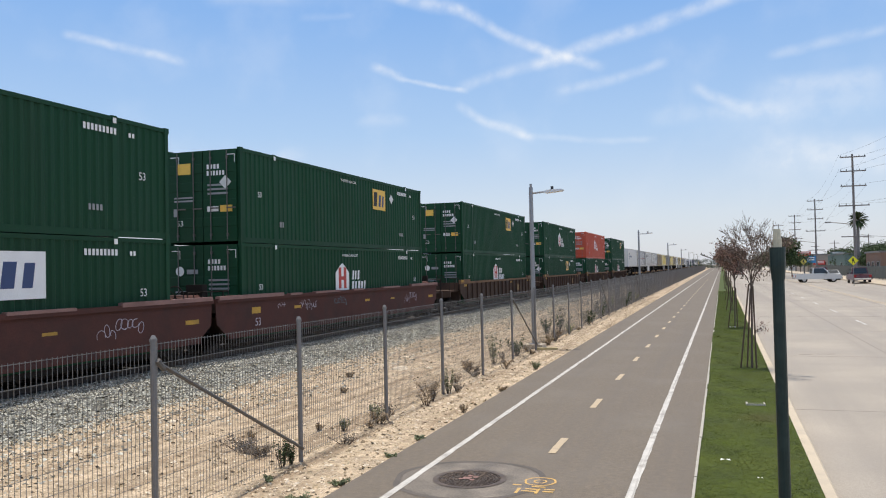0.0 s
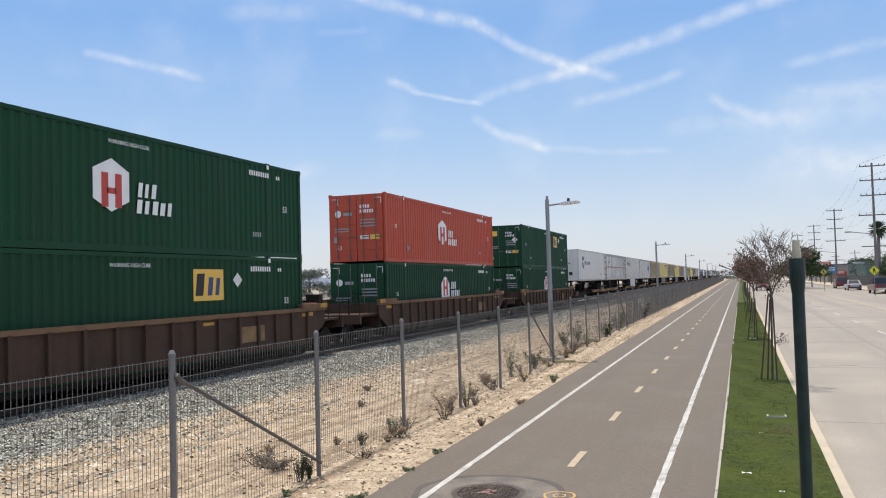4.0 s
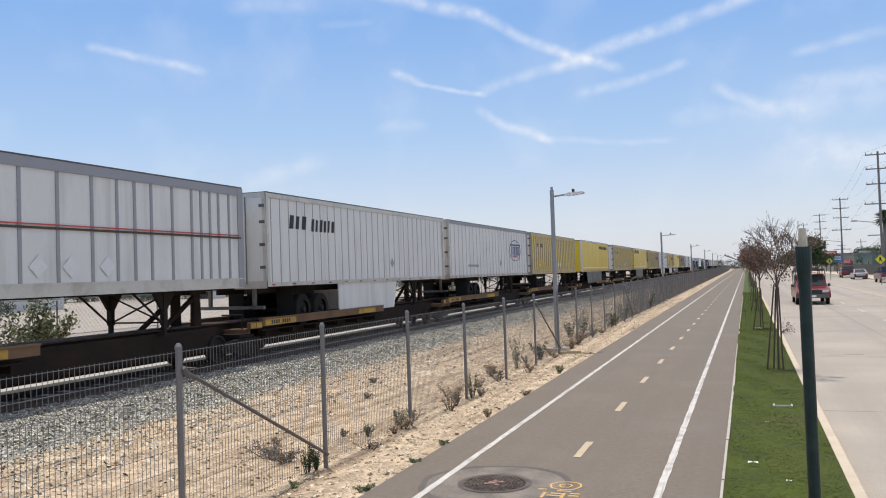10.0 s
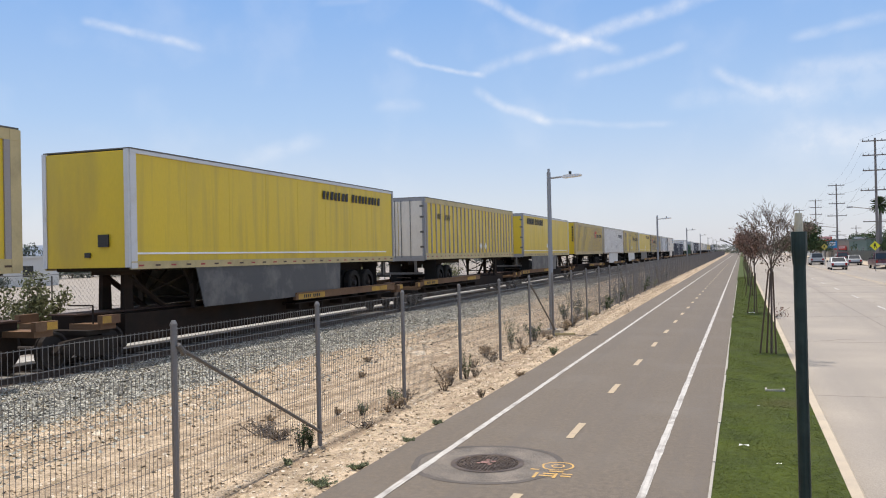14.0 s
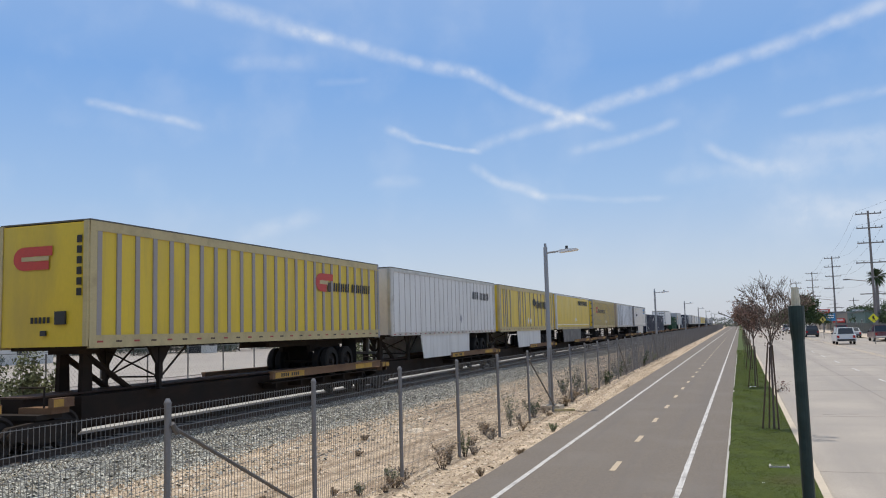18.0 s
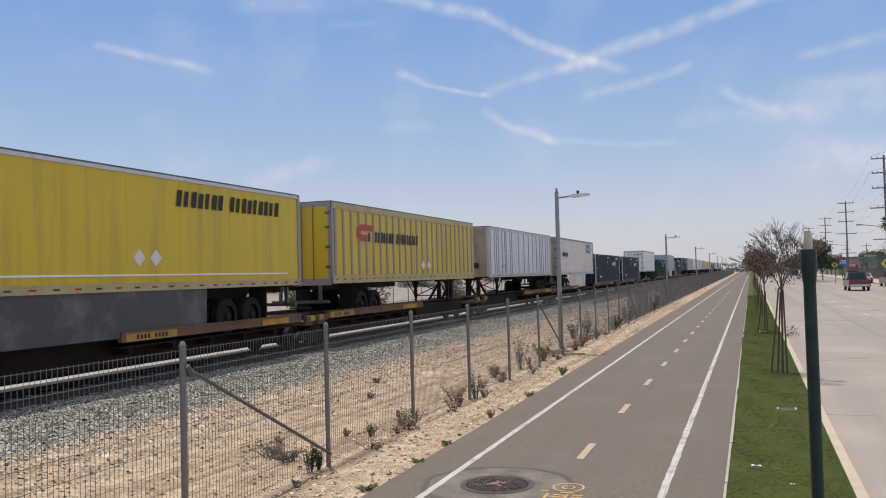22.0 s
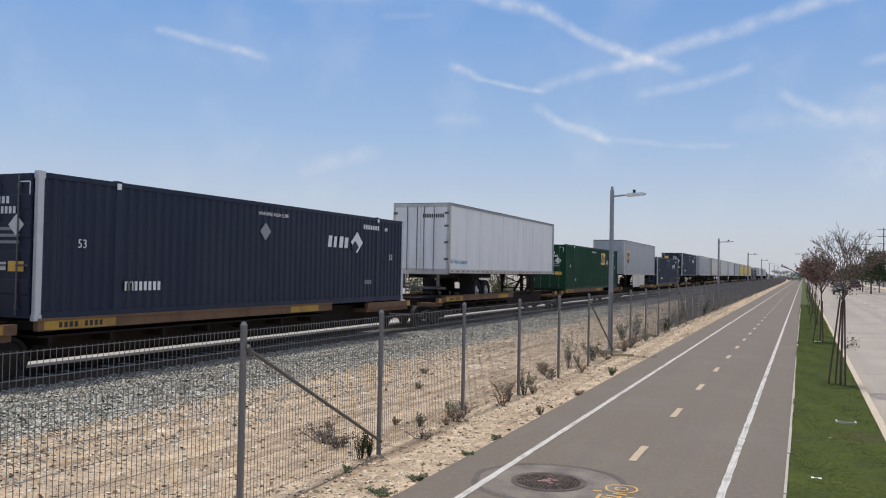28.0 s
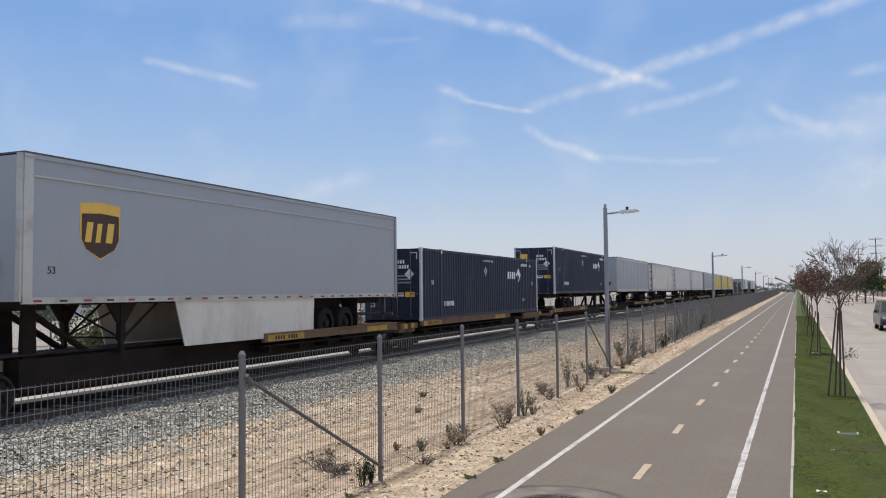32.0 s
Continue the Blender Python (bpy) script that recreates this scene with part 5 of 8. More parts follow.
    for q in (1, -1):
        box(bm, min(q * 1.2, q * 1.3), max(q * 1.2, q * 1.3), min(yr, yr + s * 0.05), max(yr, yr + s * 0.05), T0, z1)
        box(bm, q * (HALF - 0.02), q * (HALF + 0.03), min(yr, yr - s * 0.14), max(yr, yr - s * 0.14), T0, z1 - 0.01)
    box(bm, -1.2, 1.2, min(yr, yr + s * 0.05), max(yr, yr + s * 0.05), z1 - 0.16, z1)
    box(bm, -1.3, 1.3, min(yr, yr + s * 0.06), max(yr, yr + s * 0.06), T0 - 0.05, T0 + 0.18)
    part("rear_frame", bm, M["post_dark"] if skin not in ("white_panel", "clean_white") else M["rail_alu"], t)
    bm = bmesh.new()
    for x in (-0.8, 0.8):
        box(bm, x - 0.05, x + 0.05, min(yr, yr - s * 0.1), max(yr, yr - s * 0.1), T0 - 0.62, T0)
    box(bm, -1.15, 1.15, min(yr, yr - s * 0.1), max(yr, yr - s * 0.1), T0 - 0.68, T0 - 0.58)
    part("rear_guard", bm, M["galv_dark"], t)
    # running gear
    under = None
    for x in (-0.5, 0.5):
        bm = bmesh.new()
        box(bm, x - 0.05, x + 0.05, min(s * 0.8, s * LONG), max(s * 0.8, s * LONG), T0 - 0.22, T0 - 0.04)
        under = part("slide_rail", bm, M["under_dark"], t)
    for k in range(20):
        shared_part("cross_member", "cross_member", lambda bm: box(bm, -1.26, 1.26, -0.03, 0.03, T0 - 0.04, T0 + 0.05), M["under_dark"], under, pose(0, -LONG + 0.35 + k * 0.81, 0))
    yc = s * (LONG - tandem)
    bogie_bm = bmesh.new()
    for d in (-0.62, 0.62):
        tube(bogie_bm, (-1.1, yc + d, 1.36), (1.1, yc + d, 1.36), 0.065, seg=8)
    for x in (-0.55, 0.55):
        box(bogie_bm, x - 0.06, x + 0.06, yc - 1.2, yc + 1.2, 1.72, T0 - 0.22)
        box(bogie_bm, x - 0.05, x + 0.05, yc - 0.7, yc + 0.7, 1.36, 1.75)
    bogie = part("bogie", bogie_bm, M["under_dark"], t)
    for d in (-0.62, 0.62):
        wheel_pair(bogie, yc + d, 1.36, rim_mat)
    for q in (1, -1):
        bm = bmesh.new()
        y = yc + s * 1.35
        box(bm, min(q * 0.62, q * 1.22), max(q * 0.62, q * 1.22), y - 0.01, y + 0.01, 1.1, T0 - 0.05)
        part("mud_flap", bm, M["rubber"], t)
    yl = -s * (LONG - 3.0)
    for q in (1, -1):
        bm = bmesh.new()
        x = q * 0.85
        box(bm, x - 0.07, x + 0.07, yl - 0.07, yl + 0.07, 1.3, T0)
        box(bm, x - 0.05, x + 0.05, yl - 0.05, yl + 0.05, 1.08, 1.3)
        box(bm, x - 0.14, x + 0.14, yl - 0.14, yl + 0.14, 1.04, 1.08)
        extrude_profile(bm, [(yl - 0.45, T0), (yl + 0.45, T0), (yl + 0.12, T0 - 0.45), (yl - 0.12, T0 - 0.45)], "x", x - 0.04, x + 0.04)
        tube(bm, (x, yl, 1.3), (x, yl + s * 1.15, T0 - 0.02), 0.03, seg=6)
        part("landing_leg", bm, M["under_dark"], t)
    bm = bmesh.new()
    tube(bm, (-0.85, yl, 1.35), (0.85, yl, T0 - 0.1), 0.025, seg=6)
    tube(bm, (0.85, yl, 1.35), (-0.85, yl, T0 - 0.1), 0.025, seg=6)
    tube(bm, (-0.85, yl, 1.36), (0.85, yl, 1.36), 0.025, seg=6)
    part("leg_brace", bm, M["under_dark"], t)
    if skirt:
        for q in (1, -1):
            bm = bmesh.new()
            a, b = (skirt_u[0] - LONG, skirt_u[1] - LONG)
            cut = 0.35
            pts = [(a + cut, 1.08), (b - 0.05, 1.08), (b, T0), (a, T0)] if nose == "near" else [(a + 0.05, 1.08), (b - cut, 1.08), (b, T0), (a, T0)]
            extrude_profile(bm, pts, "x", q * (HALF - 0.06), q * (HALF - 0.03))
            part("side_skirt", bm, M[skirt], t, "aerodynamic side skirt")
    if reflectors:
        u, k = 0.35, 0
        while u < 15.9:
            shared_part(("reflector", k % 2), "reflector", lambda bm: box(bm, FACE + 0.021, FACE + 0.026, -0.095, 0.095, -0.021, 0.021),
                        M["reflector" if k % 2 == 0 else "ink_brown"], t, pose(0, u - LONG, T0 + bottom[1] * 0.55))
            u += 0.62 if reflectors == "dense" else 1.25
            k += 1
    return t


# -- cars --


def truck_parts(parent, y):
    def side_frames(bm):
        for s in (1, -1):
            x = s * 1.0
            extrude_profile(bm, [(-1.15, 0.42), (-0.9, 0.62), (-0.3, 0.66), (0.3, 0.66), (0.9, 0.62), (1.15, 0.42), (0.95, 0.32), (0.6, 0.32), (0.28, 0.2), (-0.28, 0.2), (-0.6, 0.32), (-0.95, 0.32)],
                            "x", x - 0.07, x + 0.07)
            for d in (-0.89, 0.89):
                tube(bm, (x - 0.02, d, 0.42), (x + 0.14, d, 0.42), 0.11, seg=10)
        box(bm, -1.0, 1.0, -0.2, 0.2, 0.35, 0.7)

    def rail_wheel(bm):
        prof = [(0.0, 0.09), (0.64, 0.09), (0.64, 0.45), (0.665, 0.45), (0.67, 0.42), (0.79, 0.415), (0.79, 0.36), (0.73, 0.32), (0.73, 0.14), (0.82, 0.12), (0.82, 0.0)]
        n = 22
        rings = [[bm.verts.new((x, r * math.cos(2 * math.pi * i / n), 0.42 + r * math.sin(2 * math.pi * i / n))) for x, r in prof] for i in range(n)]
        for i in range(n):
            for k in range(len(prof) - 1):
                bm.faces.new((rings[i][k], rings[i][k + 1], rings[(i + 1) % n][k + 1], rings[(i + 1) % n][k]))
        bmesh.ops.remove_doubles(bm, verts=bm.verts[:], dist=1e-5)
    tr = shared_part("truck", "truck", side_frames, M["under_dark"], parent, pose(0, y, 0), "dark cast-steel railway truck")
    for d in (-0.89, 0.89):
        for turn in (0, 180):
            shared_part("rail_wheel", "wheel", rail_wheel, M["wheel_steel"], tr, pose(0, d, 0, 0, 0, turn))


def well_car(style):
    ribbed = style == "ribbed"
    car = thing("well_car", "rusty brown ribbed double-stack well car" if ribbed else "maroon smooth-sided well car with pale graffiti", "rail car", "well cars of the train")
    skin = M["car_rust" if ribbed else "car_maroon"]
    chord = M["car_rust_light" if ribbed else "car_maroon"]
    for s in (1, -1):
        bm = bmesh.new()
        x = s * 1.46
        end_y = (9.35, 9.3, 1.06, 8.25) if ribbed else (9.72, 9.68, 0.92, 9.1)
        extrude_profile(bm, [(-end_y[0], 1.62), (-end_y[1], end_y[2]), (-end_y[3], 0.52), (end_y[3], 0.52), (end_y[1], end_y[2]), (end_y[0], 1.62)], "x", min(x - s * 0.03, x), max(x - s * 0.03, x))
        side = part("side_sill", bm, skin, car)
        bm = bmesh.new()
        box(bm, min(x - s * 0.06, x + s * 0.07), max(x - s * 0.06, x + s * 0.07), -end_y[0], end_y[0], 1.52, 1.64)
        part("top_chord", bm, chord, side)
        bm = bmesh.new()
        box(bm, min(x - s * 0.06, x + s * 0.05), max(x - s * 0.06, x + s * 0.05), -end_y[3], end_y[3], 0.46, 0.56)
        part("bottom_chord", bm, skin, side)
        for y, hl, hz in ((-8.5, 0.9, 0.12), (8.5, 0.9, 0.12)) if ribbed else ((-7.8, 1.85, 0.07), (-5.1, 0.4, 0.03), (-2.7, 1.0, 0.03), (0.0, 0.45, 0.03), (3.5, 0.95, 0.03), (7.8, 1.85, 0.07)):
            bm = bmesh.new()
            box(bm, min(x - s * 0.05, x + s * 0.09), max(x - s * 0.05, x + s * 0.09), y - hl, y + hl, 1.60, 1.64 + hz)
            cap = part("chord_cap", bm, chord if ribbed else M["cap_pink"], side)
            if ribbed:
                bm = bmesh.new()
                box(bm, min(x + s * 0.088, x + s * 0.094), max(x + s * 0.088, x + s * 0.094), y + (0.35 if y > 0 else -0.85), y + (0.85 if y > 0 else -0.35), 1.61, 1.75)
                part("paint_patch", bm, M["car_yellow"], cap, "worn yellow paint patch")
        if ribbed:
            for k in range(17):
                y = -8.0 + k
                shared_part("rib", "rib", lambda bm: extrude_profile(bm, [(-0.05, 0.0), (0.05, 0.0), (0.05, 1.0), (-0.05, 1.0)], "x", 0.0, 0.085), M["car_rust"], side,
                            pose(x, y, 0.54, 0, 0, 0 if s > 0 else 180))
    bm = bmesh.new()
    box(bm, -1.32, 1.32, -8.5, 8.5, 0.27, 0.38)
    part("well_floor", bm, M["under_dark"], car)
    for e in (1, -1):
        bm = bmesh.new()
        box(bm, -1.3, 1.3, min(e * 8.75, e * 8.95), max(e * 8.75, e * 8.95), 0.6, 1.6)
        box(bm, -0.35, 0.35, min(e * 8.9, e * 11.2), max(e * 8.9, e * 11.2), 0.75, 1.12)
        box(bm, -1.25, 1.25, min(e * 8.9, e * 10.9), max(e * 8.9, e * 10.9), 1.12, 1.2)
        box(bm, -1.38, 1.38, min(e * 10.8, e * 10.95), max(e * 10.8, e * 10.95), 0.85, 1.2)
        part("end_platform", bm, M["car_rust"], car)
        for s in (1, -1):
            bm = bmesh.new()
            for y in (9.1, 9.9, 10.8):
                tube(bm, (s * 1.3, e * y, 1.2), (s * 1.3, e * y, 1.85), 0.018, seg=6)
            tube(bm, (s * 1.3, e * 9.1, 1.85), (s * 1.3, e * 10.8, 1.85), 0.018, seg=6)
            part("handrail", bm, M["under_dark"], car)
        bm = bmesh.new()
        tube(bm, (0, e * 11.1, 0.85), (0, e * 11.75, 0.85), 0.11, seg=8)
        box(bm, -0.16, 0.16, min(e * 11.4, e * 11.7), max(e * 11.4, e * 11.7), 0.68, 1.02)
        part("coupler", bm, M["under_dark"], car)
        truck_parts(car, e * 9.75)
    bm = bmesh.new()
    tube(bm, (-0.75, 9.75, 1.52), (0.95, 9.75, 1.52), 0.25, seg=14)
    for x in (-0.75, 0.95):
        tube(bm, (x, 9.75, 1.52), (x + (0.09 if x > 0 else -0.09), 9.75, 1.52), 0.25, 0.15, seg=14)
    for x in (-0.5, 0.7):
        box(bm, x - 0.05, x + 0.05, 9.6, 9.9, 1.19, 1.33)
    part("air_reservoir", bm, M["car_maroon"], car, "dull brown cylindrical air reservoir")
    bm = bmesh.new()
    box(bm, 0.05, 0.6, 10.25, 10.6, 1.2, 1.85)
    box(bm, 0.2, 0.75, 10.3, 10.55, 1.7, 2.05)
    part("brake_valve", bm, M["under_dark"], car, "dark cast brake valve block")
    bm = bmesh.new()
    for i in range(20):
        a, b = 2 * math.pi * i / 20, 2 * math.pi * (i + 1) / 20
        tube(bm, (0.75 + 0.28 * math.cos(a), -10.6, 1.75 + 0.28 * math.sin(a)), (0.75 + 0.28 * math.cos(b), -10.6, 1.75 + 0.28 * math.sin(b)), 0.015, seg=5)
    for i in range(4):
        a = math.pi * i / 4
        tube(bm, (0.75 - 0.28 * math.cos(a), -10.6, 1.75 - 0.28 * math.sin(a)), (0.75 + 0.28 * math.cos(a), -10.6, 1.75 + 0.28 * math.sin(a)), 0.01, seg=5)
    tube(bm, (0.75, -10.6, 1.2), (0.75, -10.6, 1.75), 0.03, seg=6)
    part("brake_wheel", bm, M["under_dark"], car)
    plates = ((8.1, 0.75, 0.12, 1.36), (-8.3, 0.6, 0.13, 1.36), (2.6, 0.5, 0.08, 1.36)) if ribbed else ((-7.55, 0.5, 0.19, 1.12), (-4.9, 0.45, 0.09, 1.15), (1.0, 0.44, 0.09, 1.13), (3.75, 0.43, 0.07, 1.11), (8.8, 0.6, 0.12, 1.0))
    for y, w, h, z in plates:
        bm = bmesh.new()
        box(bm, 1.46, 1.466, y - w / 2, y + w / 2, z, z + h)
        part("reflector_plate", bm, M["car_yellow"], car, "worn yellow reflector plate")
    if not ribbed:
        rg = random.Random(7)
        for y0, y1, z0, z1, n, mat in ((-4.74, -3.43, 1.02, 1.44, 9, "graffiti"), (-2.04, -1.0, 1.07, 1.46, 7, "spray_blue"), (-6.2, -5.7, 1.15, 1.4, 4, "graffiti"), (5.2, 6.8, 0.8, 1.35, 8, "graffiti")):
            bm = bmesh.new()
            step = (y1 - y0) / n
            for k in range(n):
                # one loose loop or swirl
                cy, cz = y0 + (k + 0.5) * step, z0 + (z1 - z0) * rg.choice((0.3, 0.5, 0.72))
                ry, rz = step * rg.uniform(0.4, 0.75), (z1 - z0) * rg.uniform(0.16, 0.3)
                turn, a0, lean = rg.uniform(3.5, 6.5) * rg.choice((-1, 1)), rg.uniform(0, 6.3), rg.uniform(-0.4, 0.4)
                pts = []
                for j in range(10):
                    w = a0 + turn * j / 9
                    pts.append((cy + ry * math.cos(w) + lean * rz * math.sin(w), cz + rz * math.sin(w)))
                for p, q in zip(pts, pts[1:]):
                    tube(bm, (1.456, *p), (1.456, *q), 0.011, seg=4)
            part("graffiti", bm, M[mat], car, "scrawled graffiti strokes")
        ob = face_text(car, "53", LONG - 7.62, 0.74, 0.25, M["graffiti"])
        ob.location.x = 1.461
    else:
        bm = bmesh.new()
        box(bm, 1.46, 1.472, 4.05, 5.4, 0.76, 1.22)
        part("number_panel", bm, M["car_faded"], car, "faded tan number panel")
    return car


def spine_car(kind):
    """One platform of an articulated spine car: nose of its trailer near, far, or a container on it."""
    car = thing("spine_car", "rusty spine car platform with a worn yellow side board", "rail car", "spine cars of the train")
    bm = bmesh.new()
    box(bm, -0.32, 0.32, -8.9, 8.9, 0.275, 1.10)
    beam = part("spine_beam", bm, M["spine_brown"], car)
    for q in (0.32, -0.70):
        bm = bmesh.new()
        box(bm, q, q + 0.38, -7.6, 7.6, 0.40, 1.06)
        part("side_box", bm, M["spine_brown"], beam)
    bm = bmesh.new()
    box(bm, -0.42, 0.42, -8.9, 8.9, 1.10, 1.14)
    part("top_flange", bm, M["car_rust"], beam)
    ranges = {"near": (-0.2, 8.1), "far": (-8.4, 0.6), "box": (-8.0, 3.0)}[kind]
    for s in (1, -1):
        bm = bmesh.new()
        a, b = ranges
        box(bm, min(s * 1.18, s * 1.30), max(s * 1.18, s * 1.30), a, b, 0.97, 1.20)
        box(bm, min(s * 1.14, s * 1.33), max(s * 1.14, s * 1.33), a, b, 1.17, 1.215)
        brd = part("side_board", bm, M["car_rust_light"], car)
        for y0, y1 in ((a + 0.15, a + 2.0), (b - 2.3, b - 0.8)):
            bm = bmesh.new()
            box(bm, 1.30 if s > 0 else -1.304, 1.304 if s > 0 else -1.30, y0, y1, 0.985, 1.165)
            part("paint_panel", bm, M["car_yellow"], brd, "worn yellow paint panel")
        bm = bmesh.new()
        for k in range(9):
            if k != 4:
                y = a + 0.5 + 0.13 * k
                box(bm, 1.303 if s > 0 else -1.307, 1.307 if s > 0 else -1.303, y, y + 0.08, 1.02, 1.13)
        part("number", bm, M["ink_black"], brd)
        bm = bmesh.new()
        box(bm, min(s * 0.32, s * 1.2), max(s * 0.32, s * 1.2), a + 0.1, b - 0.1, 0.83, 0.87)
        y = a + 0.4
        while y < b:
            box(bm, min(s * 0.3, s * 1.2), max(s * 0.3, s * 1.2), y - 0.05, y + 0.05, 0.66, 0.84)
            y += 1.6
        part("wheel_deck", bm, M["spine_brown"], car)
    for s in (1, -1):
        for e in (1, -1):
            bm = bmesh.new()
            y0, y1 = (5.4, 8.75) if kind == "box" and e > 0 else (8.45, 9.05) if not (kind == "far" and e < 0) else (8.42, 9.05)
            a, b = min(e * y0, e * y1), max(e * y0, e * y1)
            box(bm, min(s * 1.16, s * 1.29), max(s * 1.16, s * 1.29), a, b, 0.93, 1.13)
            box(bm, min(s * 0.3, s * 1.2), max(s * 0.3, s * 1.2), a + 0.05, b - 0.05, 0.80, 0.93)
            stub = part("end_sill", bm, M["car_rust_light"], car)
            bm = bmesh.new()
            box(bm, min(s * 1.29, s * 1.294), max(s * 1.29, s * 1.294), e * y1 - 0.3 if e > 0 else e * y1 + 0.02, e * y1 - 0.02 if e > 0 else e * y1 + 0.3, 0.95, 1.11)
            part("paint_panel", bm, M["car_yellow"], stub, "worn yellow paint panel")
    if kind != "box":
        e = -1 if kind == "near" else 1
        bm = bmesh.new()
        yk = e * 7.1
        box(bm, -0.45, 0.45, yk - 0.35, yk + 0.35, 2.02, 2.12)
        for x in (-0.34, 0.34):
            extrude_profile(bm, [(yk - 0.18, 1.0), (yk + 0.18, 1.0), (yk + 0.14, 2.03), (yk - 0.14, 2.03)], "x", x - 0.06, x + 0.06)
            tube(bm, (x, yk - e * 1.7, 1.0), (x, yk, 2.0), 0.075, seg=6)
        part("hitch", bm, M["spine_brown"], car, "folding trailer hitch stand")
    else:
        bm = bmesh.new()
        for y in (-7.8, -2.6, 2.6, 7.8):
            box(bm, -1.28, 1.28, y - 0.14, y + 0.14, 0.98, 1.17)
        part("container_saddle", bm, M["under_dark"], car)
    bm = bmesh.new()
    box(bm, -1.1, 1.1, -9.3, -8.6, 0.7, 0.8)
    tube(bm, (0.9, -8.9, 0.8), (0.9, -8.9, 1.35), 0.02, seg=6)
    tube(bm, (0.9, -8.9, 1.35), (0.2, -8.9, 1.35), 0.02, seg=6)
    part("step", bm, M["under_dark"], car)
    truck_parts(car, -9.05)
    return car


def even(n, a=0.35, b=15.8):
    return [a + (b - a) * i / (n - 1) for i in range(n)]


# the consist: name, middle along the track at the start of the clip, base height
CONSIST = []


def add_load(ob, mid, z):
    CONSIST.append((ob, mid, RAIL_Z + z))
    return ob


def stack(mid, top, lower, car):
    CONSIST.append((car, mid, RAIL_Z))
    add_load(lower, mid, 0.385)
    add_load(top, mid, 0.385 + H53 + 0.012)


GREEN = "dark green corrugated container with white marks"
well_r, well_m = well_car("ribbed"), well_car("smooth")


def green(u_gold=None, u_house=None, door="house", dia=True, hexa=None, red=False, panel=None):
    c = container("box_red" if red else "box_green", ("red corrugated container with a white hexagon logo" if red else GREEN), "containers on the train")
    container_marks(c, door)
    if u_gold is not None:
        brand_gold(c, u_gold, H53 - 1.25)
        if dia:
            face_mark(c, "placard", "diamond", u_gold + 1.85, H53 - 0.9, 0.48, 0.42, M["placard"])
    if u_house is not None:
        brand_house(c, u_house, 1.22)
    if hexa is not None:
        brand_house(c, hexa, 0.92, "hexagon")
    if panel is not None:
        face_mark(c, "logo_panel", "bar", panel, 1.52, 1.3, 1.0, M["ink_white"], "white logo panel")
        face_mark(c, "logo_bar", "word:2", panel + 0.1, 1.75, 1.1, 0.55, M["ink_navy"], x=FACE + 0.010)
    return c


stack(10.42, green(door="house"), green(panel=10.6), copy_thing(well_m, pose(0, 0, 0)))
stack(30.05, green(10.2, door="gold"), green(u_house=6.5), well_m)
stack(53.2, green(10.2, door="gold"), green(u_house=6.6), well_r)
stack(76.55, green(hexa=6.6), green(10.25, door="gold"), copy_thing(well_r, pose(0, 0, 0)))
stack(99.85, green(hexa=6.5, red=True), green(u_house=6.75), copy_thing(well_r, pose(0, 0, 0)))
stack(123.25, green(10.4, door="gold"), green(u_house=6.65), copy_thing(well_r, pose(0, 0, 0)))

spines = {k: spine_car(k) for k in ("near", "far", "box")}
used = set()


def on_spine(load, mid, kind, z=0.0):
    car = spines[kind] if kind not in used else copy_thing(spines[kind], pose(0, 0, 0))
    used.add(kind)
    CONSIST.append((car, mid, RAIL_Z))
    add_load(load, mid, z)
    return load


# V1: smooth white, round emblem
t = on_spine(trailer("smooth white 53-foot trailer with a dark round emblem", "white_panel", even(13, 0.9, 15.3), "post_white", 0.03, 0.004, "near", tandem=3.6, bottom=("rail_alu", 0.12), top=("post_white", 0.08), reflectors="dense"), 144.6, "near")
p = face_mark(t, "emblem", "ellipse", 1.93, 3.33, 1.2, 1.2, M["ink_navy"], "dark round winged emblem", x=FACE + 0.008)
face_mark(p, "emblem_wing", "arrow", 2.08, 3.95, 0.85, 0.13, M["ink_white"], x=FACE + 0.013)
face_mark(p, "emblem_wing", "diamond", 2.33, 3.5, 0.4, 0.75, M["ink_white"], x=FACE + 0.012)
face_mark(t, "wordmark", "word:6", 3.47, 3.72, 3.2, 0.3, M["ink_navy"], "dark unreadable lettering", x=FACE + 0.008)
end_mark(t, "emblem", "ellipse", -0.35, 4.05, 0.6, 0.6, M["ink_navy"])
end_mark(t, "wordmark", "digits:6", -0.7, 3.75, 1.3, 0.14, M["ink_navy"])
end_mark(t, "number", "digits:8", -0.4, 3.4, 0.65, 0.1, M["ink_black"])
for x in (-1.05, -0.5):
    end_mark(t, "placard", "diamond", x, 2.75, 0.42, 0.42, M["placard"])
for u in (7.6, 8.1):
    face_mark(t, "placard", "diamond", u, 2.72, 0.4, 0.36, M["placard"], x=FACE + 0.008)
face_mark(t, "wordmark", "digits:12", 12.6, 2.75, 1.2, 0.1, M["ink_grey"], x=FACE + 0.008)
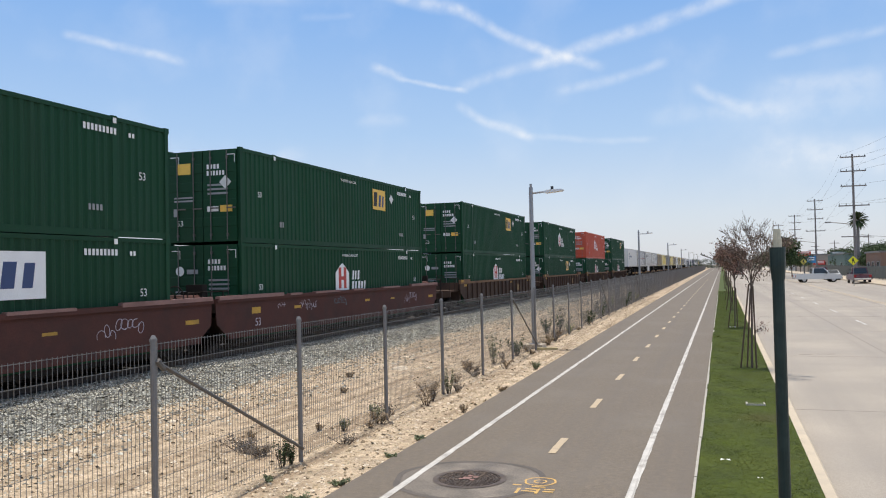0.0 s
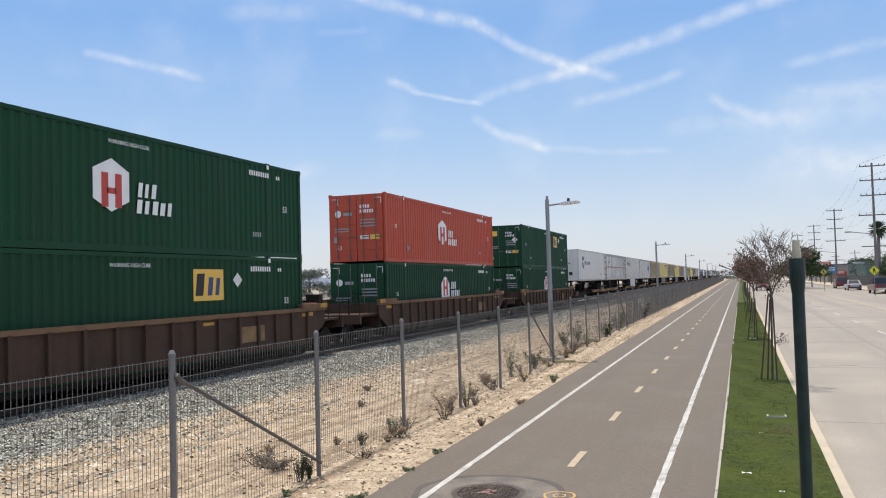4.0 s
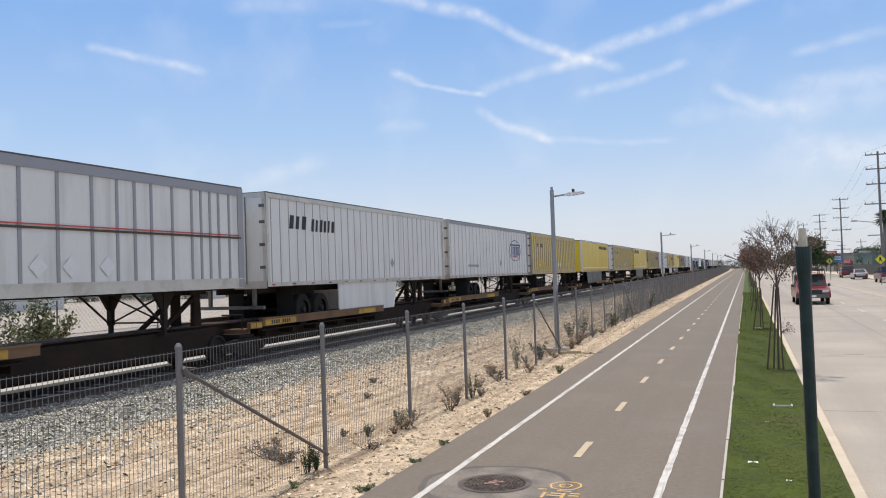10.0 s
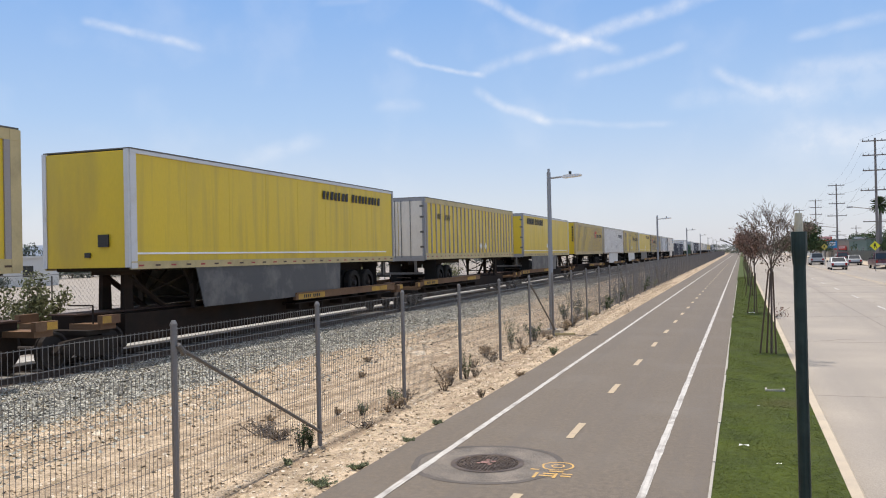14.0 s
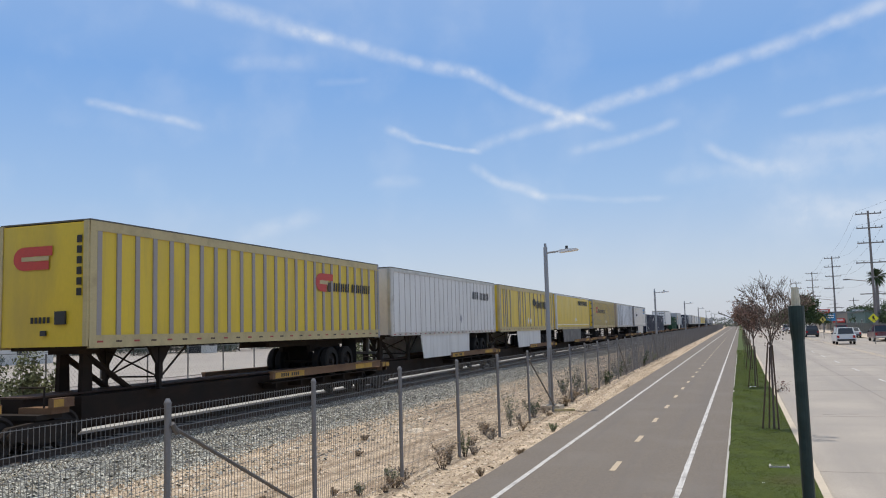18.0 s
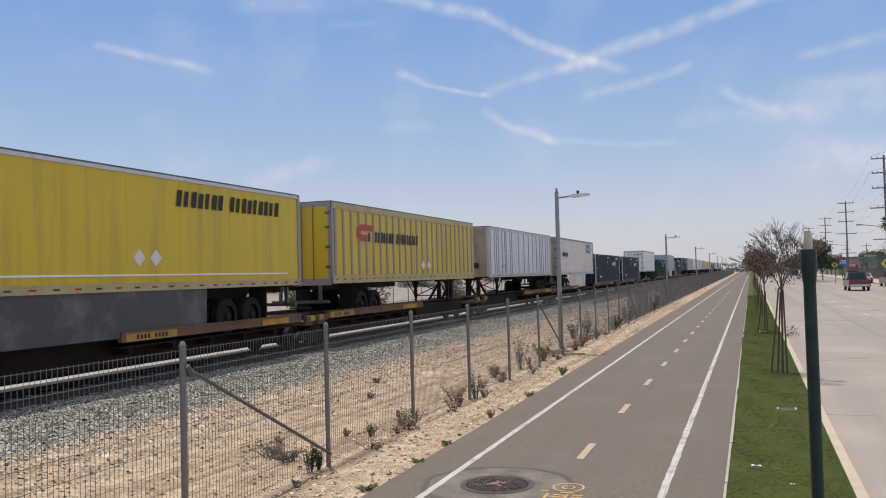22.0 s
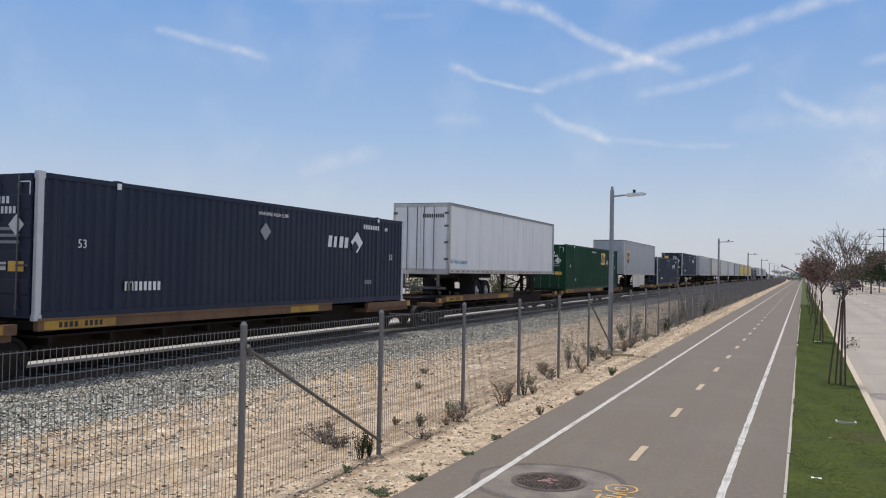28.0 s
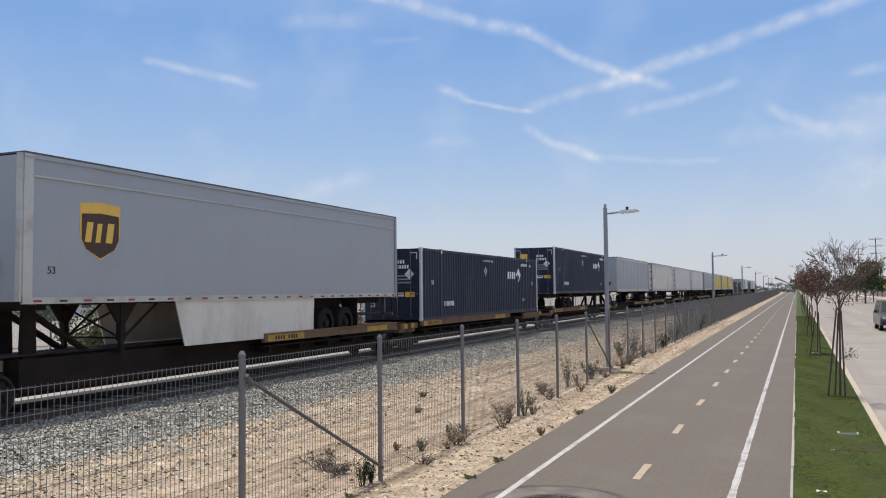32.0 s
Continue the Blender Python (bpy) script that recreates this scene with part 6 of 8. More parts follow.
# G1: silver-white panels with dark posts and a double red line
t = on_spine(trailer("white sheet-and-post trailer with dark posts and red double line", "white_panel", [0.12, 1.5, 2.7, 3.9, 4.35, 5.1, 6.2, 7.2, 8.2, 9.2, 10.2, 11.0, 11.6, 12.2, 13.0, 13.8, 14.2, 14.6, 15.0, 15.5, 16.0],
                     "post_dark", 0.09, 0.02, "far", tandem=3.2, top=("post_dark", 0.2), bottom=("rail_alu", 0.26), reflectors=False, stripe=("ink_brown", 3.58, 0.05, 0.1, 16.05)), 162.3, "far")
face_mark(t, "stripe", "bar", 0.1, 3.66, 15.9, 0.03, M["ink_red"], x=FACE + 0.034)
face_mark(t, "wordmark", "word:8", 1.62, 4.1, 0.95, 0.18, M["ink_black"], x=FACE + 0.008)
for u in (8.4, 9.3, 10.4):
    face_mark(t, "placard", "diamond", u, 2.55, 0.5, 0.48, M["placard"], x=FACE + 0.024)
# G2: white trailer, close seams, white skirt
t = on_spine(trailer("white ribbed trailer with a white side skirt", "white_panel", even(30, 0.3, 15.85), "post_grey", 0.035, 0.008, "far", "white_panel", (4.8, 10.2), tandem=3.0, top=("rail_alu", 0.12), bottom=("rail_alu", 0.1)), 179.75, "far")
face_mark(t, "wordmark", "word:3", 1.4, 4.0, 1.2, 0.44, M["ink_black"], "black unreadable lettering", x=FACE + 0.014)
face_mark(t, "wordmark", "word:6", 2.85, 3.96, 1.75, 0.42, M["ink_black"], "black unreadable lettering", x=FACE + 0.014)
face_mark(t, "placard", "diamond", 9.5, 2.7, 0.4, 0.42, M["ink_grey"], x=FACE + 0.014)
# V2: white trailer, oval emblem
t = on_spine(trailer("white ribbed trailer with a dark oval emblem", "white_panel", even(26, 0.35, 15.85), "post_grey", 0.035, 0.008, "far", tandem=4.2, top=("post_dark", 0.13), bottom=("rail_alu", 0.12), end_skin="aged_white", reflectors="dense"), 196.6, "far")
face_mark(t, "emblem", "ring", 11.5, 3.05, 2.75, 1.35, M["ink_navy"], "thin dark oval", x=FACE + 0.012)
face_mark(t, "emblem", "slant", 11.75, 4.04, 2.5, 0.09, M["ink_navy"], x=FACE + 0.013)
face_mark(t, "wordmark", "word:6", 11.95, 3.42, 2.1, 0.58, M["ink_navy"], "dark unreadable lettering", x=FACE + 0.013)
face_mark(t, "wordmark", "word:7", 12.3, 3.3, 1.2, 0.09, M["ink_red"], x=FACE + 0.013)
face_mark(t, "wordmark", "digits:14", 3.1, 2.72, 1.9, 0.12, M["ink_grey"], x=FACE + 0.012)
face_mark(t, "placard", "diamond", 9.2, 2.7, 0.42, 0.45, M["ink_grey"], x=FACE + 0.012)

YPOST = "old yellow sheet-and-post trailer with grey side posts"


def yellow_post(nose, wheels=3.0, posts=None, skirt=None, su=(4.4, 11.3), z1=T1, end_skin=None):
    return trailer(YPOST, "yellow_panel", posts or even(25, 0.3, 15.85), "post_grey", 0.15, 0.03, nose, skirt, su, tandem=wheels, top=("rail_tan", 0.2), bottom=("rail_tan", 0.26),
                   reflectors="dense", z1=z1, end_skin=end_skin)


def yellow_plate(nose, wheels=3.0, z1=T1):
    return trailer("smooth yellow trailer with a white line and dark skirt", "yellow_panel", even(7, 2.2, 14.0), "yellow_panel", 0.03, 0.004, nose, "skirt_dark", (2.6, 11.2), tandem=wheels,
                   top=("post_white", 0.07), bottom=("rail_tan", 0.16), stripe=("ink_white", 2.52, 0.045, 0.2, 15.3), reflectors="dense", z1=z1)


def logo_ct(t, u, z):
    p = face_mark(t, "logo", "ellipse", u, z, 0.85, 0.64, M["ink_red"], "red rounded logo", x=FACE + 0.036)
    face_mark(p, "logo_bar", "bar", u + 0.38, z + 0.40, 0.95, 0.24, M["ink_red"], x=FACE + 0.034)
    face_mark(p, "logo_bar", "bar", u + 0.42, z, 0.4, 0.24, M["ink_red"], x=FACE + 0.034)
    face_mark(p, "logo_bar", "bar", u + 0.9, z, 0.24, 0.34, M["ink_brown"], x=FACE + 0.034)
    face_mark(p, "logo_bar", "bar", u + 0.3, z + 0.26, 0.62, 0.13, M["rail_tan"], x=FACE + 0.040)


def words_ct(t, u, z, w, h):
    face_mark(t, "wordmark", "word:7", u, z, w * 0.42, h, M["ink_black"], "black unreadable lettering", x=FACE + 0.036)
    face_mark(t, "wordmark", "word:9", u + w * 0.47, z, w * 0.53, h, M["ink_black"], "black unreadable lettering", x=FACE + 0.036)


t = on_spine(yellow_post("far", end_skin="aged_white"), 213.8, "far")
face_mark(t, "wordmark", "word:3", 1.75, 4.1, 0.45, 0.27, M["ink_black"], x=FACE + 0.036)
face_mark(t, "wordmark", "word:6", 2.8, 4.08, 0.85, 0.27, M["ink_black"], x=FACE + 0.036)
face_mark(t, "patch", "bar", 2.3, 2.72, 0.5, 0.16, M["ink_gold"], x=FACE + 0.036)
for u in (8.7, 9.4):
    face_mark(t, "placard", "diamond", u, 2.62, 0.45, 0.4, M["placard"], x=FACE + 0.036)
t = on_spine(yellow_plate("near"), 233.2, "near")
words_ct(t, 9.8, 4.4, 5.0, 0.3)
t = on_spine(yellow_post("far", end_skin="aged_white"), 253.1, "far")
face_mark(t, "wordmark", "word:3", 1.75, 4.1, 0.45, 0.27, M["ink_black"], x=FACE + 0.036)
face_mark(t, "wordmark", "word:6", 2.8, 4.08, 0.85, 0.27, M["ink_black"], x=FACE + 0.036)
for u in (8.7, 9.6):
    face_mark(t, "placard", "diamond", u, 2.62, 0.45, 0.4, M["placard"], x=FACE + 0.036)
t = on_spine(yellow_plate("far", 3.2), 272.0, "far")
words_ct(t, 1.15, 4.38, 5.0, 0.44)
for u in (7.4, 8.1):
    face_mark(t, "placard", "diamond", u, 2.68, 0.42, 0.42, M["placard"], x=FACE + 0.008)
t = on_spine(yellow_post("near", 3.4), 291.4, "near")
logo_ct(t, 10.7, 3.82)
words_ct(t, 12.05, 3.85, 3.2, 0.32)
end_mark(t, "logo", "ellipse", -0.85, 3.98, 0.6, 0.54, M["ink_red"])
end_mark(t, "logo", "bar", -0.55, 4.30, 0.85, 0.22, M["ink_red"], -LONG - 0.062)
end_mark(t, "logo", "bar", -0.55, 3.98, 0.75, 0.2, M["ink_red"], -LONG - 0.062)
end_mark(t, "logo", "bar", -0.6, 4.19, 0.8, 0.1, M["rail_tan"], -LONG - 0.066)
for k in range(6):
    end_mark(t, "number", "bar", 1.0, 3.35 + 0.24 * k, 0.14, 0.17, M["ink_black"], -LONG - 0.062)
end_mark(t, "number", "digits:5", -0.3, 2.75, 0.6, 0.14, M["ink_black"], -LONG - 0.062)
t = on_spine(trailer("white ribbed trailer with a white side skirt", "white_panel", even(25, 0.35, 15.8), "post_grey", 0.04, 0.008, "near", "white_panel", (3.6, 11.0), tandem=3.0, top=("rail_alu", 0.12), bottom=("rail_alu", 0.12), end_skin="aged_white", reflectors="dense"), 308.8, "near")
face_mark(t, "wordmark", "word:3", 11.65, 4.02, 1.15, 0.42, M["ink_black"], "black unreadable lettering", x=FACE + 0.014)
face_mark(t, "wordmark", "word:6", 13.05, 4.0, 1.8, 0.42, M["ink_black"], "black unreadable lettering", x=FACE + 0.014)
face_mark(t, "placard", "diamond", 9.3, 2.68, 0.42, 0.5, M["ink_grey"], x=FACE + 0.014)
t = on_spine(yellow_post("near", 3.2, posts=[0.3, 1.0, 1.5, 1.9, 2.7, 4.9, 5.3, 6.1, 6.8, 8.2, 9.4, 10.6, 11.8, 13.0, 13.6, 14.2, 15.4], skirt="white_panel", su=(4.4, 11.4)), 326.0, "near")
face_mark(t, "logo", "ellipse", 8.95, 3.9, 1.0, 0.55, M["ink_black"], x=FACE + 0.034)
words_ct(t, 9.9, 3.76, 4.8, 0.52)
for u in (7.2, 7.95):
    face_mark(t, "placard", "diamond", u, 2.6, 0.5, 0.5, M["placard"], x=FACE + 0.036)
t = on_spine(yellow_plate("near", 3.3), 343.4, "near")
words_ct(t, 9.9, 4.3, 5.0, 0.42)
for u in (8.3, 8.9):
    face_mark(t, "placard", "diamond", u, 2.75, 0.42, 0.42, M["placard"], x=FACE + 0.008)
t = on_spine(yellow_post("far", 3.2), 361.75, "far")
logo_ct(t, 2.05, 3.72)
words_ct(t, 3.6, 3.7, 4.6, 0.42)
for u in (8.5, 9.2):
    face_mark(t, "placard", "diamond", u, 2.62, 0.5, 0.42, M["placard"], x=FACE + 0.036)
# S1: silver, dark posts
t = on_spine(trailer("dull silver sheet-and-post trailer with dark posts", "silver_panel", [0.35, 1.2, 1.6, 2.0, 2.8, 3.4, 3.7, 4.6, 5.0, 6.6, 8.0, 9.2, 10.3, 11.4, 12.4, 12.9, 13.4, 14.2, 14.9, 15.7],
                     "post_dark", 0.085, 0.022, "near", tandem=3.2, top=("rail_alu", 0.12), bottom=("rail_alu", 0.16), end_skin="aged_brown", reflectors="dense"), 380.75, "near")
end_mark(t, "number", "digits:4", -1.05, 3.15, 0.5, 0.14, M["ink_black"])
end_mark(t, "number", "digits:6", -1.05, 2.9, 0.7, 0.14, M["ink_black"])
face_mark(t, "number", "digits:6", 2.6, 2.75, 0.8, 0.12, M["ink_grey"], x=FACE + 0.024)
# I1: horizontal bright ribs
t = on_spine(trailer("aged white trailer with horizontal ribs and blue arrow panel", "aged_white", (), nose="far", skirt="aged_white", skirt_u=(5.1, 12.2), tandem=3.9, rim_mat="rim", top=("post_dark", 0.08), bottom=("rail_alu", 0.16), end_skin="aged_brown", reflectors=False), 398.7, "far")
for k in range(15):
    bm = bmesh.new()
    box(bm, HALF, HALF + 0.012, -LONG + 0.25, LONG - 0.2, 2.55 + 0.165 * k, 2.576 + 0.165 * k)
    part("rib_line", bm, M["rib_bright"], t)
face_mark(t, "wordmark", "word:10", 2.15, 3.62, 2.25, 0.32, M["ink_black"], "black unreadable lettering", x=FACE + 0.018)
face_mark(t, "emblem", "ring", 2.5, 3.45, 1.75, 0.7, M["ink_navy"], x=FACE + 0.016)
p = face_mark(t, "arrow_panel", "arrow", 12.45, 4.0, 2.4, 0.8, M["ink_blue"], "blue arrow-shaped panel", x=FACE + 0.018)
face_mark(p, "arrow_lettering", "digits:9", 12.65, 4.25, 1.9, 0.3, M["rail_tan"], x=FACE + 0.022)
for u, z in ((13.4, 2.6), (13.4, 3.3), (3.3, 2.75)):
    face_mark(t, "scuff", "bar", u, z, 0.1, 0.3, M["ink_black"], x=FACE + 0.018)


def blue():
    c = container("box_blue", "dark navy corrugated container with a white diamond mark", "containers on the train", True)
    container_marks(c, "gold")
    face_mark(c, "wordmark", "word:4", 10.75, 1.78, 1.35, 0.36, M["ink_white"], "white unreadable lettering")
    for k in range(2):
        face_mark(c, "diamond_mark", "diamond", 12.2 + 0.02 * k, 1.62, 0.8 - 0.3 * k, 0.72 - 0.3 * k, M["ink_white" if k == 0 else "box_blue"], x=FACE + 0.006 + 0.004 * k)
    face_mark(c, "number", "digits:8", 2.3, 0.55, 1.15, 0.2, M["ink_white"])
    face_mark(c, "placard", "diamond", 7.2, 1.85, 0.5, 0.5, M["ink_grey"])
    return c


CZ = 1.17
on_spine(blue(), 416.35, "box", CZ)
on_spine(blue(), 434.9, "box", CZ)
# W5: plain white, rear doors first
t = on_spine(trailer("plain white 53-foot trailer with closed rear doors", "clean_white", even(9, 2.0, 15.2), "post_white", 0.025, 0.004, "far", tandem=4.3, rim_mat="rim", top=("post_dark", 0.06), bottom=("rail_alu", 0.14), reflectors="dense", z1=T1 + 0.04), 455.4, "far")
face_text(t, "Air Ride Equipped", 0.15, 2.58, 0.19, M["ink_blue"])
end_mark(t, "number", "digits:10", 0.1, 4.5, 1.0, 0.16, M["ink_black"])
c = green(door="gold")
brand_gold(c, 10.15, 1.72)
face_mark(c, "placard", "diamond", 12.0, 1.66, 0.5, 0.45, M["placard"])
on_spine(c, 474.55, "box", CZ)
# P1: plain grey with a brown and gold shield
t = on_spine(trailer("plain grey trailer with a brown and gold shield emblem", "grey_panel", (), nose="near", skirt="aged_white", skirt_u=(4.3, 10.5), tandem=4.2, rim_mat="rim_dark", top=("grey_panel", 0.06), bottom=("rail_alu", 0.1), reflectors="dense", cap="rail_alu", z1=T1,
                     stripe=("rail_alu", 4.62, 0.03, 0.2, 16.0)), 493.5, "near")
p = face_mark(t, "shield", "shield", 1.38, 3.05, 1.1, 1.22, M["ink_gold"], "gold-topped brown shield emblem", x=FACE + 0.008)
face_mark(p, "shield_field", "shield", 1.42, 3.09, 1.02, 0.95, M["ink_brown"], x=FACE + 0.012)
face_mark(p, "shield_bar", "word:3", 1.5, 3.42, 0.85, 0.42, M["ink_gold"], x=FACE + 0.016)
face_text(t, "53", 0.58, 2.75, 0.15, M["ink_black"])
on_spine(blue(), 511.9, "box", CZ)
chassis = thing("container_chassis", "dark steel container chassis on its wheels", "chassis")
bm = bmesh.new()
for x in (-0.45, 0.45):
    box(bm, x - 0.07, x + 0.07, -8.0, 8.0, 1.85, 2.08)
for y in (-7.9, -4.0, 0.0, 4.0, 7.9):
    box(bm, -1.2, 1.2, y - 0.1, y + 0.1, 1.94, 2.12)
part("beam_frame", bm, M["under_dark"], chassis)
for d in (-5.3, -4.06):
    wheel_pair(chassis, d, 1.36, "rim_dark")
for q in (1, -1):
    bm = bmesh.new()
    box(bm, q * 0.85 - 0.07, q * 0.85 + 0.07, 4.9, 5.1, 1.06, 1.95)
    part("landing_leg", bm, M["under_dark"], chassis)
on_spine(chassis, 531.9, "far")
add_load(blue(), 531.9, 2.12)
# the rest of the train, seen only from afar
rest = [("grey_panel", "near"), ("aged_white", "far"), ("white_panel", "far"), ("white_panel", "near"), ("grey_panel", "far"), ("yellow_panel", "near"), ("yellow_panel", "far"), ("yellow_panel", "far"),
        ("box", None), ("box", None), ("grey_panel", "near"), ("white_panel", "far"), ("box", None), ("grey_panel", "far"), ("white_panel", "near"), ("box", None)]
mid = 551.9
plain = {}
for skin, nose in rest:
    if skin == "box":
        if skin not in plain:
            plain[skin] = blue()
            load = plain[skin]
        else:
            load = copy_thing(plain[skin], pose(0, 0, 0))
        on_spine(load, mid, "box", CZ)
    else:
        key = (skin, nose)
        if key not in plain:
            plain[key] = load = trailer({"grey_panel": "plain grey trailer", "aged_white": "aged white trailer", "white_panel": "plain white trailer", "yellow_panel": "plain yellow trailer"}[skin] + " on a spine car far along the train",
                                        skin, even(9, 1, 15), "post_grey", 0.04, 0.008, nose, tandem=3.2, reflectors=False)
        else:
            load = copy_thing(plain[key], pose(0, 0, 0))
        on_spine(load, mid, nose)
    mid += 18.6

# ---- plants ----
def leaf_cloud(n, centre, size, seed, leaf, flat=1.0):
    """Leaf quads in an uneven cloud; verts and faces."""
    r = np.random.default_rng(seed)
    p = r.normal(0, 1, (n, 3))
    p /= np.linalg.norm(p, axis=1)[:, None]
    p *= (r.random(n) ** 0.45)[:, None] * np.array(size)
    p *= (1 + 0.35 * np.sin(p[:, :1] * 5 / size[0] + seed) * np.cos(p[:, 1:2] * 4 / size[1]))
    a = r.normal(0, 1, (n, 3)); a /= np.linalg.norm(a, axis=1)[:, None]
    b = np.cross(a, r.normal(0, 1, (n, 3))); b /= np.linalg.norm(b, axis=1)[:, None]
    s = leaf * r.uniform(0.6, 1.4, n)[:, None]
    c = p + np.array(centre)
    v = np.stack([c - a * s, c - b * s * 0.5, c + a * s, c + b * s * 0.5], 1)
    return v.reshape(-1, 3)


def leaf_mesh(name, clouds, mat, parent):
    v = np.concatenate(clouds)
    f = np.arange(len(v)).reshape(-1, 4)
    ob = new(name, raw_mesh(name, v.tolist(), f.tolist(), mat))
    ob.parent = parent
    return ob


def street_tree(x, y, seed, height, leafy, mat, label, bare):
    """A young vase-shaped tree of fine twigs on a thin trunk held by rough stakes."""
    rg = random.Random(seed)
    t = thing("street_tree", label, "tree", "young trees on the verge")
    t.location = (lean_x(x, y), y, 0)
    bm = bmesh.new()
    tips = []
    thick = 0.0024 + 0.00007 * y

    def twig(p, d, length, r, depth):
        bend = Vector((rg.uniform(-1, 1), rg.uniform(-1, 1), rg.uniform(-0.35, 0.3))) * 0.3
        mid_p = p + d * length * 0.5
        d2 = (d + bend).normalized()
        q = mid_p + d2 * length * 0.5
        tube(bm, p, mid_p, r, r * 0.85, seg=5 if depth < 2 else 3, caps=False)
        tube(bm, mid_p, q, r * 0.85, r * 0.65, seg=5 if depth < 2 else 3, caps=False)
        tips.append((q, depth))
        if depth == 4 or length < 0.07:
            return
        for k in range((3, 3, 3, 3)[depth]):
            w = Vector((rg.uniform(-1, 1), rg.uniform(-1, 1), rg.uniform(-0.25, 0.7)))
            start = mid_p.lerp(q, rg.uniform(0.0, 1.0)) if k else q
            twig(start, (d2 + w * 0.62).normalized(), length * rg.uniform(0.5, 0.85), max(thick, r * 0.55), depth + 1)
    fork = Vector((0.06, 0.0, height * (0.54 if bare else 0.60)))
    lean = Vector((rg.uniform(-0.05, 0.1), rg.uniform(-0.05, 0.05), 0))
    tube(bm, (0.02, 0.02, -0.05), fork * 0.5 + lean, 0.026, 0.024, seg=8, caps=False)
    tube(bm, fork * 0.5 + lean, fork, 0.024, 0.022, seg=8, caps=False)
    for k in range(10):
        a = 2 * math.pi * (k + rg.uniform(-0.3, 0.3)) / 10
        s = 0.55 if k % 2 else 0.28
        d = Vector((math.cos(a) * s + (0.16 if bare else 0.0), math.sin(a) * s, rg.uniform(0.55, 1.0))).normalized()
        twig(fork - Vector((0, 0, rg.uniform(0.0, 0.25))), d, height * rg.uniform(0.12, 0.18), 0.013, 0)
    part("trunk", bm, M["tree_bark"], t, normals=False)
    clouds = []
    leaf = 0.017 + 0.00035 * y
    for i, (q, dep) in enumerate(tips):
        if dep >= 1 and rg.random() < leafy * (0.35 if bare else 1.0) and (not bare or q.z < height * 0.8):
            clouds.append(leaf_cloud(5 if bare else 7, q, (0.10, 0.10, 0.07), seed * 999 + i, leaf))
    clouds.append(leaf_cloud(1000 if bare else 900, fork + Vector((0.12 if bare else 0, 0, 0.4)), (0.52, 0.52, 0.5), seed + 5, leaf))
    if not bare:
        clouds.append(leaf_cloud(1200, fork + Vector((-0.05, 0, 0.62)), (0.62, 0.62, 0.5), seed + 6, leaf))
    leaf_mesh("crown", clouds, M[mat], t)
    for k, (dx, dy, h) in enumerate(((-0.24, 0.02, 2.0), (0.12, -0.10, 1.95), (-0.09, 0.10, 1.9))[: 3 if bare else 2]):
        bm = bmesh.new()
        tube(bm, (dx, dy, -0.1), (0.06 + dx * 0.25, dy * 0.5, h if bare else h * 0.8), 0.021, 0.019, seg=6)
        part("stake", bm, M["stake"], t, "rough wooden stake")
    if bare:
        bm = bmesh.new()
        for k in range(5):
            tube(bm, (0.08, -0.02, 0.85), (0.25 + 0.05 * k, rg.uniform(-0.12, 0.12), 0.82 + 0.07 * k), 0.006, 0.003, seg=4, caps=False)
        shoot = part("side_shoot", bm, M["tree_bark"], t, "low leafy side shoot", normals=False)
        leaf_mesh("foliage", [leaf_cloud(60, (0.27, 0, 0.98), (0.19, 0.15, 0.17), 9, 0.026)], M["leaf_red"], shoot)
    return t


TREES = [(0.66, 21.2, 3.95, 0.55, "leaf_olive"), (0.46, 34.5, 3.4, 0.55, "leaf_red"), (0.45, 47.5, 3.4, 0.5, "leaf_olive"), (0.45, 60.5, 3.5, 0.5, "leaf_red"), (0.45, 74.0, 3.6, 0.5, "leaf_red"),
         (0.45, 88.0, 3.7, 0.5, "leaf_red"), (0.45, 102.0, 3.7, 0.5, "leaf_red"), (0.45, 117.0, 3.7, 0.5, "leaf_olive"), (0.45, 133.0, 3.6, 0.5, "leaf_red"), (0.45, 150.0, 3.6, 0.5, "leaf_olive")]
for i, (x, y, h, lf, mt) in enumerate(TREES):
    street_tree(x, y, 11 + i, h, lf, mt, "young staked tree, fine windblown twigs and few brown leaves" if i < 1 else "young staked tree with a reddish brown crown", i < 1)


def shrub(x, y, r, h, seed, mat, label="low grey-green weed bush by the fence", n=160, leaf=0.02, ground=None, group="weeds along the fence"):
    s = thing("shrub", label, "shrub", group)
    z = earth_z(x, y) if ground is None else ground
    s.location = (x, y, z)
    rg = random.Random(seed)
    bm = bmesh.new()
    clouds = []
    stems = 9 if r < 0.6 else 16
    for k in range(stems):
        a = rg.uniform(0, 6.28)
        rr = rg.uniform(0.1, 1.0) * r
        top = Vector((math.cos(a) * rr, math.sin(a) * rr, h * rg.uniform(0.55, 1.05)))
        tube(bm, (math.cos(a) * rr * 0.2, math.sin(a) * rr * 0.2, -0.02), top, 0.006 + 0.006 * r, 0.003, seg=4, caps=False)
        for j in range(4):
            c = top * (0.35 + 0.2 * j)
            clouds.append(leaf_cloud(max(3, n // (stems * 4)), c, (r * 0.22, r * 0.22, h * 0.16), seed * 77 + k * 5 + j, leaf))
    part("stem", bm, M["stake"], s, normals=False)
    leaf_mesh("foliage", clouds, M[mat], s)


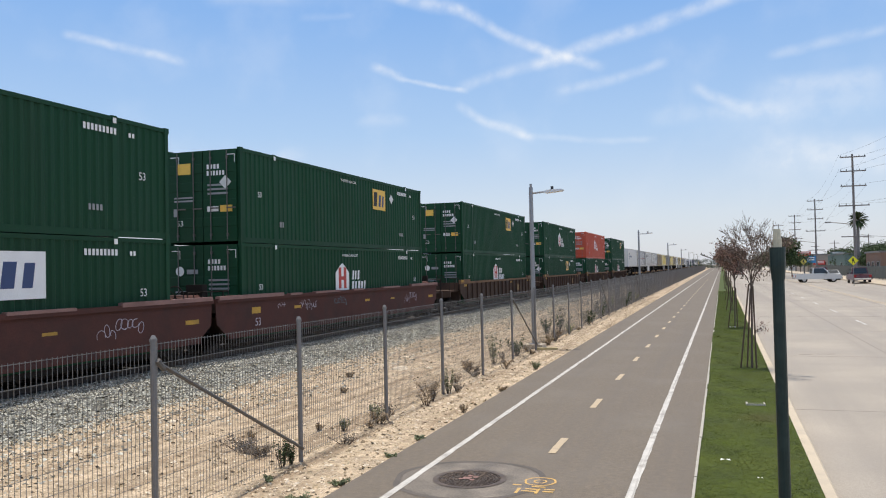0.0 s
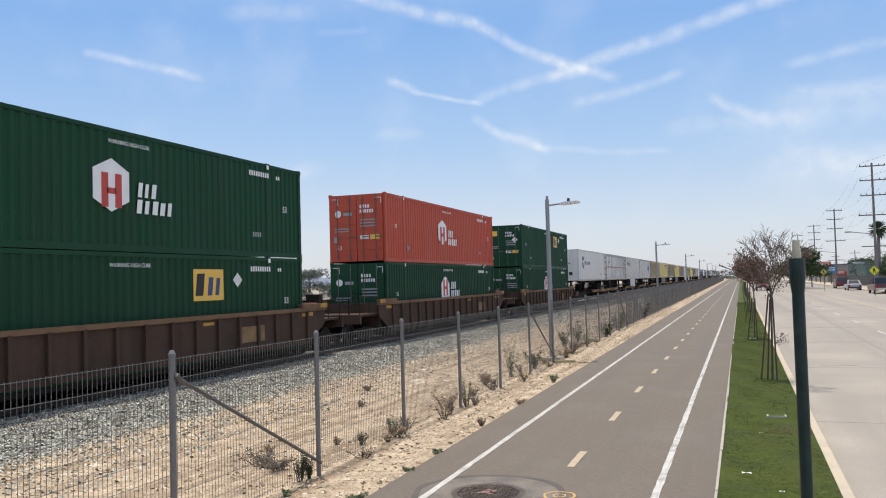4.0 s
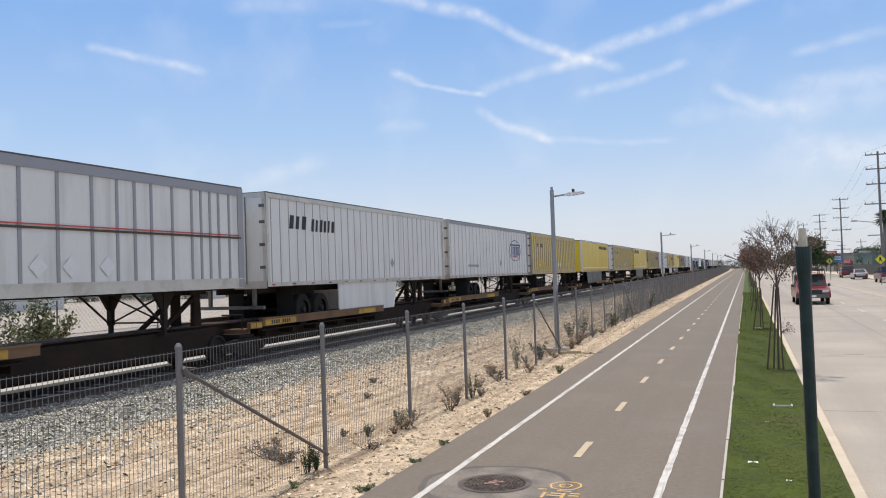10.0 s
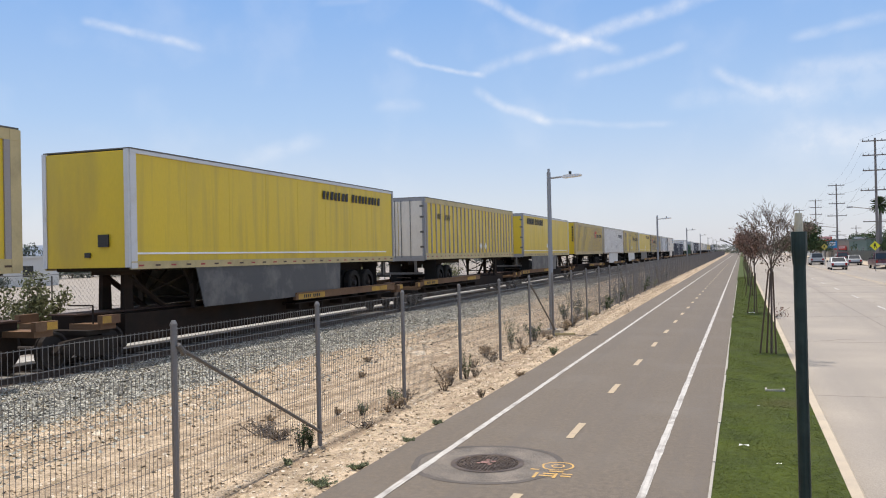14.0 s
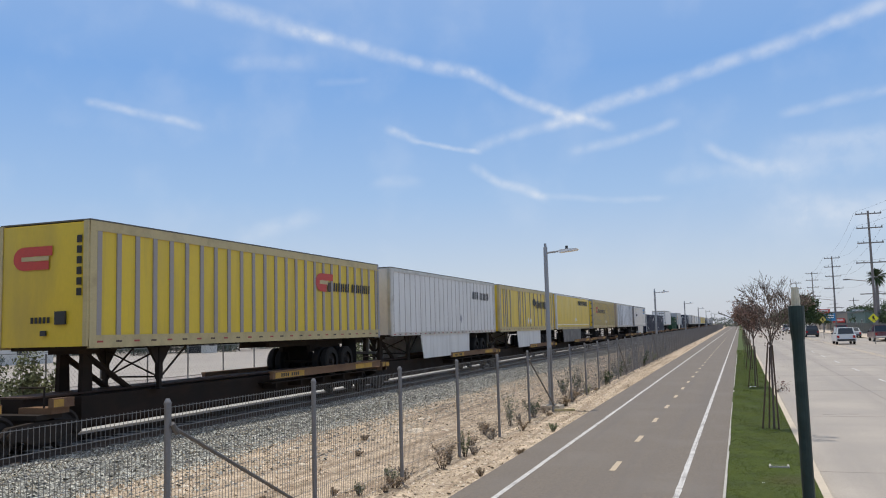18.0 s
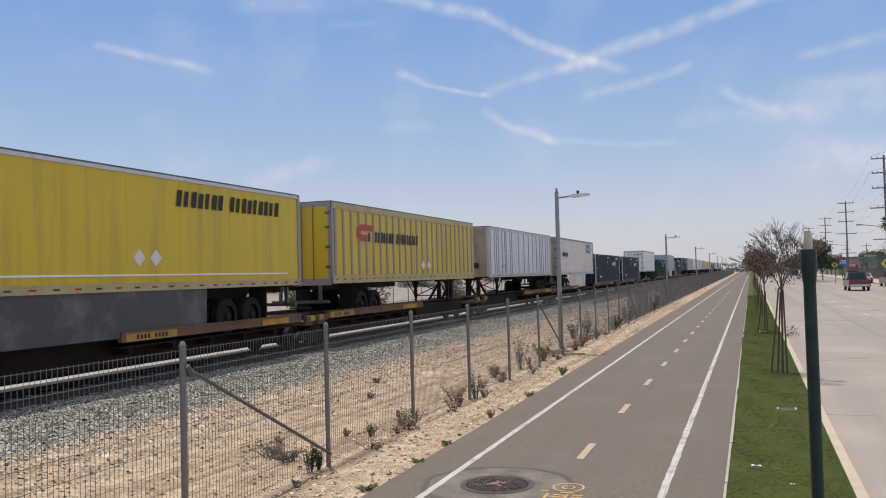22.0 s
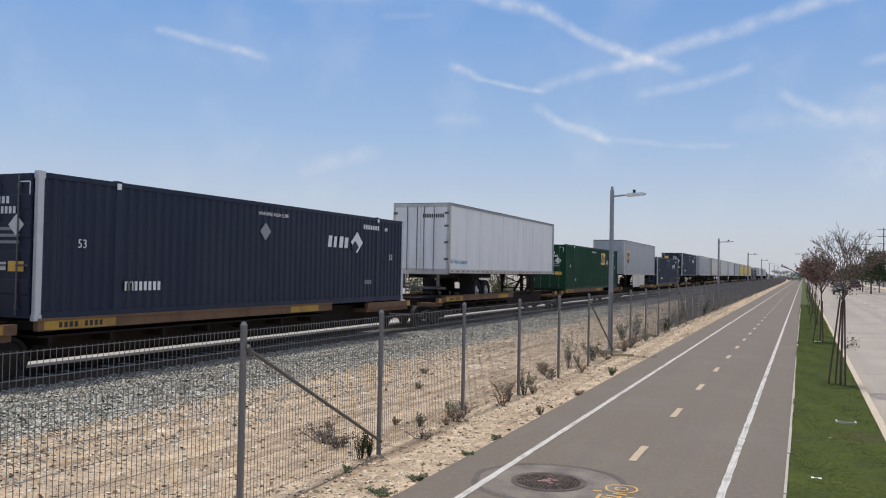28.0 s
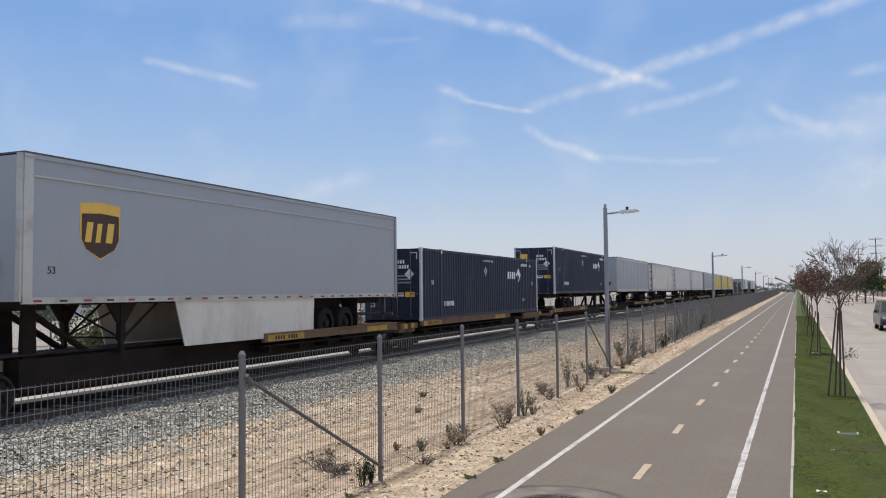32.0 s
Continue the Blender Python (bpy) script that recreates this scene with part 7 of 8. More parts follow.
rg = random.Random(17)
for i in range(22):
    y = 11.2 + 1.05 * i + rg.uniform(-0.35, 0.35)
    shrub(rg.uniform(-5.75, -5.15), y, rg.uniform(0.12, 0.3), rg.uniform(0.1, 0.24), 400 + i, rg.choice(("leaf_dry", "leaf_dry", "leaf_grey")), "dry brown weed tuft along the fence", n=260, leaf=0.010 + 0.0003 * y)
for i, (x, y, r, h, mt) in enumerate(((-5.42, 9.62, 0.17, 0.36, "leaf_green"), (-5.36, 9.75, 0.12, 0.24, "leaf_green"), (-6.41, 10.35, 0.5, 0.2, "leaf_grey"), (-6.05, 10.2, 0.3, 0.15, "leaf_grey"), (-5.35, 12.75, 0.22, 0.22, "leaf_dry"), (-5.6, 13.1, 0.18, 0.25, "leaf_sage"), (-5.6, 15.9, 0.35, 0.3, "leaf_dry"),
                                      (-5.25, 16.15, 0.14, 0.5, "leaf_sage"), (-5.85, 19.6, 0.5, 0.3, "leaf_dry"), (-5.75, 21.6, 0.26, 0.75, "leaf_sage"), (-5.55, 23.4, 0.42, 0.55, "leaf_green"), (-6.2, 31.3, 0.38, 0.6, "leaf_green"),
                                      (-6.0, 32.7, 0.55, 0.9, "leaf_green"), (-5.35, 31.3, 0.2, 0.4, "leaf_sage"), (-5.4, 36.2, 0.5, 0.6, "leaf_green"), (-5.5, 41.0, 0.5, 0.8, "leaf_green"), (-5.6, 45.0, 0.5, 0.9, "leaf_sage"),
                                      (-5.5, 52.0, 0.6, 0.9, "leaf_green"), (-5.5, 58.0, 0.5, 0.8, "leaf_sage"), (-5.6, 68.0, 0.6, 0.9, "leaf_green"), (-4.34, 9.0, 0.16, 0.06, "leaf_sage"), (-4.3, 10.5, 0.14, 0.05, "leaf_sage"),
                                      (-4.3, 11.7, 0.14, 0.06, "leaf_sage"), (-5.2, 8.9, 0.10, 0.08, "leaf_sage"), (-4.4, 8.2, 0.2, 0.07, "leaf_sage"), (-4.31, 14.1, 0.1, 0.14, "leaf_dry"),
                                      (-4.36, 20.4, 0.14, 0.2, "leaf_sage"), (-5.7, 12.1, 0.1, 0.22, "leaf_sage"), (-4.28, 16.7, 0.2, 0.08, "leaf_dry"), (-6.1, 12.0, 0.1, 0.12, "leaf_dry"), (-7.6, 16.1, 0.14, 0.1, "leaf_dry"),
                                      (-6.9, 11.3, 0.12, 0.1, "leaf_dry"), (-8.4, 18.2, 0.16, 0.12, "leaf_dry"), (-5.3, 26.8, 0.3, 0.35, "leaf_dry"), (-5.5, 29.0, 0.3, 0.4, "leaf_dry"))):
    shrub(x, y, r, h, 50 + i, mt, "low grey-green weed by the fence" if mt not in ("leaf_dry", "leaf_grey") else "dry brown weed tuft on the bare strip", n=int(420 + 1100 * r), leaf=0.009 + 0.010 * r + 0.0003 * y)
for i, (x, y, r, h) in enumerate(((-21.0, 20.4, 1.25, 2.2), (-21.4, 38.0, 1.3, 2.0), (-21.2, 45.5, 1.5, 2.0), (-21.5, 62.0, 1.4, 2.0))):
    shrub(x, y, r, h, 150 + i, "leaf_brush", "bushy green shrub behind the railway", n=3200, leaf=0.07, ground=-0.16, group="shrubs behind the railway")


def big_tree(x, y, h, r, seed, mat="leaf_green", label="dense dark green broadleaf tree far off", trunk_h=0.35):
    t = thing("tree", label, "tree", "trees in the distance")
    t.location = (x, y, -0.2)
    rg = random.Random(seed)
    bm = bmesh.new()
    tube(bm, (0, 0, 0), (0, 0, h * 0.5), 0.035 * h * 0.6, 0.02 * h * 0.6, seg=7, caps=False)
    clouds = []
    for k in range(9):
        a = rg.uniform(0, 6.28)
        q = Vector((math.cos(a) * r * rg.uniform(0.2, 0.75), math.sin(a) * r * rg.uniform(0.2, 0.75), h * rg.uniform(trunk_h + 0.1, 0.88)))
        tube(bm, (0, 0, h * rg.uniform(0.25, 0.5)), q, 0.012 * h, 0.005 * h, seg=5, caps=False)
        clouds.append(leaf_cloud(330, q, (r * 0.45, r * 0.45, h * 0.17), seed * 31 + k, 0.05 * h * 0.6))
    part("trunk", bm, M["tree_bark"], t, normals=False)
    leaf_mesh("crown", clouds, M[mat], t)


def polar(az, d):
    return d * math.sin(radians(az)), d * math.cos(radians(az))


k = 0
# trees beyond the yard, with haze painted into their leaf colour
for az, d, h, r in ((-35.8, 150, 7.5, 5.0), (-37.0, 160, 5.5, 4.5), (-34.4, 155, 6.0, 4.5), (-38.4, 150, 5.2, 4.0), (-39.6, 140, 5.0, 4.0), (-33.0, 150, 5.5, 4.5), (-49.0, 90, 4.0, 2.6), (-47.9, 95, 3.5, 2.2), (-43.5, 160, 6.0, 5.0), (-45.0, 150, 5.4, 4.0),
                    (-41.5, 170, 5.5, 5.0), (-31.0, 170, 6.0, 5.0), (-28.5, 175, 6.0, 5.0), (-25.5, 180, 6.0, 5.5), (-46.6, 120, 5.0, 3.5), (-22.0, 200, 6.5, 5.5), (-19, 220, 7.0, 6.0), (-16, 240, 7.0, 6.0), (-50.5, 110, 5, 3.5), (-36.4, 152, 4.6, 5.0), (-35.0, 158, 4.4, 5.0), (-33.7, 160, 4.6, 5.0), (-37.7, 155, 4.4, 5.0), (-39.0, 158, 4.6, 5.0), (-40.4, 160, 4.4, 5.0), (-42.3, 165, 4.8, 5.5), (-44.2, 162, 4.6, 5.5), (-32.2, 165, 4.6, 5.5), (-29.8, 178, 4.8, 6.0), (-27.0, 182, 5.0, 6.0)):
    x, y = polar(az, d)
    big_tree(x, y, h * 1.08, r, 300 + k, "leaf_hazed", "dense far-off tree, haze painted into its grey-green leaves", -0.02)
    k += 1
for az, d, h, r in ((4.05, 150, 7.0, 3.2), (4.5, 165, 5.0, 3.5), (3.6, 170, 5.5, 3.5), (6.9, 260, 6.0, 4.0), (9.6, 180, 6.0, 4.0), (5.0, 230, 5.0, 4.0), (3.2, 230, 5.0, 4.0), (2.6, 260, 5.0, 4.0), (10.8, 150, 6.0, 4.0), (7.15, 300, 7.0, 4.5), (8.7, 175, 5.5, 4.0), (9.3, 150, 4.6, 3.6), (10.0, 165, 5.4, 4.2), (11.6, 140, 5.0, 4.0), (7.7, 215, 5.0, 4.0)):
    x, y = polar(az, d)
    big_tree(x, y, h, r, 330 + k)
    k += 1

# trees past the path's end, leaves tinted with painted haze as well
for az, d, h, r in ((-2.6, 560, 6.0, 7.0), (-1.9, 520, 5.0, 6.0), (-1.2, 540, 6.0, 7.0), (-0.6, 500, 5.0, 6.0), (0.0, 520, 5.5, 6.0), (0.5, 480, 4.6, 6.0), (1.0, 460, 5.0, 6.0), (1.5, 440, 5.5, 6.0), (2.0, 420, 5.0, 6.0)):
    x, y = polar(az, d)
    big_tree(x, y, h, r, 330 + k, "leaf_hazed", "dense far-off tree, haze painted into its grey-green leaves", -0.02)
    k += 1

# palm
px, py = polar(8.27, 150)
palm = thing("palm_tree", "tall palm with a round shaggy crown", "tree")
palm.location = (px, py, -0.1)
bm = bmesh.new()
tube(bm, (0, 0, 0), (0.2, 0, 9.2), 0.32, 0.22, seg=8)
part("trunk", bm, M["pole_wood"], palm)
rg = random.Random(5)
for i in range(80):
    a, e = rg.uniform(0, 6.28), rg.uniform(-1.1, 1.2)
    bm = bmesh.new()
    d = Vector((math.cos(a) * math.cos(e), math.sin(a) * math.cos(e), math.sin(e)))
    p0 = Vector((0.2, 0, 9.3))
    mid_p = p0 + d * 1.0
    side = d.cross(Vector((0, 0, 1))).normalized() * 0.2
    q = [bm.verts.new(v) for v in (p0 - side * 0.2, p0 + side * 0.2, mid_p + side, p0 + d * 1.8 + Vector((0, 0, -0.3)), mid_p - side)]
    bm.faces.new(q)
    part("frond", bm, M["leaf_green"], palm, normals=False)

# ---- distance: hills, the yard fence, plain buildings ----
# upright ridge sheet; its haze comes only from the painted colour
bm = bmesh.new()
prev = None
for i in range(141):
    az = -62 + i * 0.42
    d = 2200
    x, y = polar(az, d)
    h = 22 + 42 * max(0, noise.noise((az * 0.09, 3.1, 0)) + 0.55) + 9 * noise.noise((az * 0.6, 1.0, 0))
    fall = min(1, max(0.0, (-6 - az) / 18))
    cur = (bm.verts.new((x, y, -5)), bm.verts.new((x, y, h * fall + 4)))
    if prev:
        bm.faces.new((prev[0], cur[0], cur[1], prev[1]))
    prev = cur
structure("hills_backdrop", bm, M["hill_hazed"], "hills on the horizon, haze painted in as pale blue-grey", "hills")

yard_fence = thing("yard_fence", "chain-link fence with thin posts behind the railway", "fence", kind="structure")
bm = bmesh.new()
tube(bm, (0, 0, -0.3), (0, 0, 2.1), 0.035, seg=6)
yard_post = mesh_of(finish(bm), "post", M["galv_dark"])
for i in range(60):
    p = new("post", yard_post)
    p.parent = yard_fence
    p.location = (-26.0, 8 + 3.05 * i, -0.1)
bm = bmesh.new()
for z in (0.1, 2.05):
    tube(bm, (-26, 8, z), (-26, 190, z), 0.02, seg=4, caps=False)
for i in range(800):
    y = 8 + i * 0.22
    tube(bm, (-26, y, 0.0), (-26, y + 1.9, 1.98), 0.004, seg=3, caps=False)
    tube(bm, (-26, y, 1.98), (-26, y + 1.9, 0.0), 0.004, seg=3, caps=False)
tagged(part("mesh", bm, M["wire"], yard_fence, normals=False), kind="stuff")
bm = bmesh.new()
box(bm, -130, -36, -40, 400, -0.3, -0.12)
structure("yard_road", bm, M["concrete_road"], "pale paved yard beyond the chain-link fence", "road")


def building(name, x0, x1, y0, y1, h, wall, label, openings=3, roof="roof_grey", door=True):
    b = thing(name, label, "building", "buildings across the road" if x0 > 0 else "buildings in the yard")
    bm = bmesh.new()
    box(bm, x0, x1, y0, y1, -0.2, h)
    part("wall", bm, M[wall], b)
    bm = bmesh.new()
    box(bm, x0 - 0.2, x1 + 0.2, y0 - 0.2, y1 + 0.2, h, h + 0.25)
    part("roof", bm, M[roof], b)
    for i in range(openings):
        y = y0 + (y1 - y0) * (i + 0.5) / openings
        xs = x0 if x0 > 0 else x1
        s = -1 if x0 > 0 else 1
        bm = bmesh.new()
        box(bm, min(xs, xs + s * 0.03), max(xs, xs + s * 0.03), y - 0.8, y + 0.8, 1.0, 2.3)
        w = part("window", bm, M["window_dark"], b)
        bm = bmesh.new()
        for a, c, e, f in ((-0.86, -0.8, 0.94, 2.36), (0.8, 0.86, 0.94, 2.36), (-0.8, 0.8, 0.94, 1.0), (-0.8, 0.8, 2.3, 2.36)):
            box(bm, min(xs, xs + s * 0.06), max(xs, xs + s * 0.06), y + a, y + c, e, f)
        part("window_frame", bm, M["stucco_white"], w)
    bm = bmesh.new()
    xm = x0 + (x1 - x0) * 0.4
    box(bm, xm - 1.2, xm + 1.2, y0 - 0.03, y0, -0.1, 2.4)
    part("door", bm, M["window_dark"], b)
    return b


building("workshop", 26.0, 34.0, 196, 225, 4.0, "stucco_teal", "low teal workshop building across the road")
building("shop", 21.5, 30.0, 128, 140, 3.6, "stucco_brown", "low brown shop building across the road")
building("shop", 19.8, 27.0, 95, 107, 3.3, "stucco_tan", "low tan building across the road", 4)
building("shop", 22.0, 30.0, 232, 262, 4.2, "stucco_tan", "low tan shop building across the road", 4)
building("shop", 20.5, 30.0, 270, 310, 4.6, "stucco_white", "low whitish building across the road", 4)
building("workshop", 34.0, 48.0, 150, 172, 5.6, "stucco_white", "pale workshop building behind the lots")
building("warehouse", -100, -78, 52, 80, 3.2, "stucco_white", "long low white warehouse in the yard", 3, "stucco_white")
bx, by = polar(-35.7, 142)
building("kiosk", bx - 1.8, bx + 1.8, by, by + 3, 1.3, "stucco_white", "small low white kiosk in the yard", 1, "stucco_white")


lot_fence = thing("lot_fence", "dark slatted fence round the lots across the road", "fence", "fences across the road")
slat_bm = bmesh.new()
box(slat_bm, -0.03, 0.03, -1.18, 1.18, 0.1, 1.75)
slat_mesh = mesh_of(finish(slat_bm), "panel", M["lot_slats"])
post_bm = bmesh.new()
box(post_bm, -0.05, 0.05, -0.05, 0.05, -0.1, 1.85)
lot_post = mesh_of(finish(post_bm), "post", M["galv_dark"])
for i in range(34):
    for me, dy in ((slat_mesh, 1.23), (lot_post, 0.0)):
        ob = new(me.name, me)
        ob.parent = lot_fence
        ob.location = (20.6, 112 + 2.46 * i + dy, 0.0)


def sign_board(az, d, z, w, h, mat, name, label, post=True):
    x, y = polar(az, d)
    s = thing(name, label, "sign", "signs across the road")
    s.location = (x, y, 0)
    bm = bmesh.new()
    box(bm, -w / 2, w / 2, -0.08, 0.08, z - h / 2, z + h / 2)
    p = part("board", bm, M[mat], s)
    bm = bmesh.new()
    for k in (-0.12, 0.16):
        box(bm, -w * 0.36, w * 0.36, -0.09, -0.08, z + k * h, z + k * h + h * 0.14)
    part("lettering_bar", bm, M["ink_white"], p)
    bm = bmesh.new()
    tube(bm, (0, 0.1, -0.3), (0, 0.1, z), 0.09, seg=8)
    part("post", bm, M["galv_dark"], s)


sign_board(5.25, 190, 4.2, 2.6, 1.0, "ink_red", "shop_sign", "red shop sign board on a post")
sign_board(5.62, 185, 3.0, 1.9, 1.5, "ink_blue", "shop_sign", "blue shop sign board on a post")
sign_board(6.1, 200, 2.3, 2.4, 0.9, "ink_red", "shop_sign", "red shop sign board on a post")
sign_board(7.2, 210, 4.4, 3.4, 0.7, "stucco_teal", "shop_sign", "green shop sign board on a post")


def crossing_sign(az, d, mat, k):
    x, y = polar(az, d)
    s = thing("crossing_sign", "yellow-green diamond pedestrian warning sign on a post", "sign", "pedestrian signs")
    s.location = (x, y, 0)
    bm = bmesh.new()
    extrude_profile(bm, [(0, 2.54 - 0.5 * k), (0.5 * k, 2.54), (0, 2.54 + 0.5 * k), (-0.5 * k, 2.54)], "y", -0.01, 0.01)
    p = part("plate", bm, M[mat], s)
    bm = bmesh.new()
    extrude_profile(bm, [(-0.06, 2.26), (0.0, 2.52), (0.12, 2.26), (0.18, 2.28), (0.06, 2.6), (0.05, 2.8), (-0.08, 2.8), (-0.14, 2.52), (-0.08, 2.52), (-0.12, 2.28)], "y", -0.018, -0.012)
    part("symbol", bm, M["ink_black"], p)
    bm = bmesh.new()
    tube(bm, (0, 0.05, -0.3), (0, 0.05, 3.05), 0.035, seg=6)
    part("post", bm, M["galv"], s)


crossing_sign(8.02, 98, "sign_yellow", 1.0)
crossing_sign(5.2, 130, "sign_dull", 0.9)


def utility_pole(az, d, h, arms=4, lean=0.0):
    x, y = polar(az, d)
    u = thing("utility_pole", "tall dark wooden utility pole with four cross-arms", "utility pole", "utility poles along the road")
    u.matrix_world = pose(x, y, -0.15, 0, lean, 0)
    bm = bmesh.new()
    tube(bm, (0, 0, -0.2), (0, 0, h), 0.19, 0.12, seg=8)
    part("pole", bm, M["pole_wood"], u)
    for k, z in enumerate((h - 0.4, h - 2.2, h - 4.1, h - 6.6)[:arms]):
        w = 1.5 if k < 3 else 1.8
        bm = bmesh.new()
        box(bm, -w, w, -0.3, -0.17, z - 0.07, z + 0.07)
        a = part("cross_arm", bm, M["pole_wood"], u)
        for q in (-w + 0.1, -w * 0.5, w * 0.5, w - 0.1):
            shared_part("insulator", "insulator", lambda bm: tube(bm, (0, -0.235, 0), (0, -0.235, 0.2), 0.05, 0.035, seg=6), M["galv_dark"], a, pose(q, 0, z + 0.07))
    bm = bmesh.new()
    box(bm, -1.6, 1.6, -0.28, -0.17, h - 10.6, h - 10.48)
    part("cross_arm", bm, M["pole_wood"], u)
    bm = bmesh.new()
    tube(bm, (-0.1, 0, h - 9.0), (-2.9, 0, h - 8.6), 0.05, seg=6)
    box(bm, -3.4, -2.7, -0.12, 0.12, h - 8.7, h - 8.55)
    part("lamp_arm", bm, M["galv"], u)
    return Vector((x, y, 0)), h


UP = [(8.15, 118, 16.3), (5.95, 188, 15.6), (4.75, 246, 15.6), (3.8, 305, 15.6)]
tops = [utility_pole(a, d, h) for a, d, h in UP]
tops = [(Vector((21.0, 40.0, 0)), 16.5)] + tops
wires = thing("overhead_wires", "thin black overhead wires sagging between the poles", "wires")
for (a, ha), (b, hb) in zip(tops, tops[1:]):
    for drop, off in ((0.25, -1.6), (0.25, 1.6), (2.05, -1.6), (2.05, 1.6), (3.95, 1.6), (6.45, -1.9), (6.45, 1.9), (10.4, 0.4), (11.2, 0.0)):
        bm = bmesh.new()
        pts = []
        for i in range(11):
            k = i / 10
            p = a.lerp(b, k)
            pts.append(Vector((p.x + off, p.y - 0.235, (ha - drop) * (1 - k) + (hb - drop) * k - 1.4 * 4 * k * (1 - k))))
        rad = 0.010 if drop < 10 else 0.022
        rings = [[bm.verts.new((p.x + rad * math.cos(w), p.y, p.z + rad * math.sin(w))) for w in (0.5, 2.6, 4.7)] for p in pts]
        for c, d in zip(rings, rings[1:]):
            for k in range(3):
                bm.faces.new((c[k], c[(k + 1) % 3], d[(k + 1) % 3], d[k]))
        part("wire", bm, M["dark_plastic"], wires, normals=False)
utility_pole(math.degrees(math.atan2(21.0, 40.0)), math.hypot(21, 40), 16.5)

# small far poles and the railway signal boom
for i, (az, d, h) in enumerate(((5.9, 330, 9), (7.0, 280, 9), (8.9, 260, 10))):
    x, y = polar(az, d)
    u = thing("utility_pole", "distant thin utility pole with one cross-arm", "utility pole", "utility poles far off")
    u.location = (x, y, -0.1)
    bm = bmesh.new()
    tube(bm, (0, 0, 0), (0, 0, h), 0.16, 0.11, seg=6)
    part("pole", bm, M["pole_wood"], u)
    bm = bmesh.new()
    box(bm, -1.4, 1.4, -0.2, -0.1, h - 0.9, h - 0.75)
    part("cross_arm", bm, M["pole_wood"], u)
x, y = polar(0.1, 400)
sig = thing("crossing_boom", "raised dark railway crossing boom on a mast", "crossing gate")
sig.location = (x, y, -0.1)
bm = bmesh.new()
tube(bm, (0, 0, 0), (0, 0, 3.0), 0.14, seg=8)
part("mast", bm, M["galv_dark"], sig)
bm = bmesh.new()
extrude_profile(bm, [(-8.0, 6.9), (-7.7, 7.4), (-4.0, 5.75), (0.3, 3.3), (0.3, 3.0), (-4.0, 5.3)], "y", -0.08, 0.08)
for q in (-7.4, -6.2, -5.0, -3.6, -2.2):
    box(bm, q - 0.18, q + 0.18, -0.2, 0.2, 5.1 - 0.56 * (q + 3.5) + 0.1, 5.1 - 0.56 * (q + 3.5) + 0.55)
part("boom", bm, M["galv_dark"], sig)

# things on the lawn
bx = thing("valve_box", "white plastic valve box set in the lawn", "valve box")
bx.location = (0.575, 15.72, 0)
bm = bmesh.new()
box(bm, -0.16, 0.16, -0.11, 0.11, -0.05, 0.03)
bmesh.ops.bevel(bm, geom=bm.edges[:], offset=0.012, segments=1)
part("rim", bm, M["edging"], bx)
bm = bmesh.new()
box(bm, -0.13, 0.13, -0.085, 0.085, 0.028, 0.034)
part("lid", bm, M["soil"], bx, "grass-stained lid")
for i, (x, y, s) in enumerate(((0.03, 11.04, 0.06), (0.27, 13.9, 0.02), (0.4, 10.2, 0.03), (0.5, 34.0, 0.12))):
    bm = bmesh.new()
    vs = [bm.verts.new((s * a, s * b, 0.045 + 0.5 * s * c)) for a, b, c in ((-1, -0.4, 0), (-0.1, -0.5, 0.5), (1, -0.3, 0), (0.9, 0.5, 0.3), (0, 0.3, 0.1), (-0.9, 0.5, 0.4))]
    bm.faces.new((vs[0], vs[1], vs[4], vs[5]))
    bm.faces.new((vs[1], vs[2], vs[3], vs[4]))
    ob = single("paper_scrap", bm, M["ink_white"], "crumpled white paper scrap on the grass", "litter", "litter on the lawn", normals=False)
    ob.location = (x, y, 0)
bm = bmesh.new()
box(bm, -0.34, 0.34, -0.08, 0.08, 0.0, 0.06)
ob = single("plank", bm, M["rail_tan"], "weathered plank lying by the lamp footing", "plank")
ob.matrix_world = pose(-5.05, 25.3, -0.02, 0, 0, 12)

# ---- road vehicles: x across, forward +y, wheels on z = 0 ----


def car_wheel(parent, x, y, r):
    s = 1 if x > 0 else -1

    def tyre(bm):
        tube(bm, (-0.1, 0, 0), (0.1, 0, 0), 1.0, seg=20)
        bmesh.ops.bevel(bm, geom=[e for e in bm.edges if abs(e.verts[0].co.x - e.verts[1].co.x) < 1e-6], offset=0.03, segments=1)

    def rim(bm):
        tube(bm, (0.101, 0, 0), (0.106, 0, 0), 0.62, seg=14)
        tube(bm, (0.106, 0, 0), (0.12, 0, 0), 0.16, seg=8)
    m = Matrix.Translation((x, y, r)) @ Matrix.Diagonal((s * 1.0, r, r, 1))
    w = shared_part("car_tyre", "wheel", tyre, M["rubber"], parent, m)
    shared_part("car_rim", "rim", rim, M["rim"], w)


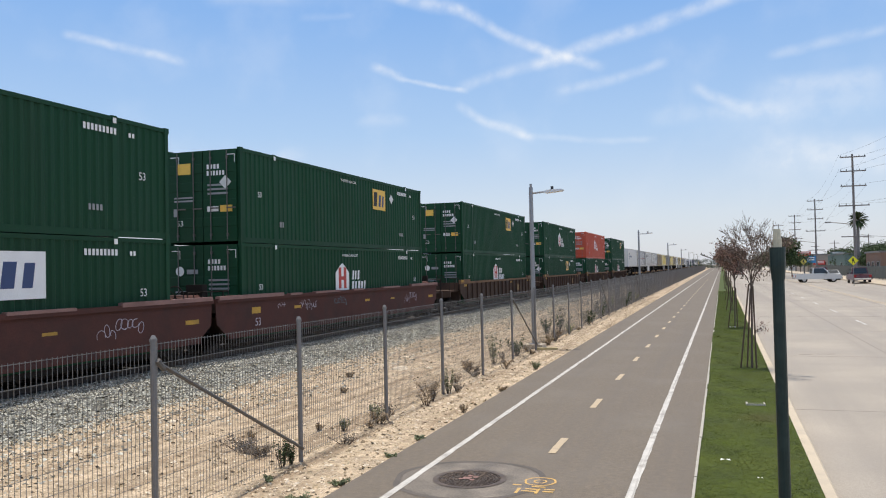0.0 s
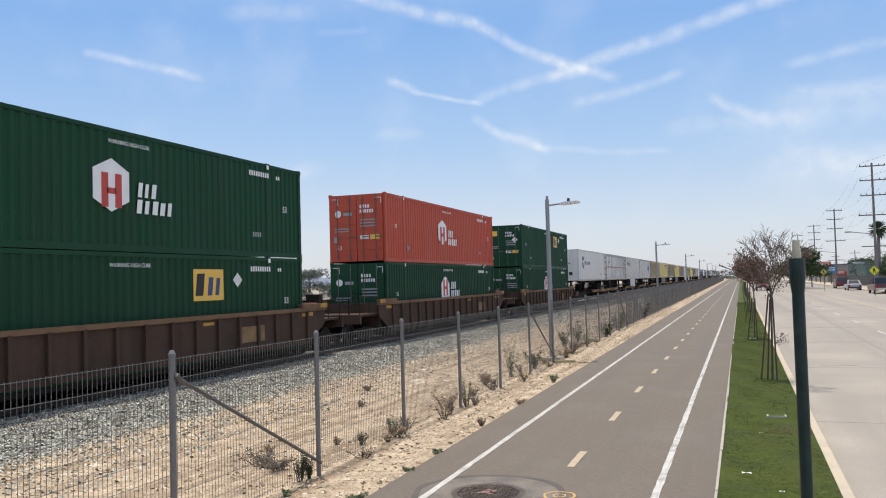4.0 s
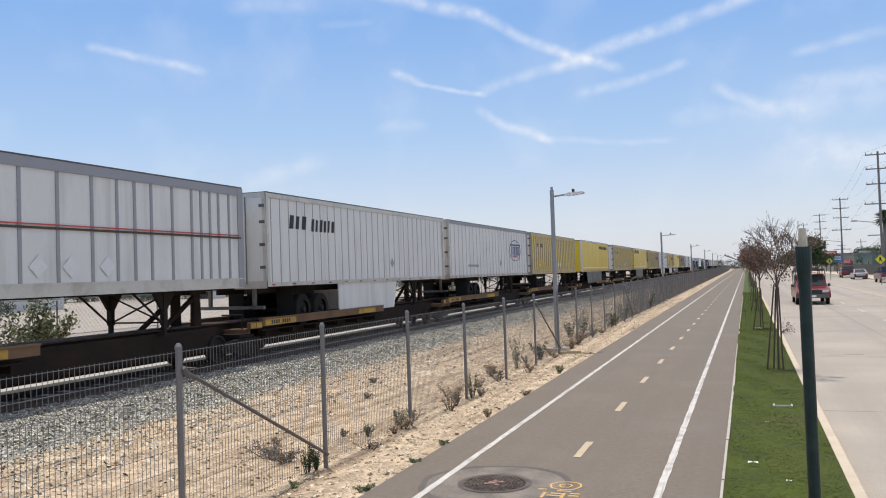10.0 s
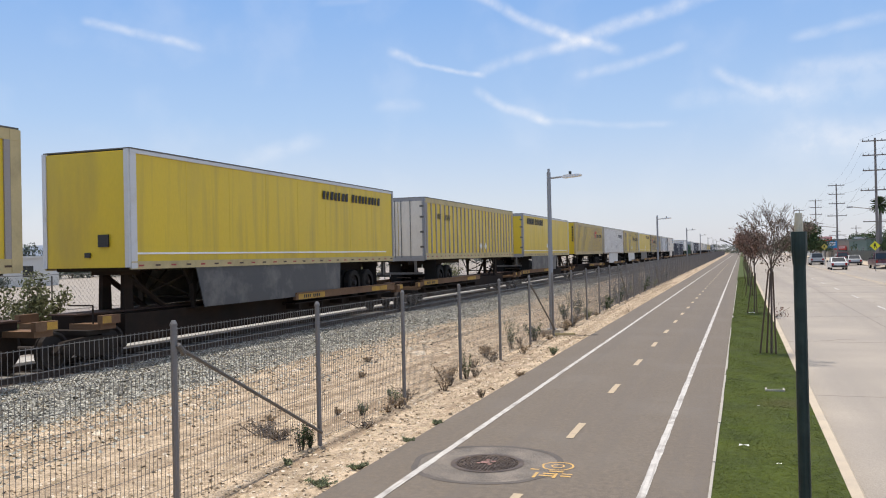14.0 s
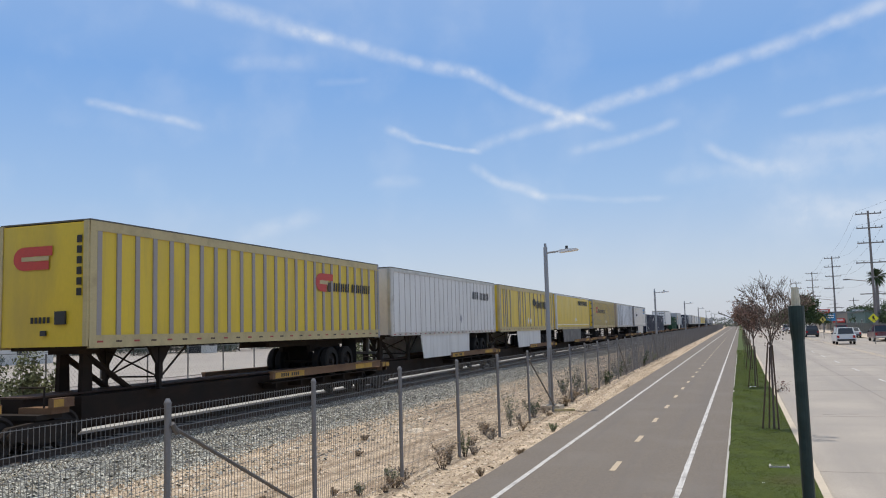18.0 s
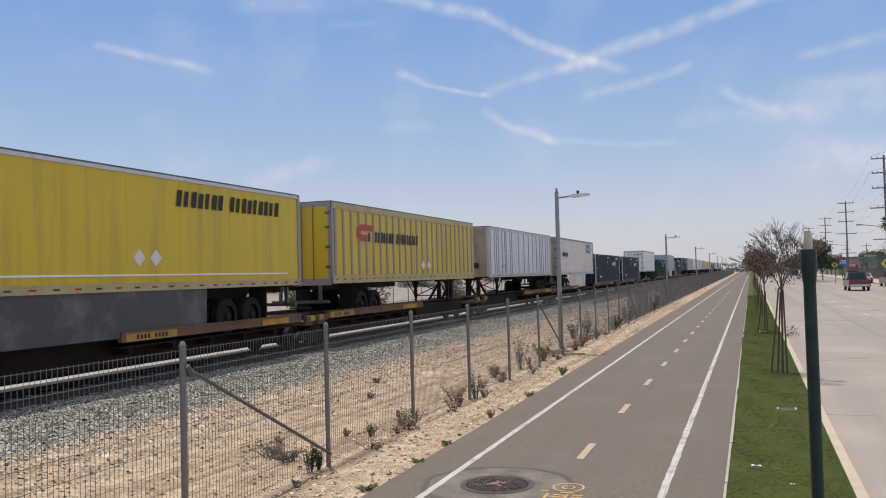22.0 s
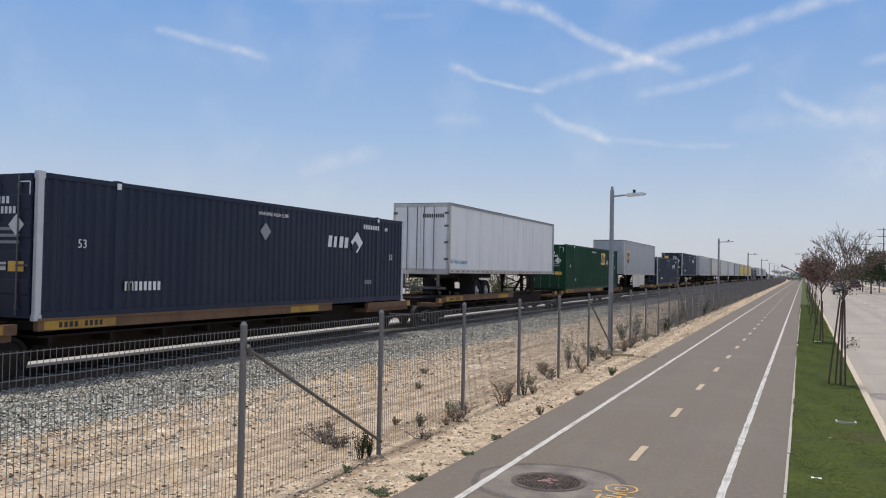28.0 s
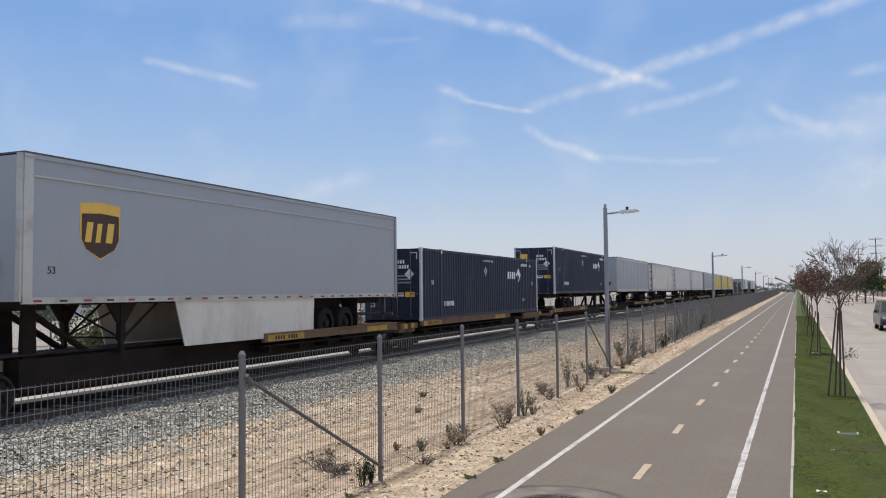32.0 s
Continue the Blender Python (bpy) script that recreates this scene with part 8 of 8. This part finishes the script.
def vehicle(kind, paint_key, label):
    v = thing({"sedan": "sedan", "suv": "suv", "pickup": "pickup_truck"}[kind], label, "car" if kind != "pickup" else "pickup", "vehicles on the road")
    P = {"sedan": dict(L=4.7, W=1.82, sill=0.28, belt=0.92, roof=1.44, hood=1.5, cab=(-1.75, 1.0), slope=(0.75, 0.75), r=0.33, wb=1.38),
         "suv": dict(L=4.8, W=1.92, sill=0.34, belt=1.08, roof=1.78, hood=1.35, cab=(-2.3, 1.05), slope=(0.22, 0.65), r=0.37, wb=1.42),
         "pickup": dict(L=5.6, W=1.98, sill=0.42, belt=1.12, roof=1.86, hood=1.5, cab=(-0.75, 1.35), slope=(0.12, 0.6), r=0.39, wb=1.75)}[kind]
    h, hw = P["L"] / 2, P["W"] / 2
    bm = bmesh.new()
    prof = [(-h, P["sill"] + 0.12), (-h + 0.06, P["belt"] - 0.08), (-h + 0.2, P["belt"]), (P["cab"][1] + 0.1, P["belt"]), (h - 0.45, P["belt"] - 0.12), (h - 0.08, P["belt"] - 0.28), (h, P["sill"] + 0.25), (h - 0.05, P["sill"]), (-h + 0.05, P["sill"])]
    extrude_profile(bm, prof, "x", -hw, hw)
    bmesh.ops.bevel(bm, geom=bm.edges[:], offset=0.06, segments=2)
    body = part("body", bm, M[paint_key], v, smooth=False)
    if kind == "pickup":
        bm = bmesh.new()
        box(bm, -hw + 0.12, hw - 0.12, -h + 0.12, P["cab"][0] - 0.1, P["belt"] + 0.001, P["belt"] + 0.012)
        part("bed_floor", bm, M["dark_plastic"], v)
    a, b = P["cab"]
    s0, s1 = P["slope"]
    z0, z1 = P["belt"] - 0.02, P["roof"]
    top_w = hw - 0.2
    bm = bmesh.new()
    lo = [bm.verts.new(c) for c in ((-hw + 0.06, a, z0), (hw - 0.06, a, z0), (hw - 0.06, b, z0), (-hw + 0.06, b, z0))]
    hi = [bm.verts.new(c) for c in ((-top_w, a + s0, z1), (top_w, a + s0, z1), (top_w, b - s1, z1), (-top_w, b - s1, z1))]
    for i in range(4):
        j = (i + 1) % 4
        bm.faces.new((lo[i], lo[j], hi[j], hi[i]))
    bm.faces.new(hi)
    bm.faces.new(lo[::-1])
    bmesh.ops.bevel(bm, geom=bm.edges[:], offset=0.05, segments=2)
    part("cabin", bm, M[paint_key], v)

    def pane(i, j, name, inset=0.08):
        bm = bmesh.new()
        q = [Vector(c) for c in (((-hw + 0.06, a, z0), (hw - 0.06, a, z0), (hw - 0.06, b, z0), (-hw + 0.06, b, z0))[i], ((-hw + 0.06, a, z0), (hw - 0.06, a, z0), (hw - 0.06, b, z0), (-hw + 0.06, b, z0))[j],
                                 ((-top_w, a + s0, z1), (top_w, a + s0, z1), (top_w, b - s1, z1), (-top_w, b - s1, z1))[j], ((-top_w, a + s0, z1), (top_w, a + s0, z1), (top_w, b - s1, z1), (-top_w, b - s1, z1))[i])]
        c = sum(q, Vector()) / 4
        n = (q[1] - q[0]).cross(q[3] - q[0]).normalized()
        vs = [bm.verts.new(c + (p - c) * 0.86 + n * 0.012) for p in q]
        vs2 = [bm.verts.new(c + (p - c) * 0.86 - n * 0.02) for p in q]
        for k in range(4):
            bm.faces.new((vs[k], vs[(k + 1) % 4], vs2[(k + 1) % 4], vs2[k]))
        bm.faces.new(vs)
        bm.faces.new(vs2[::-1])
        part(name, bm, M["window_dark"], v)
    pane(0, 1, "rear_window")
    pane(1, 2, "side_window")
    pane(2, 3, "windscreen")
    pane(3, 0, "side_window")
    for x in (-hw + 0.12, hw - 0.12):
        for y in (-P["wb"], P["wb"]):
            car_wheel(v, x, y, P["r"])
    for x in (-1, 1):
        bm = bmesh.new()
        box(bm, x * (hw - 0.3) - 0.17, x * (hw - 0.3) + 0.17, h - 0.1, h + 0.01, P["belt"] - 0.36, P["belt"] - 0.22)
        part("headlight", bm, M["lamp_lens"], v)
        bm = bmesh.new()
        box(bm, x * (hw - 0.2) - 0.12, x * (hw - 0.2) + 0.12, -h - 0.008, -h + 0.1, P["belt"] - 0.38, P["belt"] - 0.12)
        part("tail_light", bm, M["tail_lens"], v)
        bm = bmesh.new()
        box(bm, x * (hw + 0.08) - 0.08, x * (hw + 0.08) + 0.08, b - 0.55, b - 0.4, P["belt"] - 0.02, P["belt"] + 0.14)
        part("wing_mirror", bm, M["dark_plastic"], v)
    bm = bmesh.new()
    box(bm, -hw * 0.9, hw * 0.9, h - 0.06, h + 0.06, P["sill"] + 0.02, P["sill"] + 0.24)
    part("front_bumper", bm, M["galv_dark" if kind == "pickup" else "dark_plastic"], v)
    bm = bmesh.new()
    box(bm, -hw * 0.9, hw * 0.9, -h - 0.06, -h + 0.06, P["sill"] + 0.05, P["sill"] + 0.24)
    part("rear_bumper", bm, M["chrome" if kind == "pickup" else "dark_plastic"], v)
    bm = bmesh.new()
    box(bm, -hw * 0.5, hw * 0.5, h - 0.03, h + 0.015, P["belt"] - 0.42, P["belt"] - 0.2)
    part("grille", bm, M["dark_plastic"], v)
    bm = bmesh.new()
    box(bm, -0.16, 0.16, h + 0.06, h + 0.068, P["sill"] + 0.06, P["sill"] + 0.18)
    part("plate", bm, M["ink_white"], v)
    return v


red_truck = vehicle("pickup", "paint_red", "old red pickup truck with a pipe rack over its bed")
rack_bm = bmesh.new()
for x in (-0.85, 0.85):
    for y in (-2.6, -0.9, 1.0):
        tube(rack_bm, (x, y, 1.0), (x, y, 2.1), 0.025, seg=6)
    tube(rack_bm, (x, -2.7, 2.1), (x, 1.3, 2.1), 0.025, seg=6)
for y in (-2.6, -0.9, 1.0):
    tube(rack_bm, (-0.85, y, 2.1), (0.85, y, 2.1), 0.025, seg=6)
part("rack", rack_bm, M["dark_plastic"], red_truck, "black pipe rack")
for k in range(5):
    rack_bm = bmesh.new()
    box(rack_bm, -0.8 + 0.33 * k, -0.52 + 0.33 * k, -2.7 + 0.1 * (k % 3), 1.25 + 0.12 * (k % 2), 2.126, 2.2 + 0.05 * ((k * 2) % 3))
    part("load_board", rack_bm, M["stake"], red_truck, "dark timber tied on the rack")
white_truck = vehicle("pickup", "paint_white", "white pickup truck turning off the road")
white_car = vehicle("sedan", "paint_white", "white sedan driving away")
silver_van = vehicle("suv", "paint_silver", "silver minivan driving away")
dark_suv = vehicle("suv", "paint_black", "black suv driving away")
white_suv = vehicle("suv", "paint_white", "white suv driving away")
maroon_truck = vehicle("pickup", "paint_maroon", "dark red pickup driving away")
green_suv = vehicle("suv", "paint_dark", "dark suv coming along the road")
for kind, key, label, x, y in (("suv", "paint_red", "red van parked at the far kerb", 15.9, 148.0), ("sedan", "paint_silver", "silver sedan parked at the far kerb", 15.6, 131.0), ("pickup", "paint_maroon", "dark red pickup parked at the far kerb", 15.9, 109.0)):
    vehicle(kind, key, label).matrix_world = pose(x, y, ROAD_Z)

# ---- what moves ----
TRAVEL = [(0.0, 0.0), (4.0, 60.0), (8.0, 119.85), (12.0, 179.2), (16.0, 238.6), (20.0, 298.0), (24.0, 357.0), (28.0, 415.2), (32.0, 474.0)]


def motions():
    for ob, mid, z in CONSIST:
        walk(ob, [(t, pose(TRACK_X, mid - s, z)) for t, s in TRAVEL])
    drives = (
        (red_truck, 180, [(0, 3.9, 176), (3, 3.9, 152), (5.5, 3.9, 122), (7, 3.9, 100.5), (8, 4.0, 87), (9, 4.1, 73), (10, 4.1, 58.8), (11, 4.05, 42.8), (11.5, 4.2, 35.4), (12, 4.35, 29.5), (12.5, 4.5, 23.5), (13, 4.6, 17), (16, 4.1, -25), (32, 4.1, -250)]),
        (white_truck, -84, [(0, 12.2, 117.0), (0.5, 13.4, 115.2), (1, 14.9, 112.8), (1.5, 16.4, 112.2), (2, 17.6, 112.0), (3, 19.6, 112.0), (5, 25.0, 112.2), (9, 40.0, 113.0), (32, 120.0, 113.5)]),
        (white_car, 0, [(0, 10.8, -180), (12.5, 10.6, 75), (13, 10.7, 85.5), (13.5, 10.9, 96.5), (15.5, 11.4, 139), (20, 11.4, 230), (32, 11.4, 480)]),
        (silver_van, 0, [(0, 11.2, -110), (12.5, 11.2, 108), (13, 11.2, 117), (13.5, 11.3, 128), (15.5, 11.5, 168), (20, 11.5, 250), (32, 11.5, 470)]),
        (dark_suv, 0, [(0, 11.2, -230), (12.5, 11.2, 32), (15.5, 11.2, 93), (16, 11.2, 103), (19, 11.3, 165), (32, 11.4, 430)]),
        (white_suv, 0, [(0, 10.9, -240), (15, 10.9, 45), (18, 10.9, 99), (19, 10.9, 118), (20, 10.9, 140), (32, 11.2, 400)]),
        (maroon_truck, 0, [(0, 10.6, -310), (19, 10.6, 48), (20.5, 10.6, 73), (21, 10.6, 78), (21.5, 10.6, 85), (22, 10.6, 95), (22.5, 10.6, 110), (23, 10.6, 121), (24, 10.6, 134), (26, 10.6, 160), (32, 10.6, 260)]),
        (green_suv, 180, [(0, 5.6, 560), (26, 5.6, 165), (30.5, 5.6, 91), (31, 5.6, 79), (31.5, 5.6, 68), (32, 5.5, 58)]),
    )
    for car, heading, rows in drives:
        walk(car, [(t, pose(x, y, ROAD_Z, 0, 0, heading)) for t, x, y in rows])


motions()
